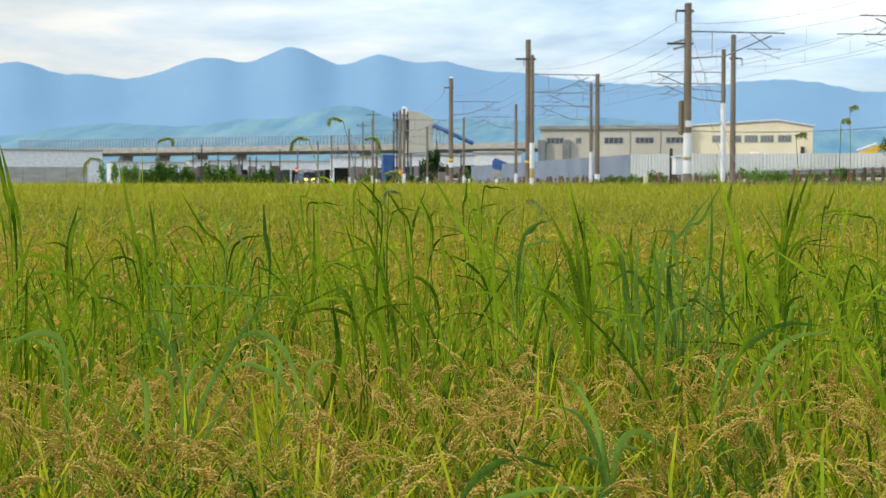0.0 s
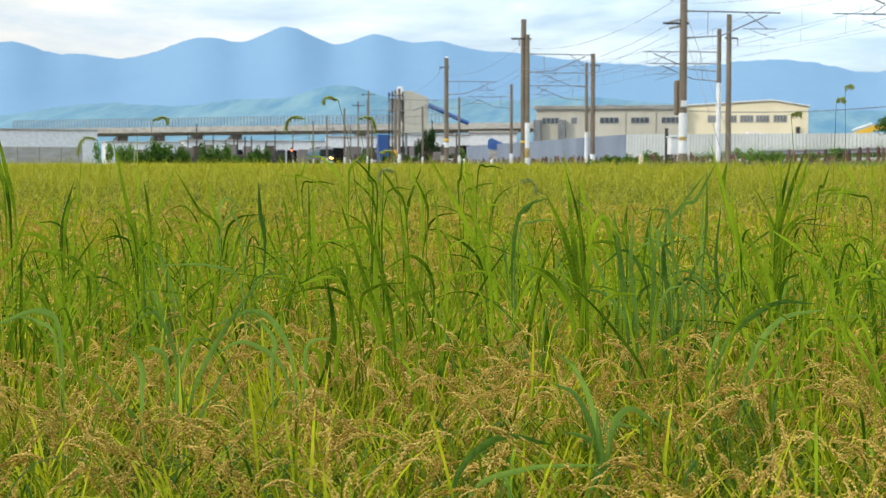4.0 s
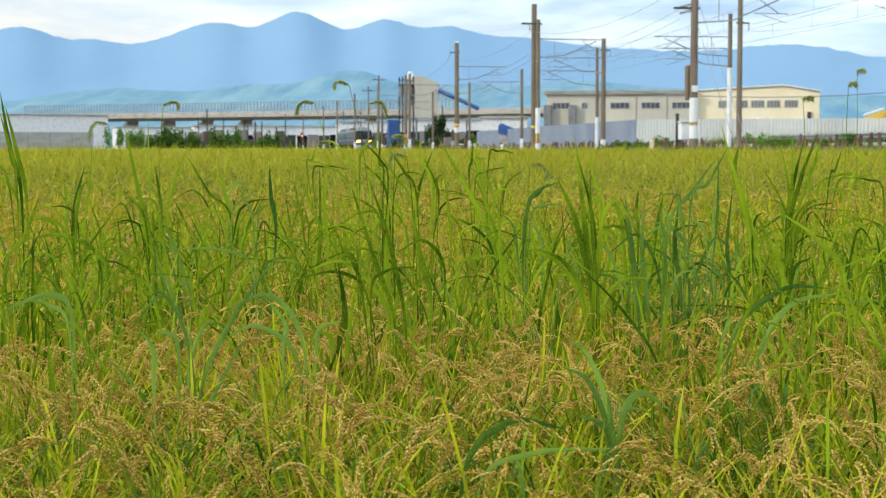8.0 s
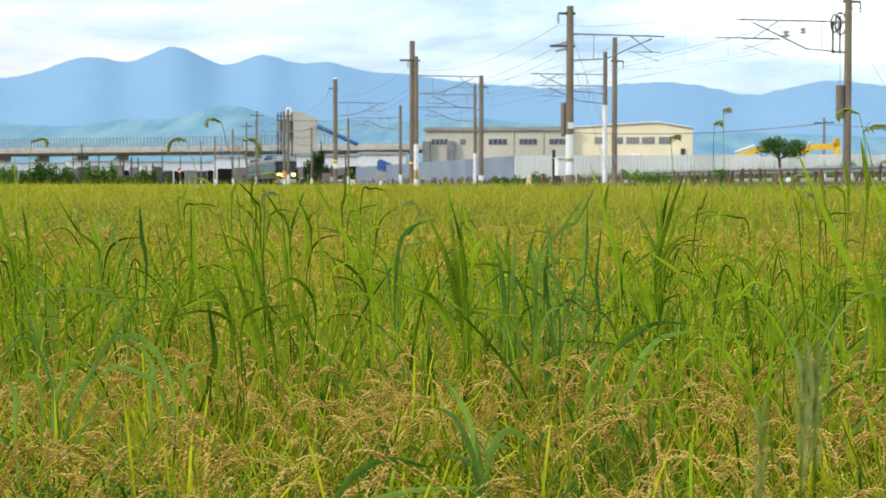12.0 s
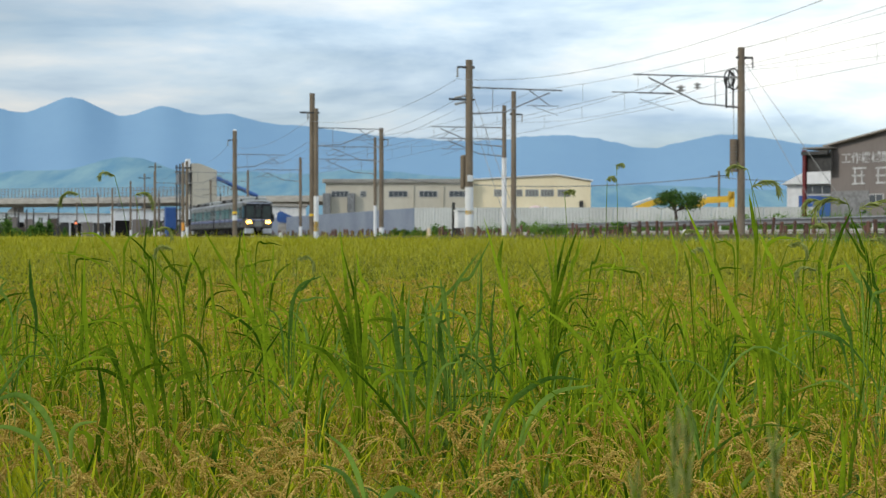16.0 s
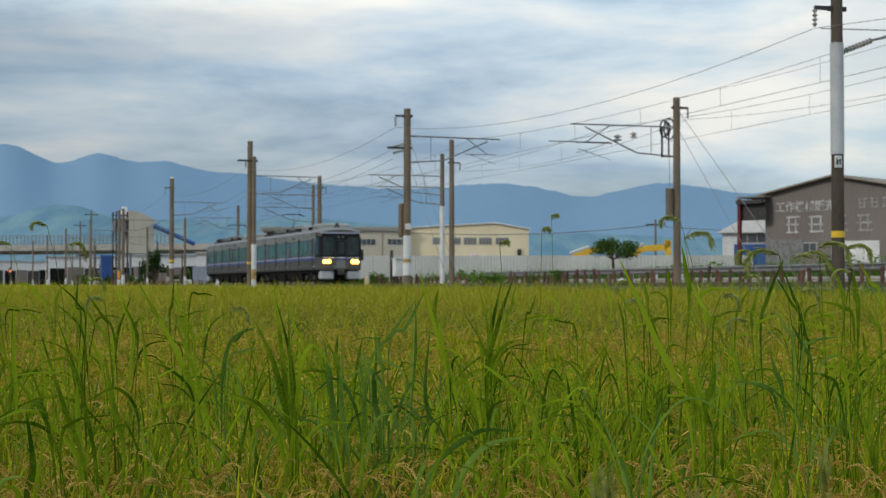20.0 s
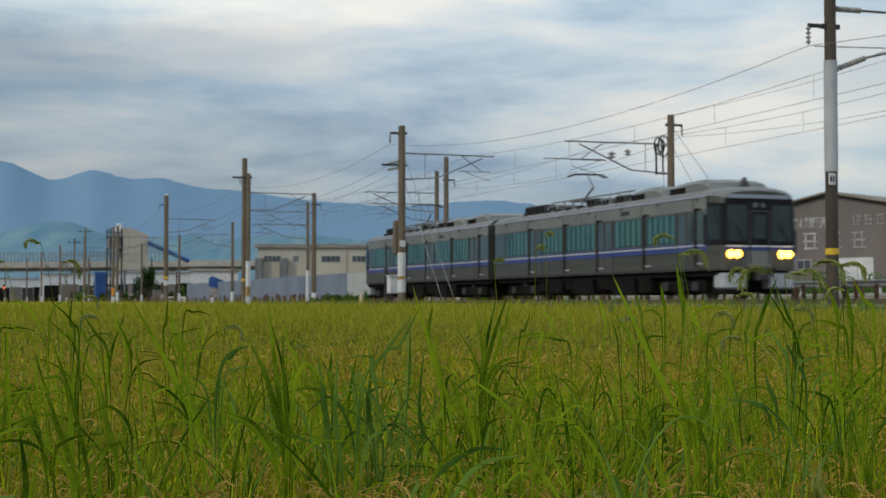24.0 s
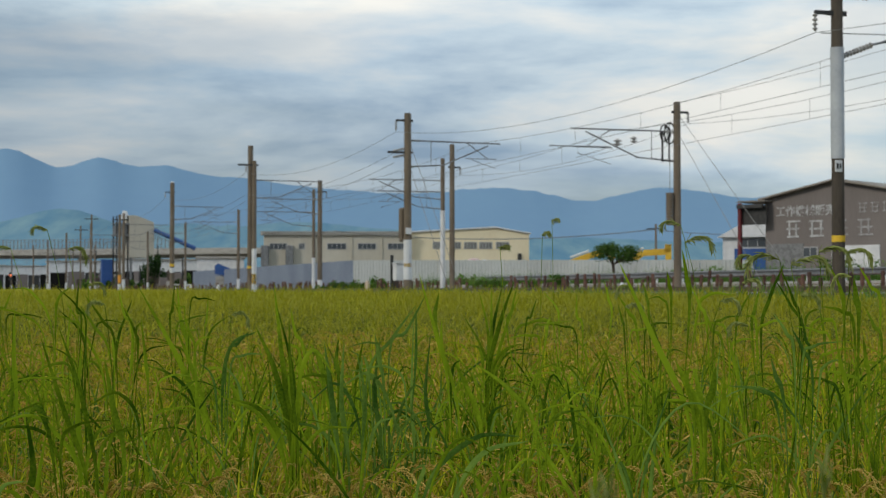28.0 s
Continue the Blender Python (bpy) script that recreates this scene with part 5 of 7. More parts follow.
def build_warehouse():
    az, dist, turn = 11.95, 104, -33
    w = thing("warehouse", bearing(az, dist, 0, turn), "brown-grey corrugated warehouse with faded painted lettering", "warehouse")
    wide, ev, pk, deep = 10.6, 7.6, 8.6, 22
    end = lambda y: [(0, y, 1.0), (wide, y, 1.0), (wide, y, ev), (wide / 2, y, pk), (0, y, ev)]
    part("wall", Geo().loft([end(0), end(deep)]), M_BROWNWALL, w, "brown-grey ribbed metal wall")
    ribs = Geo()
    for i in range(35):
        x = 0.15 + i * 0.3
        ribs.box(x - 0.012, x + 0.012, -0.005, 0.0, 1.1, ev + (pk - ev) * (1 - abs(x - wide / 2) / (wide / 2)) - 0.08)
    part("wall_ribs", ribs, M_BROWNWALL, w)
    for k in (0, 1):
        x0, x1 = (-0.35, wide / 2) if k == 0 else (wide + 0.35, wide / 2)
        z0 = ev - 0.35 * (pk - ev) / (wide / 2)
        v = [(x0, -0.35, z0), (x1, -0.35, pk), (x1, deep + 0.3, pk), (x0, deep + 0.3, z0)]
        v += [(a, b, c + 0.12) for a, b, c in v]
        part("roof_slope", Geo().add(v, [(0, 1, 2, 3), (4, 5, 6, 7), (0, 1, 5, 4), (1, 2, 6, 5), (2, 3, 7, 6), (3, 0, 4, 7)]), M_ROOFBROWN, w, "weathered brown-grey roof sheet")
        part("barge_board", Geo().tube([(x0, -0.37, z0 + 0.03), (x1, -0.37, pk + 0.03)], 0.07, 6), M_ROOFBROWN, w)
    for text, x, z, size, mat in (("\u5de5\u4f5c\u6a5f\u68b0\u8ca9\u58f2", 0.82, 6.47, 0.74, M_SIGN),):
        fc = bpy.data.curves.new("sign_text", "FONT")
        fc.body, fc.size, fc.extrude, fc.offset = text, size, 0.006, 0.014
        fc.materials.append(mat)
        ob = new("sign_text", fc)
        ob.parent = w
        ob.matrix_basis = pose(x, -0.03, z, 90, 0, 0)
        tagged(ob, "faded white painted lettering")
    for i in range(4):
        stroke_bars(w, 6.9 + i * 0.85, 6.45, 0.68, 40 + i, M_SIGN_FAINT)
    for i in range(4):
        stroke_bars(w, 1.55 + i * 1.75, 4.95, 1.2, 60 + i, M_SIGN if i < 2 else M_SIGN_FAINT)
    window_row(w, [(2.9, 3.9)], 3.75, 4.3, 0.0, M_GLASS_DULL, panes=2)
    part("grey_panel", Geo().box(0.1, 2.9, -0.06, -0.002, 2.6, 4.6), M_STEEL, w, "grey patched panel")
    part("white_door", Geo().box(5.0, 8.4, -0.08, -0.002, 1.2, 4.4), M_WHITE, w, "white shutter door")
    annex = thing("warehouse_annex", bearing(az, dist, 0, turn) @ pose(5.6, 3.0, 0), "second warehouse hall with a weathered sloping roof", "warehouse")
    part("wall", Geo().box(0.0, 16, 0.3, 15.7, 1.0, 7.6), M_BROWNWALL, annex)
    part("roof", Geo().loft([[(x, -0.2, 7.55), (x, 8, 9.3), (x, 16.2, 7.55)] for x in (-0.3, 16.3)]), M_ROOFBROWN, annex, "weathered brown-grey roof sheet")
    canopy = thing("lean_to", bearing(az - 0.75, dist - 0.3, 0, turn), "open lean-to with red steel posts beside the warehouse", "lean-to")
    part("roof", corrugated(-0.7, 1.5, 0, 0, 3.2, 0.3, 0.06).mesh("roof", M_ROOFBROWN), None, canopy, at=pose(0, 0, 7.45, -90, 0, 0))
    for x in (-0.45,):
        part("post", Geo().box(x - 0.11, x + 0.11, 0, 0.22, 1.0, 7.35), M_RED, canopy, "red steel post")
    part("beam", Geo().box(-0.6, 1.4, -0.1, 0.1, 7.0, 7.25), M_DARK, canopy)
    part("dark_panel", Geo().box(-0.6, 1.5, 0.3, 0.4, 5.9, 7.2), M_DARK, canopy)
    shed = thing("shed", bearing(10.4, 122, 0, -8), "small white-roofed shed with a blue wall", "shed")
    part("wall", Geo().loft([[(0, y, 1.0), (5.2, y, 1.0), (5.2, y, 5.72), (0, y, 5.72)] for y in (0, 6)]), M_WHITE, shed)
    part("front_panel", Geo().box(0.9, 4.6, -0.05, -0.004, 1.2, 4.8), M_BLUEWALL, shed, "blue metal front")
    window_row(shed, [(1.2, 4.2)], 4.95, 5.55, 0.0, M_GLASS_DULL, panes=4)
    part("roof", Geo().loft([[(-0.4, y, 5.7), (3.4, y, 7.75), (5.6, y, 8.0), (5.6, y, 5.7)] for y in (-0.4, 6.4)]), M_WHITE, shed, "white sheet-metal roof")


def build_heap():
    heap = thing("tarpaulin_heap", bearing(1.28, 150, 1.0), "low heap under faded red and white sheeting behind the fence", "heap")
    for k, (x, h) in enumerate(((-1.25, 3.35), (-0.35, 3.75), (0.7, 3.6), (1.5, 3.2))):
        ring = lambda r, z: [(x + r * math.cos(i * math.pi / 6) * (1 + 0.08 * math.sin(5 * i + k)), 1 + r * math.sin(i * math.pi / 6), z) for i in range(12)]
        part("sheet", Geo().loft([ring(1.25, 0.0), ring(1.15, h * 0.72), ring(0.85, h * 0.9), ring(0.42, h * 0.98), ring(0.1, h)]), M_PINK if k % 2 else M_WHITE, heap, smooth=True)


def parked_car(az, dist, rng):
    """A small van or car, seen far off."""
    mat = rng.choice([M_WHITE, M_GREYPAINT, M_DARK, M_WHITE, M_FENCE_BLUE])
    van = rng.random() < 0.5
    ob = thing("parked_van" if van else "parked_car", bearing(az, dist, 1.0, rng.uniform(-30, 30)), "small parked vehicle beside the building site", "vehicle", "parked vehicles")
    h = 1.9 if van else 1.45
    side = [(-2.0, 0.35), (2.0, 0.35), (2.05, 0.85), (1.3 if not van else 1.75, 0.98), (0.7 if not van else 1.35, h), (-1.4 if not van else -1.95, h), (-2.0, 1.0)]
    part("body", Geo().loft([[(x, y, z) for x, z in side] for y in (-0.8, 0.8)]), mat, ob)
    part("side_window", Geo().box(-1.3, 0.7, -0.82, -0.79, 1.02, h - 0.14), M_GLASS_DULL, ob)
    for x in (-1.25, 1.25):
        for y in (-0.82, 0.62):
            n = 12
            ring = lambda q: [(x + 0.33 * math.cos(2 * math.pi * i / n), y + q, 0.33 + 0.33 * math.sin(2 * math.pi * i / n)) for i in range(n)]
            part("wheel", Geo().loft([ring(0), ring(0.2)]), M_DARK, ob)


def build_left():
    # the new elevated railway across the back, with its railing
    p0, p1 = bearing(-4.0, 402).translation, bearing(-25.5, 505).translation
    way = p1 - p0
    ang = math.degrees(math.atan2(way.y, way.x))
    L = way.length
    v = thing("viaduct", Matrix.Translation((p0.x, p0.y, 0)) @ pose(0, 0, 0, 0, 0, ang), "long pale concrete railway viaduct with a steel railing", "viaduct")
    part("deck", Geo().loft([[(x, y, z) for y, z in ((-5.5, 12.2), (-5.5, 11.3), (-3.8, 10.5), (3.8, 10.5), (5.5, 11.3), (5.5, 12.2))] for x in (0, L)]), M_CONCRETE, v, "concrete deck")
    part("parapet", Geo().box(0, L, 5.25, 5.5, 12.2, 12.9), M_CONCRETE, v)
    pier = Geo().loft([[(-1.0, -2.6, 0.8), (1.0, -2.6, 0.8), (1.0, 2.6, 0.8), (-1.0, 2.6, 0.8)], [(-1.0, -2.6, 10.6), (1.0, -2.6, 10.6), (1.0, 2.6, 9.35), (-1.0, 2.6, 10.6)]]).mesh("pier", M_CONCRETE)
    for i in range(int(L / 14)):
        x, y = (p0 + way * ((5 + i * 14) / L)).xy
        if not 12 < across(x, y) < 34:
            part("pier", pier, None, v, at=pose(5 + i * 14, 0, 0))
    post = Geo().box(-0.09, 0.09, -0.08, 0.08, 12.6, 15.6).mesh("railing_post", M_STEEL)
    rail0 = 44.0                                # the railing begins at the plant tower
    for i in range(int((L - rail0) / 1.15)):
        part("railing_post", post, None, v, at=pose(rail0 + 0.5 + i * 1.15, 5.35, 0))
    for z in (13.2, 14.0, 14.8, 15.5):
        part("railing_bar", Geo().box(rail0, L, 5.31, 5.37, z - 0.05, z + 0.05), M_STEEL, v)
    # white and grey low buildings in front of it
    for az, dist, wide, h, deep, mat, lab, turn in ((-10.4, 300, 15, 7.4, 6, M_WHITE, "low white site building with a flat roof", 5), (-12.9, 345, 19, 7.8, 6, M_WHITE, "low white site building with a flat roof", 8), (-14.8, 500, 22, 9.2, 6, M_WHITE, "low white site building with a flat roof", 8),
                                                    (-17.9, 330, 22, 6.6, 6, M_WHITE, "low white site building with a flat roof", 8), (-20.6, 340, 24, 6.4, 7, M_WHITE, "low white site building with a flat roof", 10), (-8.3, 215, 6.5, 6.0, 5, M_WHITE, "small white site cabin behind the fence", 0),
                                                    (-12.0, 320, 7, 4.6, 3, M_CONCRETE, "small grey hut beside the railway", 0), (-17.0, 300, 6, 4.2, 3, M_BEIGE, "small grey hut beside the railway", 5), (-18.6, 250, 4.5, 3.4, 3, M_CONCRETE, "small grey hut beside the railway", 5),
                                                    (-21.4, 240, 7, 3.6, 4, M_BEIGE, "small grey hut beside the railway", 5), (-27.0, 300, 44, 8.2, 12, M_WHITE, "long white warehouse beyond the field", 10)):
        b = thing("site_building", bearing(az, dist, 0, turn), lab, "building", "low buildings before the viaduct")
        part("wall", Geo().box(-wide / 2, wide / 2, 0, deep, 0.8, h), mat, b)
        part("roof", Geo().box(-wide / 2 - 0.25, wide / 2 + 0.25, -0.3, deep + 0.3, h, h + 0.3, 0.03), M_CONCRETE, b, "flat grey roof")
        if mat is M_WHITE and h > 6.5 and wide < 30:      # dark panels stand in for shaded bays under a white upper wall
            bays = max(3, int(wide / 3.2))
            for i in range(bays):
                x0 = -wide / 2 + 0.2 + (wide - 0.4) * i / bays
                part("shade_panel", Geo().box(x0, x0 + (wide - 0.4) / bays - 0.14, -0.06, -0.003, 0.85, h * 0.70 + 0.25 * (i % 2)), (M_UNDER, M_BROWNWALL, M_DARK)[i % 3], b, "dark panel set in for a shaded opening")
        else:
            window_row(b, [(-wide / 2 + wide * (0.12 + 0.3 * i), -wide / 2 + wide * (0.27 + 0.3 * i)) for i in range(3)], 1.9, 3.2, 0.0, M_GLASS_DULL, panes=2)
    wallg = Geo()
    for i in range(12):
        wallg.box(-28 + i * 2.4, -28 + i * 2.4 + 2.36, 0, 0.35, 0.8, 3.55, 0.03)
    ob = setting("retaining_wall", wallg, M_CONCRETE, "grey concrete panel wall at the field's far end", "wall")
    ob.matrix_basis = bearing(-23.7, 176, 0, 12)
    # batching plant
    t = thing("batching_plant", bearing(-11.6, 278, 0, 10), "beige batching-plant tower with a blue conveyor", "plant tower")
    t.scale = (1.22, 1.22, 1.2)
    part("silo_house", Geo().loft([[(-0.1, y, 6.2), (3.5, y, 6.2), (3.5, y, 11.5), (0.9, y, 12.5), (-0.1, y, 12.5)] for y in (0, 4)]), M_BEIGE, t, "beige clad silo house")
    for x in (-1.9, -0.3):
        for y in (0.3, 3.2):
            part("column", Geo().box(x - 0.1, x + 0.1, y - 0.1, y + 0.1, 0.8, 12.4), M_DARK, t)
    part("platform", Geo().box(-2.1, -0.1, 0, 3.6, 9.4, 9.6).box(-2.1, -0.1, 0, 3.6, 11.2, 11.35).box(-2.0, -0.2, 0.4, 3.2, 9.6, 11.0, 0.05), M_STEEL, t, "dark steel platform")
    part("hopper", Geo().cyl(-0.5, 1.6, 12.0, 13.2, 0.6, 0.35, 12), M_WHITE, t, "small white dust hopper")
    for x in (0.2, 3.2):
        part("leg", Geo().box(x - 0.15, x + 0.15, 0.2, 0.5, 0.8, 6.3), M_STEEL, t)
    part("conveyor", Geo().tube([(3.4, -0.5, 10.3), (6.4, -0.8, 9.0), (9.4, -1.1, 7.6)], 0.33, 10), M_BLUEWALL, t, "blue covered conveyor")
    cont = thing("blue_container", bearing(-12.4, 300, 0, 5), "upright dark blue steel container", "container")
    cont.scale = (1.55, 1.55, 1.5)
    part("shell", corrugated(-0.7, 0.7, 0, 0.8, 4.9, 0.2, 0.04, 2.0), M_BLUEWALL, cont)
    part("frame", Geo().box(-0.76, 0.76, -0.02, 2.06, 4.9, 5.02).box(-0.76, 0.76, -0.02, 2.06, 0.8, 0.95), M_BLUEWALL, cont)
    chute = thing("tarpaulin_stack", bearing(-8.0, 190, 0, 0), "blue tarpaulin over a sloping stack", "tarpaulin")
    part("sheet", Geo().loft([[(-1.7, y, 4.6), (-1.3, y, 4.9), (1.6, y, 3.6), (1.7, y, 3.0), (-1.7, y, 3.6)] for y in (0, 1.6)]), M_BLUEWALL, chute)
    part("stack", Geo().box(-1.6, 1.6, 0.1, 1.5, 0.8, 3.3, 0.05), M_CONCRETE, chute)
    # vehicles, stacks and posts that fill the strip under the viaduct
    rng = random.Random(31)
    for i in range(16):
        az = -9.6 - i * 0.56 - rng.uniform(0, 0.25)
        dist = 36.5 / math.sin(radians(az + 19.08)) if az > -14.2 else 300
        if az < -14.2:
            az -= 2.4
        parked_car(az, dist, rng)
    for i in range(36):
        az = -9.5 - i * 0.26 - rng.uniform(0, 0.2)
        if az < -14.6:
            az, dist = az - 1.9, rng.uniform(210, 300)
        else:
            dist = rng.uniform(33.6, 36.0) / math.sin(radians(az + 19.08))
        k = min(dist, 420) / 300
        st = thing("material_stack", bearing(az, dist, 0.9, rng.uniform(-10, 10)), "dark stack of building material by the railway", "stack", "site stacks")
        w, h = rng.uniform(0.9, 2.9) * k, rng.uniform(2.0, 4.9) * k
        mats = [M_DARK, M_BARK, M_CONCRETE, M_POLE, M_BROWNWALL, M_GREYPAINT]
        part("lower_layer", Geo().box(-w / 2, w / 2, 0, 2, 0, h * 0.55, 0.06), mats[i % 5], st)
        part("upper_layer", Geo().box(-w * 0.4, w * 0.42, 0.1, 1.9, h * 0.55, h, 0.06), mats[(i * 3 + 1) % 6], st)
        part("pole", Geo().cyl(w * 0.55, 0.5, 0, h * rng.uniform(1.2, 2.2), 0.12, 0.1, 6), M_DARK, st)
        if i % 3 == 1:
            shrub(az + 0.12, dist - 1.5, 3.0 * k, 3.0 * k, 100 + i, M_TREE, 0.9)
    # signal lamps far down the line
    for s, d, z, name in ((500, 17, 6.5, "red"), (328, 18.6, 4.7, "orange")):
        sg = thing("railway_signal", railside(s, d, 0), "railway signal with a lit lamp on a post", "signal", "railway signals")
        part("post", Geo().cyl(0, 0, 1.0, z + 0.7, 0.09, 0.08, 8), M_DARK, sg)
        part("head", Geo().box(-0.32, -0.1, -0.3, 0.3, z - 1.0, z + 0.6, 0.08), M_DARK, sg)
        n = 12
        k = 0.55 if name == "red" else 0.22
        ring = lambda x, r: [(x, r * math.cos(2 * math.pi * i / n), z + r * math.sin(2 * math.pi * i / n)) for i in range(n)]
        part("lens", Geo().loft([ring(-0.36, k), ring(-0.33, k)]), M_SIGNAL_RED if name == "red" else M_SIGNAL_ORANGE, sg, "lit signal lens")


# ---------------- trees, shrubs, machines ----------------
def leaf_cloud(rng, centres, radii, n, size):
    """Many small leaves in clumps round the given centres."""
    vs = []
    for c, r in zip(centres, radii):
        d = rng.normal(0, 1, (n, 3))
        d /= np.linalg.norm(d, axis=1, keepdims=True)
        p = np.asarray(c) + d * (np.asarray(r) * rng.uniform(0.35, 1.08, (n, 1)))
        a, b = rng.normal(0, 1, (n, 3)), rng.normal(0, 1, (n, 3))
        a /= np.linalg.norm(a, axis=1, keepdims=True)
        b -= a * (a * b).sum(1, keepdims=True)
        b /= np.linalg.norm(b, axis=1, keepdims=True)
        s = size * rng.uniform(0.6, 1.4, (n, 1))
        vs.append(np.stack([p - a * s, p - b * s * 0.5, p + a * s, p + b * s * 0.5], 1).reshape(-1, 3))
    v = np.vstack(vs)
    return v, np.arange(len(v)).reshape(-1, 4)


def tree(az, dist, height, spread, trunk, label, seed, clumps=9, mat=None, foot=1.0, flat=0.5):
    rng = np.random.default_rng(seed)
    t = thing("tree", bearing(az, dist, foot), label, "tree")
    lean_x = rng.uniform(-0.2, 0.2)
    crook = [(0, 0, -0.2), (lean_x * 0.5, 0, trunk * 0.5), (lean_x, 0.1, trunk)]
    g = Geo().tube(crook, 0.11 * height / 4, 8)
    cs, rs = [], []
    for i in range(clumps):
        a = 2 * math.pi * i / clumps + rng.uniform(-0.4, 0.4)
        k = rng.uniform(0.25, 1.0)
        c = (spread * k * math.cos(a), spread * k * math.sin(a) * 0.8, trunk + (height - trunk) * rng.uniform(0.25, 0.85))
        g.tube([crook[-1], (c[0] * 0.6, c[1] * 0.6, (trunk + c[2]) / 2), c], 0.035 * height / 4, 5)
        cs.append(c)
        rs.append((spread * 0.42, spread * 0.42, (height - trunk) * flat * 0.6))
    part("trunk", g, M_BARK, t, "dark bent trunk with limbs")
    v, q = leaf_cloud(rng, cs, rs, 260, 0.075 * max(1, dist / 110))
    part("crown", arrays_mesh("crown", v, q, mat or M_TREE), None, t)
    return t


def shrub(az, dist, wide, high, seed, mat=None, foot=1.1):
    rng = np.random.default_rng(seed)
    ob = thing("shrub", bearing(az, dist, foot), "low green shrub and weeds beside the line", "shrub", "shrubs by the railway")
    n = max(4, int(wide / 0.45))
    cs = [(rng.uniform(-wide / 2, wide / 2), rng.uniform(-0.3, 0.3), high * rng.uniform(0.2, 0.7)) for _ in range(n)]
    v, q = leaf_cloud(rng, cs, [(0.45, 0.45, high * 0.42)] * n, 220, 0.085 * max(1, dist / 90))
    part("leaves", arrays_mesh("leaves", v, q, mat or M_SHRUB), None, ob)
    part("stems", Geo().tube([(0, 0, -0.2), (0.1, 0, high * 0.5)], 0.02, 5), M_BARK, ob)


def digger(az, dist, turn, label, boom):
    d = thing("excavator", bearing(az, dist, 1.0, turn), label, "excavator", "yellow excavators behind the fence")
    part("tracks", Geo().box(-1.6, 1.6, -1.2, -0.7, 0, 0.8, 0.25).box(-1.6, 1.6, 0.7, 1.2, 0, 0.8, 0.25), M_DARK, d, "dark crawler tracks")
    part("body", Geo().box(-1.5, 1.3, -1.1, 1.1, 0.95, 2.1, 0.12), M_DIGGER, d)
    part("cab", Geo().box(0.2, 1.3, 0.1, 1.1, 2.1, 3.0, 0.08), M_GLASS_DULL, d)
    g = Geo()
    for p, q in zip(boom, boom[1:]):
        a, b = Vector(p), Vector(q)
        side, up = Vector((0, 0.2, 0)), (b - a).normalized().cross(Vector((0, 1, 0))) * 0.26
        g.loft([[e + side + up, e + side - up, e - side - up, e - side + up] for e in (a, b)])
    part("boom", g, M_DIGGER, d, "yellow boom")
    part("cylinder", Geo().tube([Vector(boom[0]) + Vector((0, 0, 0.5)), Vector(boom[1]) + Vector((0, 0, 0.45))], 0.08, 8), M_WHITE, d)


def build_far_plants():
    tree(6.45, 112, 3.85, 1.6, 2.45, "wind-bent dark pine with a dense ragged crown", 3, clumps=15, flat=0.55)
    tree(-10.75, 232, 5.6, 1.4, 1.2, "dark conifer standing before the site buildings", 4, clumps=9)
    for az, dist, w, h, s in ((9.6, 88, 5, 1.6, 1), (11.2, 86, 6, 1.8, 2), (12.9, 80, 6, 1.7, 3), (14.6, 76, 6, 1.8, 4), (8.2, 94, 3, 1.5, 5), (-2.9, 105, 2.0, 1.1, 6), (-6.1, 190, 2.2, 2.3, 7), (-2.2, 128, 2.9, 1.6, 8), (0.4, 122, 2.1, 1.6, 9),
                              (3.2, 96, 3, 1.3, 10), (5.2, 92, 3, 1.3, 11), (-4.0, 112, 3, 1.0, 12), (1.5, 88, 2, 1.2, 13)):
        shrub(az, dist, w, h, s)
    for az, dist, w, h, s in ((-22.4, 172, 4, 3.0, 21), (-21.2, 174, 6, 3.2, 22), (-19.6, 176, 9, 3.2, 23), (-18.0, 182, 5, 2.2, 24), (-16.8, 196, 4, 3.0, 25), (-12.6, 310, 8, 4.0, 26), (-9.4, 230, 5, 3.0, 27)):
        shrub(az, dist, w, h, s, M_SHRUB, 0.8)
    digger(5.2, 132, 0, "yellow excavator with a lowered boom", [(-1.0, 0, 2.9), (0.6, 0, 3.5), (2.3, 0, 4.0), (2.6, 0, 3.2)])
    digger(7.7, 130, 0, "yellow excavator with a raised stick", [(-1.7, 0, 2.9), (-0.5, 0, 3.7), (1.5, 0, 3.8), (1.6, 0, 4.4), (1.6, 0, 2.9)])
    u = thing("utility_pole", bearing(7.95, 150, 0), "thin utility pole with a cross arm", "pole")
    part("shaft", Geo().cyl(0, 0, 1, 8.0, 0.13, 0.1, 8), M_POLE, u)
    part("cross_arm", Geo().box(-0.9, 0.9, -0.05, 0.05, 7.5, 7.6), M_DARK, u)
    w = thing("power_line", bearing(7.95, 150, 0), "thick dark power cable across the plain", "overhead wire", "overhead wires")
    pts = [(x, 0, 7.5 - 0.9 * (1 - ((x + 16) / 16) ** 2) - 0.0) for x in np.linspace(-32, 0, 14)]
    part("cable", Geo().tube(pts, 0.045, 5), M_WIRE, w)
    part("cable", Geo().tube([(x, 0, 7.4 - 0.5 * (1 - ((x - 10) / 10) ** 2)) for x in np.linspace(0, 20, 8)], 0.035, 5), M_WIRE, w)


# ---------------- tall weeds in the rice ----------------
WEED_RNG = random.Random(77)


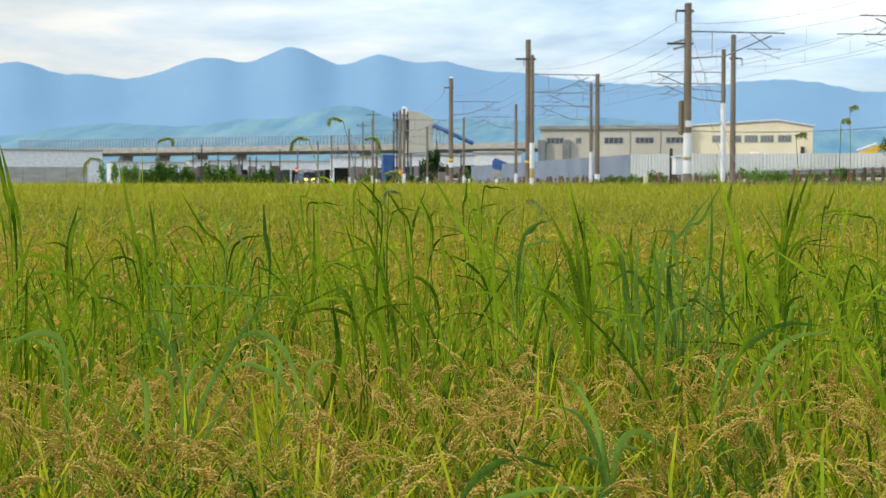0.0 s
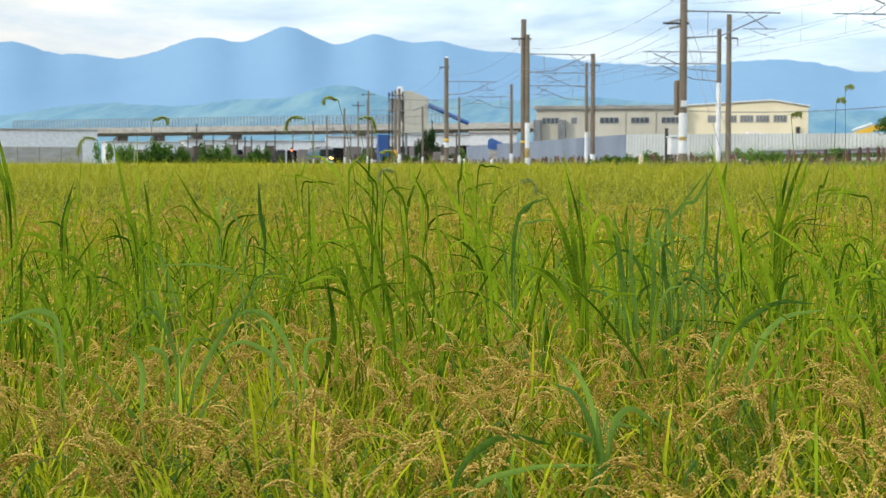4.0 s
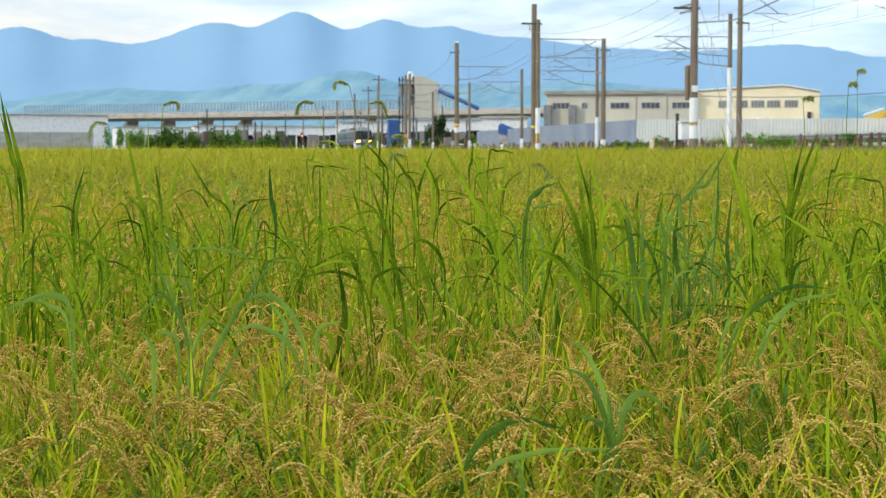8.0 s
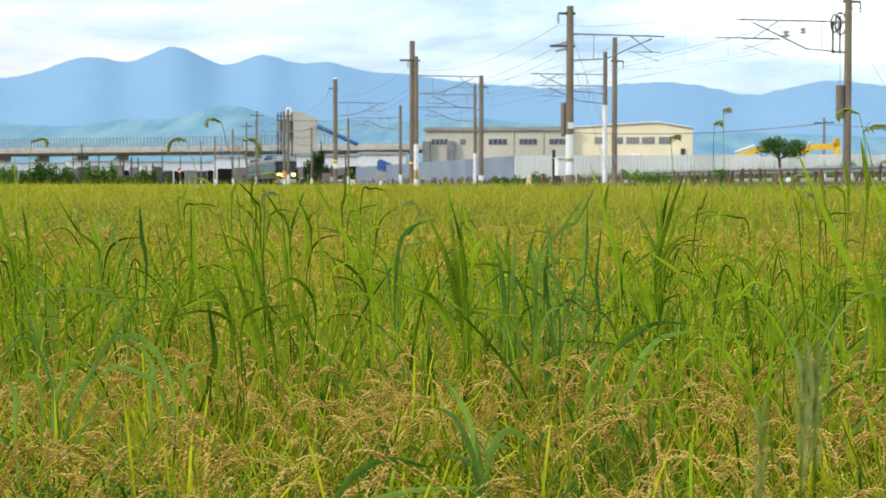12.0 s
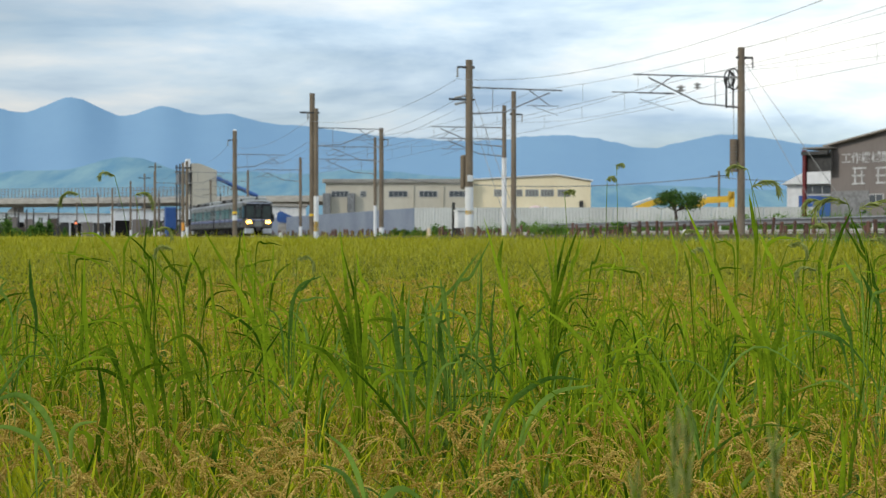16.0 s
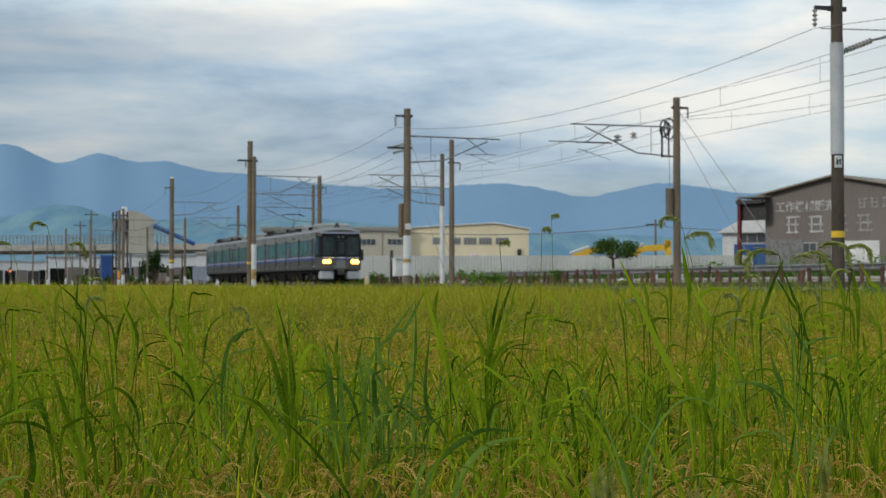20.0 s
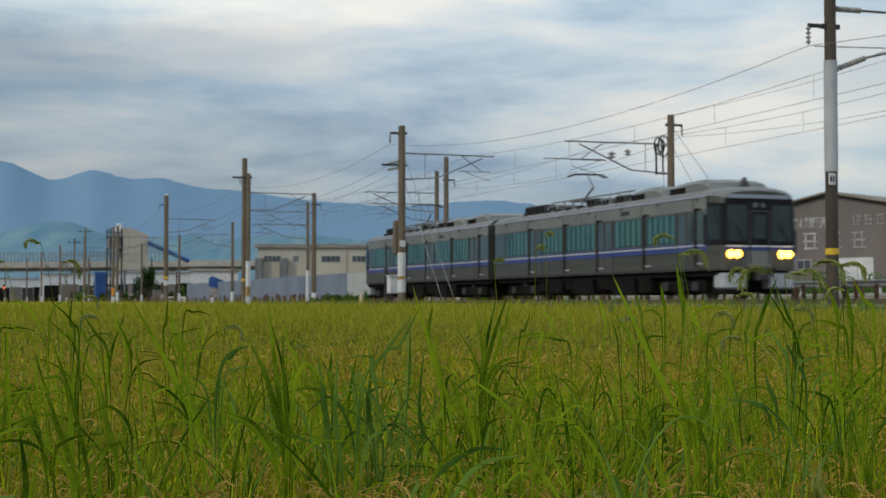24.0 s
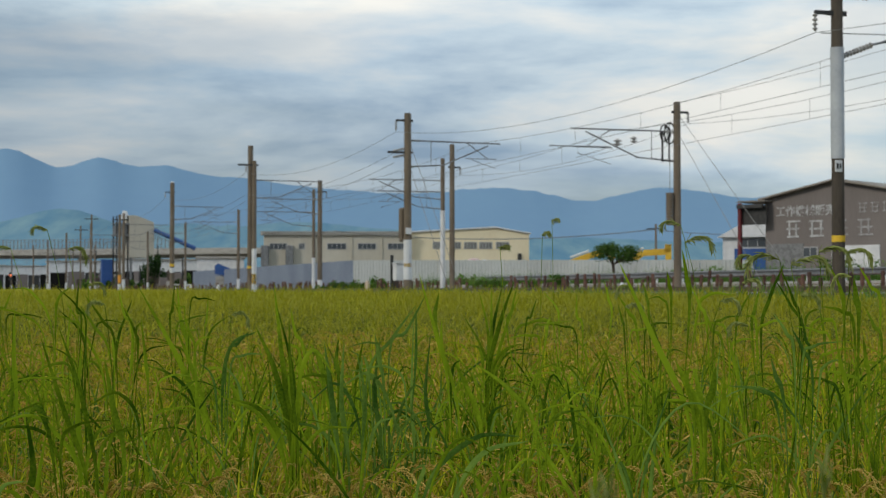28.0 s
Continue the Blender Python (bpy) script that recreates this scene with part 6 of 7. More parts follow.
def blade_rows(root, heading, tilt, length, wide, droop, n=9):
    """A folded grass blade: it leaves its sheath at the tilt off upright and sags more and more towards the tip."""
    out = Vector((math.cos(heading), math.sin(heading), 0))
    side = Vector((-out.y, out.x, 0))
    rows, p, a = [], Vector(root), tilt
    for i in range(n + 1):
        t = i / n
        w = wide * (0.45 + 0.55 * min(1, t / 0.25)) * (1 - max(0, t - 0.35) / 0.65) ** 0.75 + 0.0006
        up = out * -math.cos(a) + Vector((0, 0, math.sin(a)))
        rows.append([p - side * w / 2 + up * w * 0.22, p.copy(), p + side * w / 2 + up * w * 0.22])
        a = min(2.9, a + droop * (0.25 + 1.5 * t) / n)
        p = p + (out * math.sin(a) + Vector((0, 0, math.cos(a)))) * (length / n)
    return rows


def tuft(ob, count, height, mat, spread=0.07):
    """Leafy culms of one plant: blades set one above another, turned about."""
    r = WEED_RNG
    for c in range(count):
        h0, ang, tl = max(0.4, height - 0.45) * r.uniform(0.8, 1.05), r.uniform(0, 6.28), r.uniform(0.05, 0.42)
        root = Vector((r.gauss(0, spread), r.gauss(0, spread), 0))
        top = root + Vector((math.cos(ang) * math.sin(tl), math.sin(ang) * math.sin(tl), math.cos(tl))) * h0
        part("culm", Geo().tube([root, top], 0.0042, 5), mat, ob)
        turn = r.uniform(0, 6.28)
        for k in range(r.randint(4, 5)):
            at = root.lerp(top, 1.0 - 0.13 * k)
            sag = r.uniform(0.15, 0.8) if r.random() < 0.42 else r.uniform(1.3, 2.7)
            part("blade", Geo().loft(blade_rows(at, turn + k * 2.5 + r.gauss(0, 0.5), r.uniform(0.15, 0.75), r.uniform(0.34, 0.60), r.uniform(0.016, 0.028), sag), caps=False, closed=False), mat, ob, smooth=True)


def bowed(points, n=15):
    """A smooth line through the given points."""
    p = [points[0] * 2 - points[1]] + list(points) + [points[-1] * 2 - points[-2]]
    line = []
    for i in range(n + 1):
        f = i / n * (len(points) - 1)
        k = min(int(f), len(points) - 2)
        t = f - k
        a, b, c, d = p[k:k + 4]
        line.append(0.5 * (2 * b + (c - a) * t + (2 * a - 5 * b + 4 * c - d) * t * t + (3 * b - a - 3 * c + d) * t ** 3))
    return line


def leaf_blade(points, wide, r):
    """A long folded blade along a bowed line, narrow in its sheath, widest in its middle and drawn out to a point."""
    line = bowed(points)
    n = len(line) - 1
    twist, turn = r.uniform(-0.45, 0.45), r.uniform(-0.7, 0.7)
    rows = []
    for i, p in enumerate(line):
        t = i / n
        d = (line[min(i + 1, n)] - line[max(i - 1, 0)]).normalized()
        flat = d.cross(Vector((0, 1, 0)))
        flat = flat.normalized() if flat.length > 0.05 else Vector((1, 0, 0))
        a = twist + turn * t
        side = flat * math.cos(a) + d.cross(flat) * math.sin(a)
        w = wide * 1.08 * (0.17 + 0.83 * min(1, max(0, t - 0.22) / 0.34)) * (1 - max(0, t - 0.55) / 0.45) ** 0.62 + 0.0006
        fold = side.cross(d) * w * 0.2
        rows.append([p - side * w / 2 + fold, p, p + side * w / 2 + fold])
    return Geo().loft(rows, caps=False, closed=False)


def grass(az, dist, *blades, blue=False, culms=1, sheaths=True):
    """A tall grass weed; each blade: where it leaves the rice, its middle and its tip (metres to the right and up), and its width."""
    r = WEED_RNG
    m = bearing(az, dist)
    mat = M_WEED_BLUE if blue else M_WEED
    ob = thing("barnyard_grass", bearing(az, dist, float(soil(m.translation.x, m.translation.y))), "tall green barnyard grass standing above the rice", "weed", "tall weeds in the rice")
    for x0, z0, x1, z1, x2, z2, wide in blades:
        y = r.uniform(-0.12, 0.12)
        pts = [Vector((x0 * 0.45, 0, z0 * 0.42)), Vector((x0, y * 0.3, z0)), Vector((x1, y * 0.6, z1)), Vector((x2, y, z2))]
        part("blade", leaf_blade(pts, wide, r), mat, ob, smooth=True)
        if sheaths and z2 > z1:
            part("culm", Geo().tube([Vector((0, 0, -0.02)), pts[0], pts[0].lerp(pts[1], 0.6)], 0.0042, 5), mat, ob)
        if sheaths and r.random() < 0.75:            # a shorter leaf from the same sheath
            k = r.choice((-1, 1)) * r.uniform(0.03, 0.11)
            side = [Vector((x0 * 0.45, 0, z0 * 0.42)), Vector((x0 + k * 0.3, -y * 0.4, z0 * 0.97)), Vector((x0 * 0.5 + x1 * 0.5 + k, -y * 0.8, z0 * 0.45 + z1 * 0.55)), Vector((x1 + k * 2.4, -y, (z1 * 0.8 + z0 * 0.2) - 0.05 * r.random()))]
            part("blade", leaf_blade(side, wide * 0.75, r), mat, ob, smooth=True)
    if culms:
        tuft(ob, culms, min(1.15, max(b[5] for b in blades)) * r.uniform(0.8, 0.95), mat)
    return ob


def clump(az, dist, count, low, high, rng):
    """A smaller plant of the same kind: a few blades that rise and spread, some bent over."""
    blades = []
    for k in range(count):
        x, h = rng.gauss(0, 0.05), rng.uniform(low, high)
        out = rng.gauss(0, 0.13)
        if rng.random() < 0.35:
            blades.append((x, h * 0.72, x + out, h * 0.95, x + out * 2.4, h * rng.uniform(0.8, 0.95), rng.uniform(0.007, 0.011)))
        else:
            blades.append((x, h * 0.62, x + out * 0.4, h * 0.82, x + out, h, rng.uniform(0.008, 0.016)))
    grass(az, dist, *blades, blue=rng.random() < 0.12, culms=0, sheaths=False)


def seed_head(az, dist, te, droop, ta=None, length=0.16, feathers=7):
    """A flowering stem: a thin culm and a nodding head of grain clusters."""
    m = bearing(az, dist)
    z0 = float(soil(m.translation.x, m.translation.y))
    ob = thing("flowering_weed", bearing(az, dist, z0), "flowering grass weed with a nodding seed head", "weed", "tall weeds in the rice")
    top = Vector((((ta if ta is not None else az) - az) * radians(1) * dist, 0, EYE_Z - z0 + math.tan(radians(te)) * dist))
    sway = WEED_RNG.uniform(-0.10, 0.10)
    stem = [Vector((0, 0, 0.1)).lerp(top, t) + Vector((sway * 4 * t * (1 - t), 0, 0.10 * 4 * t * (1 - t))) for t in np.linspace(0, 1, 8)]
    part("culm", Geo().tube(stem, 0.0017, 5), M_WEED, ob)
    sgn = 1 if droop >= 0 else -1
    line = [top + Vector((sgn * length * math.sin(a) * 0.9, 0, length * 0.35 * math.sin(a * 1.5) - length * abs(droop) * t * t)) for t in np.linspace(0, 1, 23) for a in (t * 1.5,)]
    head = part("seed_head", Geo().tube(line, 0.0022, 4), M_SEED, ob, "greenish brown nodding seed head")
    for i in range(22):
        p, along = line[i], (line[i + 1] - line[i]).normalized()
        g = Geo()
        small = length < 0.06
        for _ in range(4):
            d = (along * (0.2 if small else 1) + Vector((WEED_RNG.gauss(0, 0.34), WEED_RNG.gauss(0, 0.34), WEED_RNG.uniform(-0.55, 0.25 if not small else 0.9)))).normalized() * length * WEED_RNG.uniform(0.16, 0.36) * (1.3 if small else 1)
            pts, radii = [p], [0.0008]
            for k in range(1, 7):
                pts.append(p + d * (k / 6) + Vector((0, 0, -0.010)) * (k / 6) ** 2)
                radii.append(0.0014 if k % 2 else 0.0027 * (1.1 - k / 9))
            g.tube(pts, radii, 4)
        part("spikelet_branch", g, M_SEED, head)


def spike_weed(az, dist, te, length=0.11):
    """A slender flowering stem with an upright spike of small branches."""
    r = WEED_RNG
    m = bearing(az, dist)
    z0 = float(soil(m.translation.x, m.translation.y))
    top = Vector((r.uniform(-0.02, 0.02), 0, EYE_Z - z0 + math.tan(radians(te)) * dist))
    ob = thing("flowering_weed", bearing(az, dist, z0), "slender grass weed with an upright seed spike at the field's edge", "weed", "tall weeds in the rice")
    part("culm", Geo().tube([Vector((0, 0, -0.02)), Vector((top.x * 0.4, 0, top.z * 0.5)), top], 0.0016, 5), M_WEED, ob)
    head = part("seed_head", Geo().tube([top - Vector((0, 0, length)), top], 0.0012, 4), M_SEED, ob, "greenish brown upright seed spike")
    for k in range(11):
        p = top - Vector((0, 0, length * (1 - k / 11)))
        a = k * 2.4
        d = Vector((math.cos(a) * 0.22, math.sin(a) * 0.22, 1)).normalized() * length * 0.34
        part("spikelet_branch", Geo().tube([p, p + d * 0.5, p + d], [0.0008, 0.0022, 0.0008], 4), M_SEED, head)
    for k in (-1, 1):
        part("blade", leaf_blade([Vector((0, 0, top.z * 0.3)), Vector((k * 0.03, 0, top.z * 0.6)), Vector((k * 0.10, 0, top.z * 0.82)), Vector((k * 0.17, 0.05, top.z * 0.84))], 0.007, r), M_WEED, ob, smooth=True)


def weed_crowd(name, r0, r1, count, seed, low, high, wide, nod=(0.1, 1.2)):
    """The uncounted rest of the weeds, a few blades each, joined."""
    rng = np.random.default_rng(seed)
    r, a = np.sqrt(rng.uniform(r0 ** 2, r1 ** 2, count)), np.radians(rng.uniform(-29, 19, count))
    x, y = np.sin(a) * r, np.cos(a) * r
    keep = np.array([noise.noise(Vector((px * 0.7, py * 0.45, seed))) > -0.02 for px, py in zip(x, y)]) & (across(x, y) < FIELD_D - 0.5)
    x, y = x[keep], y[keep]
    k = 5
    base, quads = [], []
    for _ in range(10):
        root = np.stack([rng.normal(0, 0.05, k), rng.normal(0, 0.05, k), rng.uniform(0.4, 0.66, k)], 1)
        base.append(strips(root, lean(rng, k, 0.12, 1.0), rng.uniform(low, high, k), wide, rng.uniform(*nod, k), 6).reshape(-1, 3))
        quads.append(strip_quads(k, 6))
    v, q = scatter(rng, base, quads, x, y, soil(x, y))
    for mat, sel, nm in ((M_WEED, 0, name), (M_WEED_BLUE if r1 < 12 else M_WEED, 1, name + "_tips")):
        blades = len(q) // 6
        pick = (np.arange(blades) % 5 == 0) == bool(sel)
        qq = q.reshape(blades, 6, 4)[pick].reshape(-1, 4)
        tagged(new(nm, arrays_mesh(nm, v, qq, mat)), "green grass weeds scattered through the rice", "weeds", kind="stuff")


def build_verge():
    """Rough grass on the bank between the field and the poles, and under the far fence."""
    rng = np.random.default_rng(41)
    n = 7000
    s = 14 + 190 * rng.uniform(0, 1, n) ** 1.4
    for name, d0, d1, z, low, high in (("verge_grass", 16.3, 19.6, 0.95, 0.25, 0.60), ("far_verge_grass", 30.2, 36.5, 1.1, 0.4, 1.0), ("roadside_grass", 39.6, 43.0, 1.75, 0.7, 1.5)):
        dd = rng.uniform(d0, d1, n)
        x, y = UX * s + NX * dd, UY * s + NY * dd
        base, quads = [], []
        for _ in range(8):
            root = np.stack([rng.normal(0, 0.12, 6), rng.normal(0, 0.12, 6), rng.uniform(0, 0.1, 6)], 1)
            base.append(strips(root, lean(rng, 6, 0.1, 0.7), rng.uniform(low, high, 6), 0.035, rng.uniform(0, 1.0, 6), 2).reshape(-1, 3))
            quads.append(strip_quads(6, 2))
        keep = np.array([noise.noise(Vector((px * 0.25, py * 0.25, z))) > (-0.3 if z < 1 or z > 1.5 else 0.0) for px, py in zip(x, y)])
        zz = np.full(keep.sum(), z) + (0.12 * (dd[keep] - 17) if z < 1 else 0)
        v, q = scatter(rng, base, quads, x[keep], y[keep], zz)
        tagged(new(name, arrays_mesh(name, v, q, M_SHRUB)), "rough green grass on the railway bank", "grass", kind="stuff")

def build_weeds():
    grass(-8.84, 7.01, (0.02, 0.81, -0.11, 1.16, -0.31, 1.53, 0.030), (0.02, 0.86, -0.06, 1.15, -0.14, 1.36, 0.018), (-0.04, 0.94, -0.14, 1.11, -0.33, 1.18, 0.014))
    grass(-9.04, 5.61, (-0.00, 0.85, -0.01, 1.10, -0.02, 1.32, 0.013))
    grass(-13.21, 5.52, (0.01, 0.82, -0.07, 1.09, -0.15, 1.35, 0.017), (-0.01, 0.87, -0.02, 1.09, -0.01, 1.32, 0.020), (0.01, 0.87, -0.00, 1.15, 0.01, 1.47, 0.011), (0.05, 0.78, -0.01, 1.13, -0.09, 1.38, 0.016), (0.14, 0.86, 0.10, 1.09, 0.07, 1.26, 0.022), (0.19, 0.97, 0.12, 1.14, 0.01, 1.10, 0.013), (-0.11, 0.95, -0.16, 1.09, -0.20, 1.02, 0.024), (-0.19, 0.70, -0.17, 0.87, -0.20, 1.07, 0.028), (-0.03, 1.15, -0.11, 1.24, -0.27, 1.13, 0.010), (0.01, 0.80, -0.15, 1.05, -0.31, 1.03, 0.014), (-0.08, 0.90, -0.19, 1.03, -0.40, 0.99, 0.012))
    grass(-15.74, 7.22, (-0.02, 0.79, -0.00, 1.06, 0.00, 1.40, 0.018), (0.09, 0.92, -0.00, 1.11, -0.13, 1.44, 0.015), (-0.07, 1.03, -0.10, 1.22, -0.12, 1.32, 0.013))
    grass(-16.96, 4.62, (0.03, 0.83, -0.07, 1.02, -0.23, 0.97, 0.018), (0.01, 0.81, -0.11, 0.94, -0.21, 0.91, 0.014), (-0.04, 0.83, -0.03, 0.93, -0.09, 1.01, 0.016), blue=True)
    grass(-5.57, 6.01, (-0.00, 0.81, -0.04, 1.17, -0.08, 1.53, 0.022), (0.02, 0.81, -0.01, 1.17, -0.02, 1.41, 0.018), (-0.01, 0.86, -0.07, 1.17, -0.15, 1.36, 0.024), (0.01, 0.95, -0.01, 1.21, -0.07, 1.45, 0.014), (0.01, 1.06, 0.07, 1.27, 0.17, 1.15, 0.018), (-0.01, 0.81, 0.02, 1.06, 0.02, 1.28, 0.020))
    grass(-7.86, 6.21, (-0.04, 1.00, -0.01, 1.27, 0.10, 1.34, 0.015), (0.04, 0.93, 0.03, 1.11, -0.03, 1.20, 0.012), blue=True)
    grass(-3.61, 6.2, (-0.03, 0.79, -0.06, 1.07, -0.09, 1.29, 0.024), (0.01, 0.79, -0.02, 1.05, -0.01, 1.30, 0.020), (0.06, 0.80, 0.07, 1.07, 0.04, 1.26, 0.018), (0.06, 0.89, -0.03, 1.12, -0.15, 1.05, 0.014), (-0.10, 0.89, -0.19, 1.09, -0.32, 0.98, 0.014), blue=True)
    grass(-1.81, 6.4, (-0.04, 0.78, -0.08, 1.06, -0.06, 1.32, 0.020), (0.08, 0.78, 0.07, 1.04, 0.08, 1.39, 0.013), (0.14, 0.87, 0.13, 1.08, 0.15, 1.32, 0.017), (-0.02, 0.82, 0.07, 1.09, 0.14, 1.06, 0.014), (0.02, 0.87, -0.09, 1.15, -0.23, 1.10, 0.014), (-0.07, 0.78, -0.00, 0.99, 0.12, 0.92, 0.016), (-0.12, 1.10, -0.01, 1.30, 0.09, 1.44, 0.015), blue=True)
    grass(0.74, 6.6, (-0.02, 0.98, -0.11, 1.29, -0.19, 1.58, 0.020), (0.08, 0.86, 0.02, 1.07, -0.05, 1.21, 0.027), (-0.06, 1.05, -0.09, 1.26, -0.09, 1.38, 0.016))
    grass(1.75, 8.2, (-0.01, 1.01, 0.05, 1.31, 0.13, 1.55, 0.024), (-0.02, 1.01, 0.02, 1.31, 0.07, 1.53, 0.020), (-0.01, 1.01, -0.01, 1.28, -0.06, 1.51, 0.015), (0.02, 1.01, 0.08, 1.28, 0.16, 1.48, 0.017), (0.01, 0.98, -0.04, 1.19, -0.14, 1.37, 0.014), (0.01, 1.01, 0.01, 1.28, 0.01, 1.54, 0.016))
    grass(3.51, 4.99, (-0.00, 1.01, -0.09, 1.17, -0.21, 1.26, 0.016))
    grass(-0.15, 5.0, (-0.05, 0.82, 0.11, 1.01, 0.27, 1.02, 0.020), (0.05, 0.78, 0.14, 0.96, 0.30, 1.00, 0.020), blue=True)
    grass(-5.13, 3.91, (-0.01, 0.69, -0.06, 0.87, -0.14, 0.92, 0.020), (-0.01, 0.72, -0.06, 0.91, -0.13, 0.98, 0.015), (0.01, 0.71, 0.06, 0.83, 0.15, 0.78, 0.024), (0.01, 0.60, -0.01, 0.72, -0.02, 0.85, 0.026), blue=True)
    grass(-10.94, 3.61, (0.00, 0.68, 0.11, 0.81, 0.25, 0.79, 0.020), blue=True)
    grass(-21.78, 4.23, (-0.04, 0.80, -0.04, 0.92, -0.08, 0.99, 0.018), (0.03, 0.89, 0.00, 0.97, -0.03, 0.97, 0.014), blue=True)
    grass(-25.67, 5.03, (0.15, 1.06, 0.04, 1.19, -0.09, 1.18, 0.014), (-0.15, 1.05, -0.09, 1.19, -0.04, 1.32, 0.016))
    grass(-25.06, 4.73, (-0.00, 0.93, -0.06, 1.04, -0.20, 1.00, 0.018), blue=True)
    grass(-18.41, 5.22, (0.00, 1.02, -0.09, 1.13, -0.31, 1.14, 0.010), blue=True)
    grass(-26.56, 6.53, (0.00, 1.25, -0.04, 1.46, -0.08, 1.71, 0.022), (0.02, 1.20, -0.02, 1.46, -0.06, 1.64, 0.018), (-0.02, 1.32, -0.05, 1.50, -0.08, 1.61, 0.018))
    grass(-24.65, 7.23, (-0.01, 1.04, 0.00, 1.22, 0.05, 1.40, 0.020), (0.04, 1.12, 0.06, 1.27, 0.08, 1.49, 0.016), (-0.04, 1.07, -0.04, 1.22, -0.05, 1.33, 0.018), (0.00, 1.07, 0.02, 1.27, 0.06, 1.33, 0.020))
    grass(-21.84, 7.53, (-0.01, 0.99, -0.07, 1.27, -0.13, 1.58, 0.022), (-0.01, 1.05, -0.02, 1.37, -0.02, 1.66, 0.015), (0.04, 1.10, 0.03, 1.26, 0.01, 1.40, 0.015), (-0.03, 1.05, -0.06, 1.18, -0.15, 1.28, 0.017))
    grass(-19.81, 7.52, (-0.20, 1.10, -0.16, 1.32, -0.11, 1.46, 0.015), (0.11, 1.10, 0.00, 1.26, -0.11, 1.45, 0.015), (0.09, 1.10, 0.07, 1.29, 0.04, 1.41, 0.017))
    grass(-18.19, 7.52, (-0.12, 1.13, -0.09, 1.30, -0.01, 1.28, 0.014), (0.11, 1.04, 0.09, 1.23, 0.08, 1.39, 0.024), (0.00, 1.10, -0.05, 1.24, -0.02, 1.29, 0.014), blue=True)
    grass(-12.33, 7.62, (0.02, 1.00, 0.04, 1.26, 0.11, 1.46, 0.017), (-0.02, 1.03, -0.10, 1.26, -0.21, 1.46, 0.014), (0.10, 1.09, 0.11, 1.29, 0.07, 1.43, 0.017), (-0.10, 1.09, -0.13, 1.29, -0.24, 1.41, 0.013))
    grass(-10.78, 8.51, (-0.46, 0.98, -0.45, 1.20, -0.43, 1.45, 0.014), (0.26, 0.98, 0.31, 1.26, 0.42, 1.36, 0.013), (0.20, 1.11, 0.17, 1.30, 0.10, 1.48, 0.014))
    grass(9.12, 6.0, (0.01, 0.96, -0.13, 1.31, -0.27, 1.62, 0.024), (0.06, 0.96, -0.01, 1.14, -0.05, 1.23, 0.026), (0.05, 1.00, 0.04, 1.12, 0.02, 1.20, 0.022), (-0.12, 1.05, -0.18, 1.16, -0.24, 1.22, 0.014))
    grass(10.02, 6.0, (-0.03, 0.97, 0.00, 1.12, 0.01, 1.21, 0.028), (0.03, 0.97, 0.04, 1.10, 0.04, 1.18, 0.020))
    grass(8.18, 7.0, (0.12, 1.38, 0.11, 1.56, 0.09, 1.69, 0.022), (0.04, 1.38, 0.03, 1.53, 0.02, 1.59, 0.016), (-0.06, 1.36, -0.07, 1.46, -0.09, 1.54, 0.015), (-0.11, 1.28, -0.15, 1.40, -0.20, 1.48, 0.016))
    grass(12.38, 7.4, (-0.12, 1.27, -0.11, 1.41, -0.08, 1.53, 0.018), (-0.08, 1.25, -0.04, 1.46, 0.03, 1.63, 0.018), (0.11, 1.27, 0.06, 1.43, -0.01, 1.55, 0.016), (0.10, 1.30, 0.07, 1.46, 0.02, 1.59, 0.016))
    grass(14.9, 6.8, (-0.02, 1.34, -0.03, 1.49, -0.08, 1.61, 0.018), (-0.10, 1.20, -0.11, 1.32, -0.13, 1.44, 0.018), (0.04, 1.34, 0.03, 1.46, 0.02, 1.56, 0.028), (0.13, 1.39, 0.09, 1.52, 0.04, 1.61, 0.016), (-0.05, 1.27, -0.09, 1.37, -0.15, 1.32, 0.015))
    grass(10.33, 6.8, (0.01, 1.22, -0.04, 1.33, -0.07, 1.41, 0.015), (-0.06, 1.31, -0.09, 1.43, -0.13, 1.52, 0.016), (0.06, 1.29, 0.08, 1.41, 0.13, 1.50, 0.014))
    grass(13.05, 6.2, (-0.05, 1.04, -0.08, 1.16, -0.10, 1.23, 0.022), (-0.01, 1.22, -0.04, 1.33, -0.09, 1.41, 0.016), (0.06, 1.13, 0.02, 1.27, -0.02, 1.35, 0.016), blue=True)
    grass(4.57, 7.8, (-0.29, 1.25, -0.27, 1.41, -0.24, 1.54, 0.017), (0.23, 1.31, 0.22, 1.46, 0.20, 1.55, 0.014), (0.09, 1.26, 0.06, 1.37, 0.06, 1.49, 0.014), (-0.03, 1.28, -0.04, 1.41, -0.11, 1.49, 0.013))
    grass(-15.57, 6.0, (0.00, 1.06, -0.01, 1.23, -0.01, 1.44, 0.020))
    grass(-14.24, 7.5, (-0.01, 1.27, -0.11, 1.49, -0.21, 1.51, 0.012), (-0.25, 1.34, -0.23, 1.42, -0.20, 1.50, 0.012), (0.00, 1.30, 0.01, 1.46, 0.07, 1.52, 0.014), (0.12, 1.30, 0.10, 1.41, 0.11, 1.56, 0.014), (0.14, 1.27, 0.10, 1.42, 0.00, 1.52, 0.012))
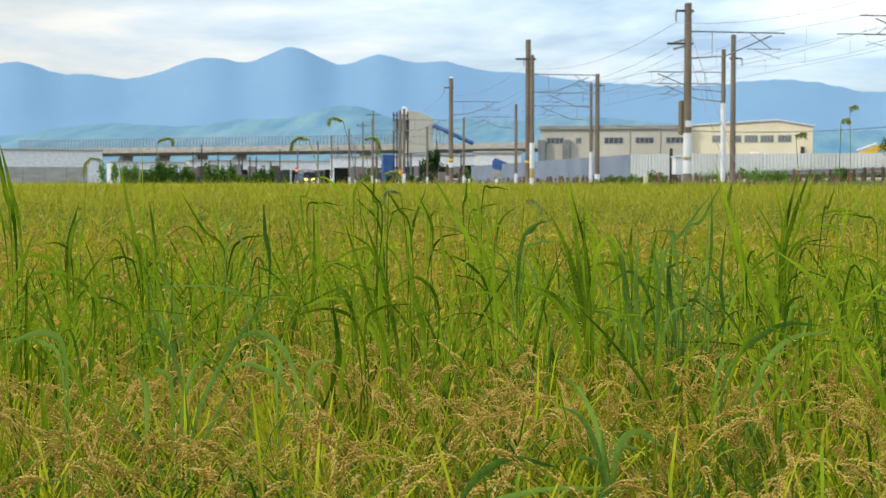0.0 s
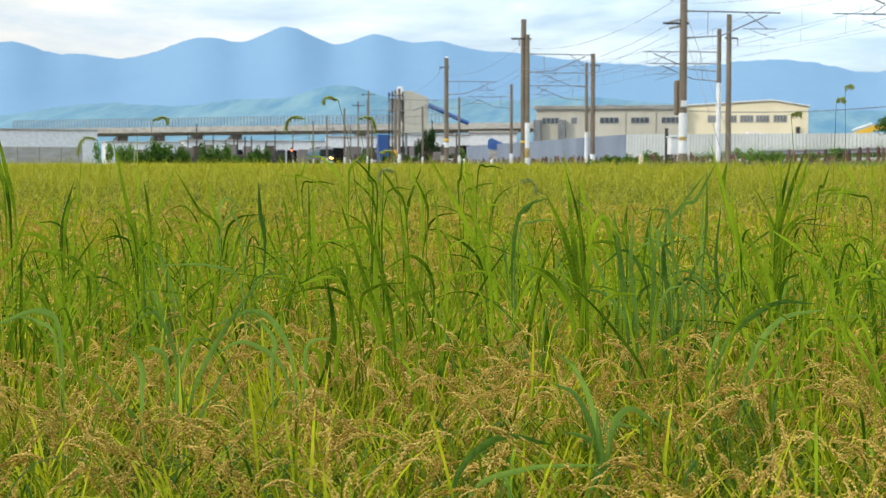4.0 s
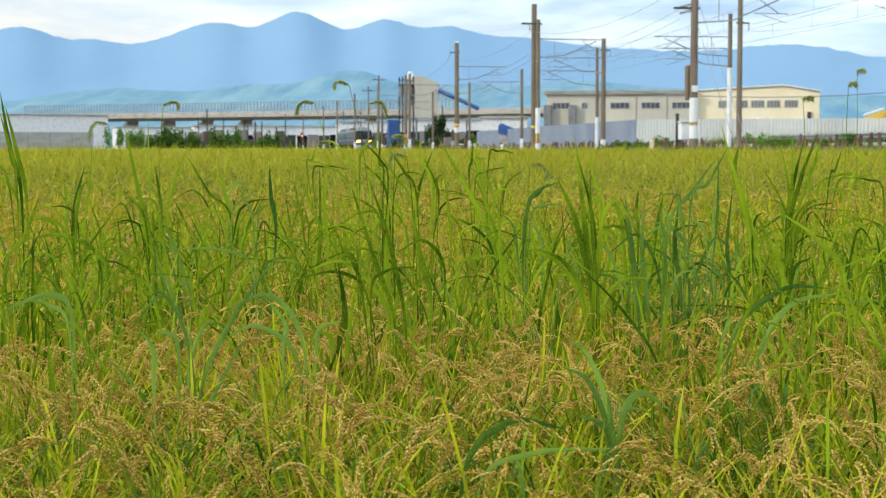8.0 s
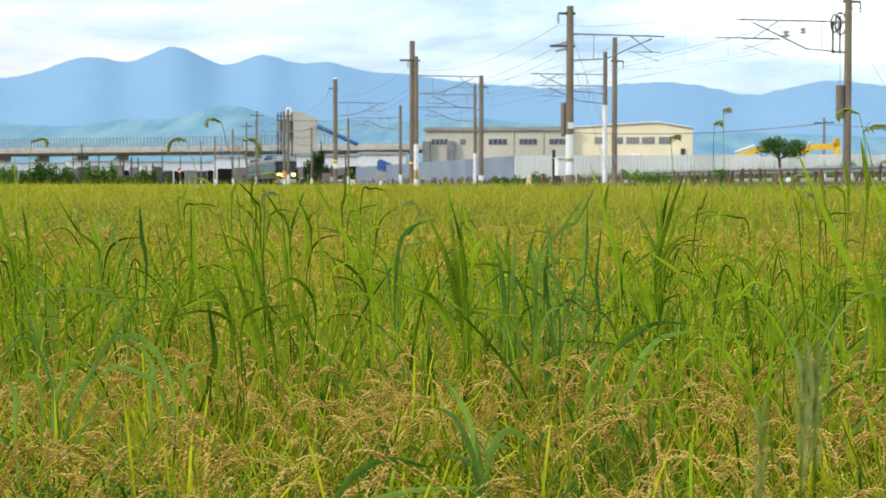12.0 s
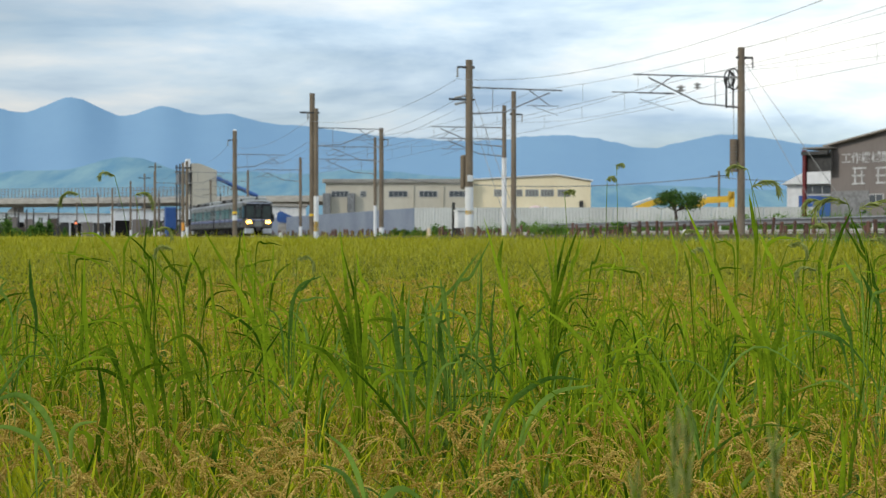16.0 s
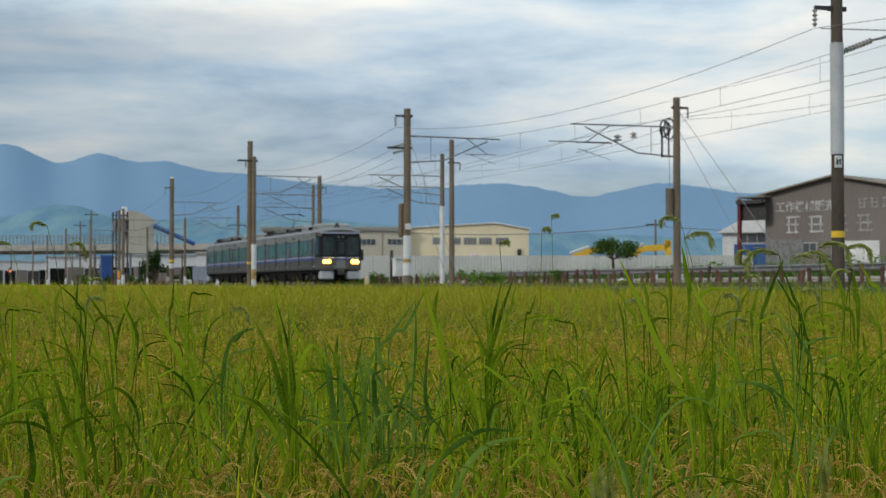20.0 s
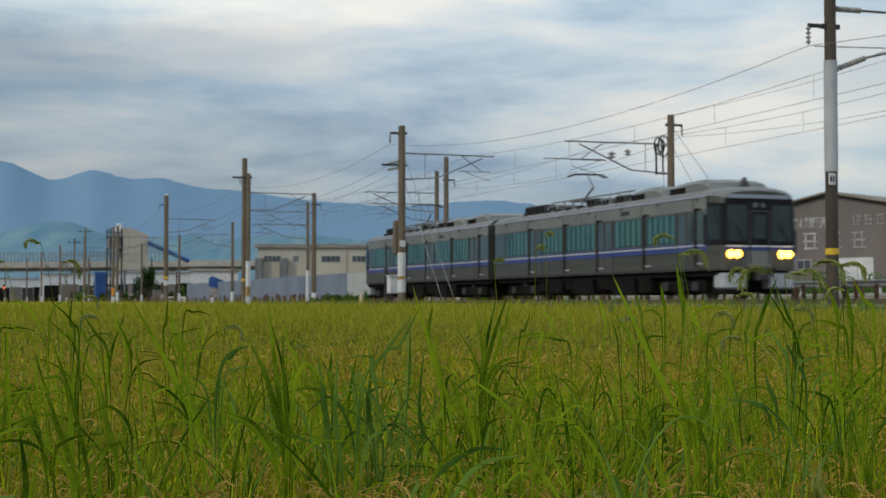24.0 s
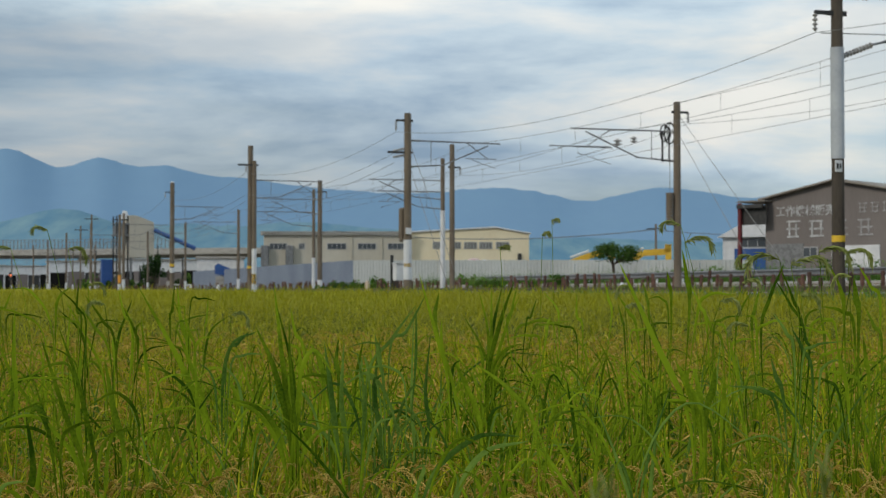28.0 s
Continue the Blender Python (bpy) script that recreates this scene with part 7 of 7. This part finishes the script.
    grass(-11.78, 7.3, (-0.06, 1.17, -0.14, 1.34, -0.21, 1.44, 0.018), (-0.04, 1.22, -0.10, 1.36, -0.18, 1.48, 0.014), (0.04, 1.28, 0.00, 1.38, -0.03, 1.51, 0.013), (0.06, 1.17, 0.05, 1.30, -0.01, 1.43, 0.014))
    grass(-10.92, 6.2, (-0.00, 1.08, -0.01, 1.22, -0.03, 1.40, 0.014))
    grass(-9.43, 7.4, (-0.09, 1.30, -0.08, 1.41, -0.07, 1.53, 0.014), (0.00, 1.16, -0.04, 1.35, -0.06, 1.53, 0.017), (0.03, 1.16, -0.00, 1.30, -0.02, 1.38, 0.014), (-0.00, 1.38, 0.05, 1.46, 0.13, 1.45, 0.010), (0.07, 1.27, 0.08, 1.35, 0.09, 1.48, 0.011))
    grass(-8.08, 6.4, (-0.00, 1.18, 0.05, 1.28, 0.10, 1.33, 0.015), blue=True)
    grass(-4.18, 6.4, (-0.11, 1.21, -0.15, 1.32, -0.17, 1.43, 0.014), (-0.03, 1.06, -0.05, 1.21, -0.09, 1.28, 0.022), (0.03, 1.09, 0.02, 1.20, 0.03, 1.30, 0.020), (0.10, 1.09, 0.11, 1.18, 0.13, 1.29, 0.015))
    grass(-2.02, 6.3, (-0.02, 1.07, -0.04, 1.21, -0.06, 1.33, 0.017), (0.10, 1.09, 0.11, 1.26, 0.11, 1.45, 0.014), (0.00, 1.23, 0.07, 1.33, 0.15, 1.48, 0.014), (-0.08, 1.09, -0.09, 1.19, -0.11, 1.24, 0.016), blue=True)
    grass(2.24, 7.6, (-0.32, 1.26, -0.34, 1.37, -0.32, 1.49, 0.026), (0.11, 1.29, 0.14, 1.37, 0.17, 1.46, 0.013), (0.21, 1.23, 0.22, 1.32, 0.24, 1.37, 0.018))
    grass(7.45, 6.9, (-0.08, 1.28, -0.09, 1.36, -0.11, 1.44, 0.013), (0.08, 1.16, 0.06, 1.29, 0.03, 1.40, 0.015))
    grass(12.22, 6.4, (-0.14, 1.09, -0.16, 1.21, -0.18, 1.31, 0.015), (0.14, 1.19, 0.13, 1.30, 0.11, 1.41, 0.015))
    grass(15.48, 6.2, (-0.07, 1.07, -0.09, 1.20, -0.11, 1.30, 0.017), (0.01, 1.11, 0.00, 1.22, -0.01, 1.32, 0.019), (0.06, 1.25, 0.03, 1.36, -0.00, 1.43, 0.015))
    seed_head(-22.74, 9, 0.72, -0.9, -23.34, 0.115)
    seed_head(-21.35, 9, 1.44, 0.3, -21.35, 0.094)
    seed_head(-15.18, 8.5, 1.51, -0.8, -15.82, 0.108)
    seed_head(-14.02, 8.5, 2.20, -0.3, -14.55, 0.086)
    seed_head(-13.50, 8.5, 1.51, 0.9, -13.81, 0.108)
    seed_head(4.03, 9, 2.62, 0.2, 4.09, 0.043)
    seed_head(3.41, 8, 2.12, 0.2, 3.73, 0.043)
    seed_head(9.17, 7.5, 2.44, -0.4, 8.86, 0.101)
    seed_head(9.48, 7.5, 1.80, 0.5, 9.01, 0.144)
    seed_head(13.66, 7, 1.12, -0.6, 12.45, 0.158)
    seed_head(13.86, 7, 0.95, 0.4, 12.85, 0.173)
    seed_head(14.26, 7, 1.42, 0.7, 13.86, 0.144)
    seed_head(14.55, 7, 1.38, 0.7, 14.85, 0.115)
    seed_head(1.82, 8, 1.59, 0.2, 2.14, 0.050)
    seed_head(11.84, 8, 1.17, -0.5, 11.64, 0.115)
    for az, dist, te, droop, ta in ((6.6, 6.6, -0.6, 0.5, 6.8), (7.4, 7.2, 0.1, -0.6, 7.1), (9.9, 6.4, -0.4, 0.7, 10.3), (10.9, 7.0, 0.3, 0.5, 11.1), (11.6, 6.3, -1.3, -0.5, 11.3),
                                    (12.9, 6.6, -0.2, 0.8, 13.2), (15.4, 6.5, 0.5, -0.7, 15.0), (-13.4, 7.4, 0.2, 0.6, -13.1), (-12.2, 7.2, -0.5, -0.6, -12.5), (-8.2, 7.0, -0.9, 0.7, -7.9)):
        seed_head(az, dist, te, droop, ta, 0.085)
    # flowering plants on the bank close before the lens
    for az, dist, te in ((4.25, 1.6, -9.6), (5.0, 1.5, -7.6), (6.1, 1.55, -7.4), (9.3, 1.6, -8.0), (13.3, 1.6, -6.4)):
        spike_weed(az, dist, te)
    # more plants of the same kind, in loose clumps
    rng = random.Random(91)
    for k in range(112):
        caz, cd = rng.uniform(-26.5, 17), rng.triangular(4.6, 13.5, 8.0)
        for j in range(rng.randint(2, 3)):
            clump(caz + rng.gauss(0, 0.2) * 57 / cd, cd + rng.gauss(0, 0.3), rng.randint(4, 6), 0.82, 1.02 + 0.22 * rng.random(), rng)


# ---------------- build ----------------
build_ground()
build_mountains()
build_railway()
build_poles()
build_wires()
build_lineside()
build_factory()
build_hoarding()
build_warehouse()
build_heap()
build_left()
build_far_plants()
build_verge()
CAR_FRONT = train_car("silver electric train car with a blue stripe and lit headlights", -1)
CAR_REAR = train_car("silver electric train car with a blue stripe and closed doors", 1)
build_rice_near()
build_rice_field()
weed_crowd("weeds_near", 3.6, 9, 300, 5, 0.26, 0.46, 0.014, (0.5, 1.8))
weed_crowd("weeds_mid", 8, 17, 420, 6, 0.24, 0.44, 0.016, (0.4, 1.6))
weed_crowd("weeds_arching", 3.4, 11, 300, 8, 0.40, 0.58, 0.011, (1.2, 2.0))
build_weeds()


# ---------------- what moves ----------------
def motions():
    """The train: where the coupling between its two cars is along the line, time by time."""
    rows = [(0, 414), (3, 359.5), (5.5, 319), (8, 284), (11, 238.5), (14.5, 187.5), (17, 154), (20, 114), (21.5, 94.3), (23.5, 69.1), (24, 62.6), (25, 49.7), (26, 37.0), (27, 24.1), (27.5, 17.9), (28, 11.7)]
    for car, off in ((CAR_FRONT, -10.0), (CAR_REAR, 10.0)):
        walk(car, [(t, railside(s + off, D_FAR, RAIL_Z)) for t, s in rows])


motions()
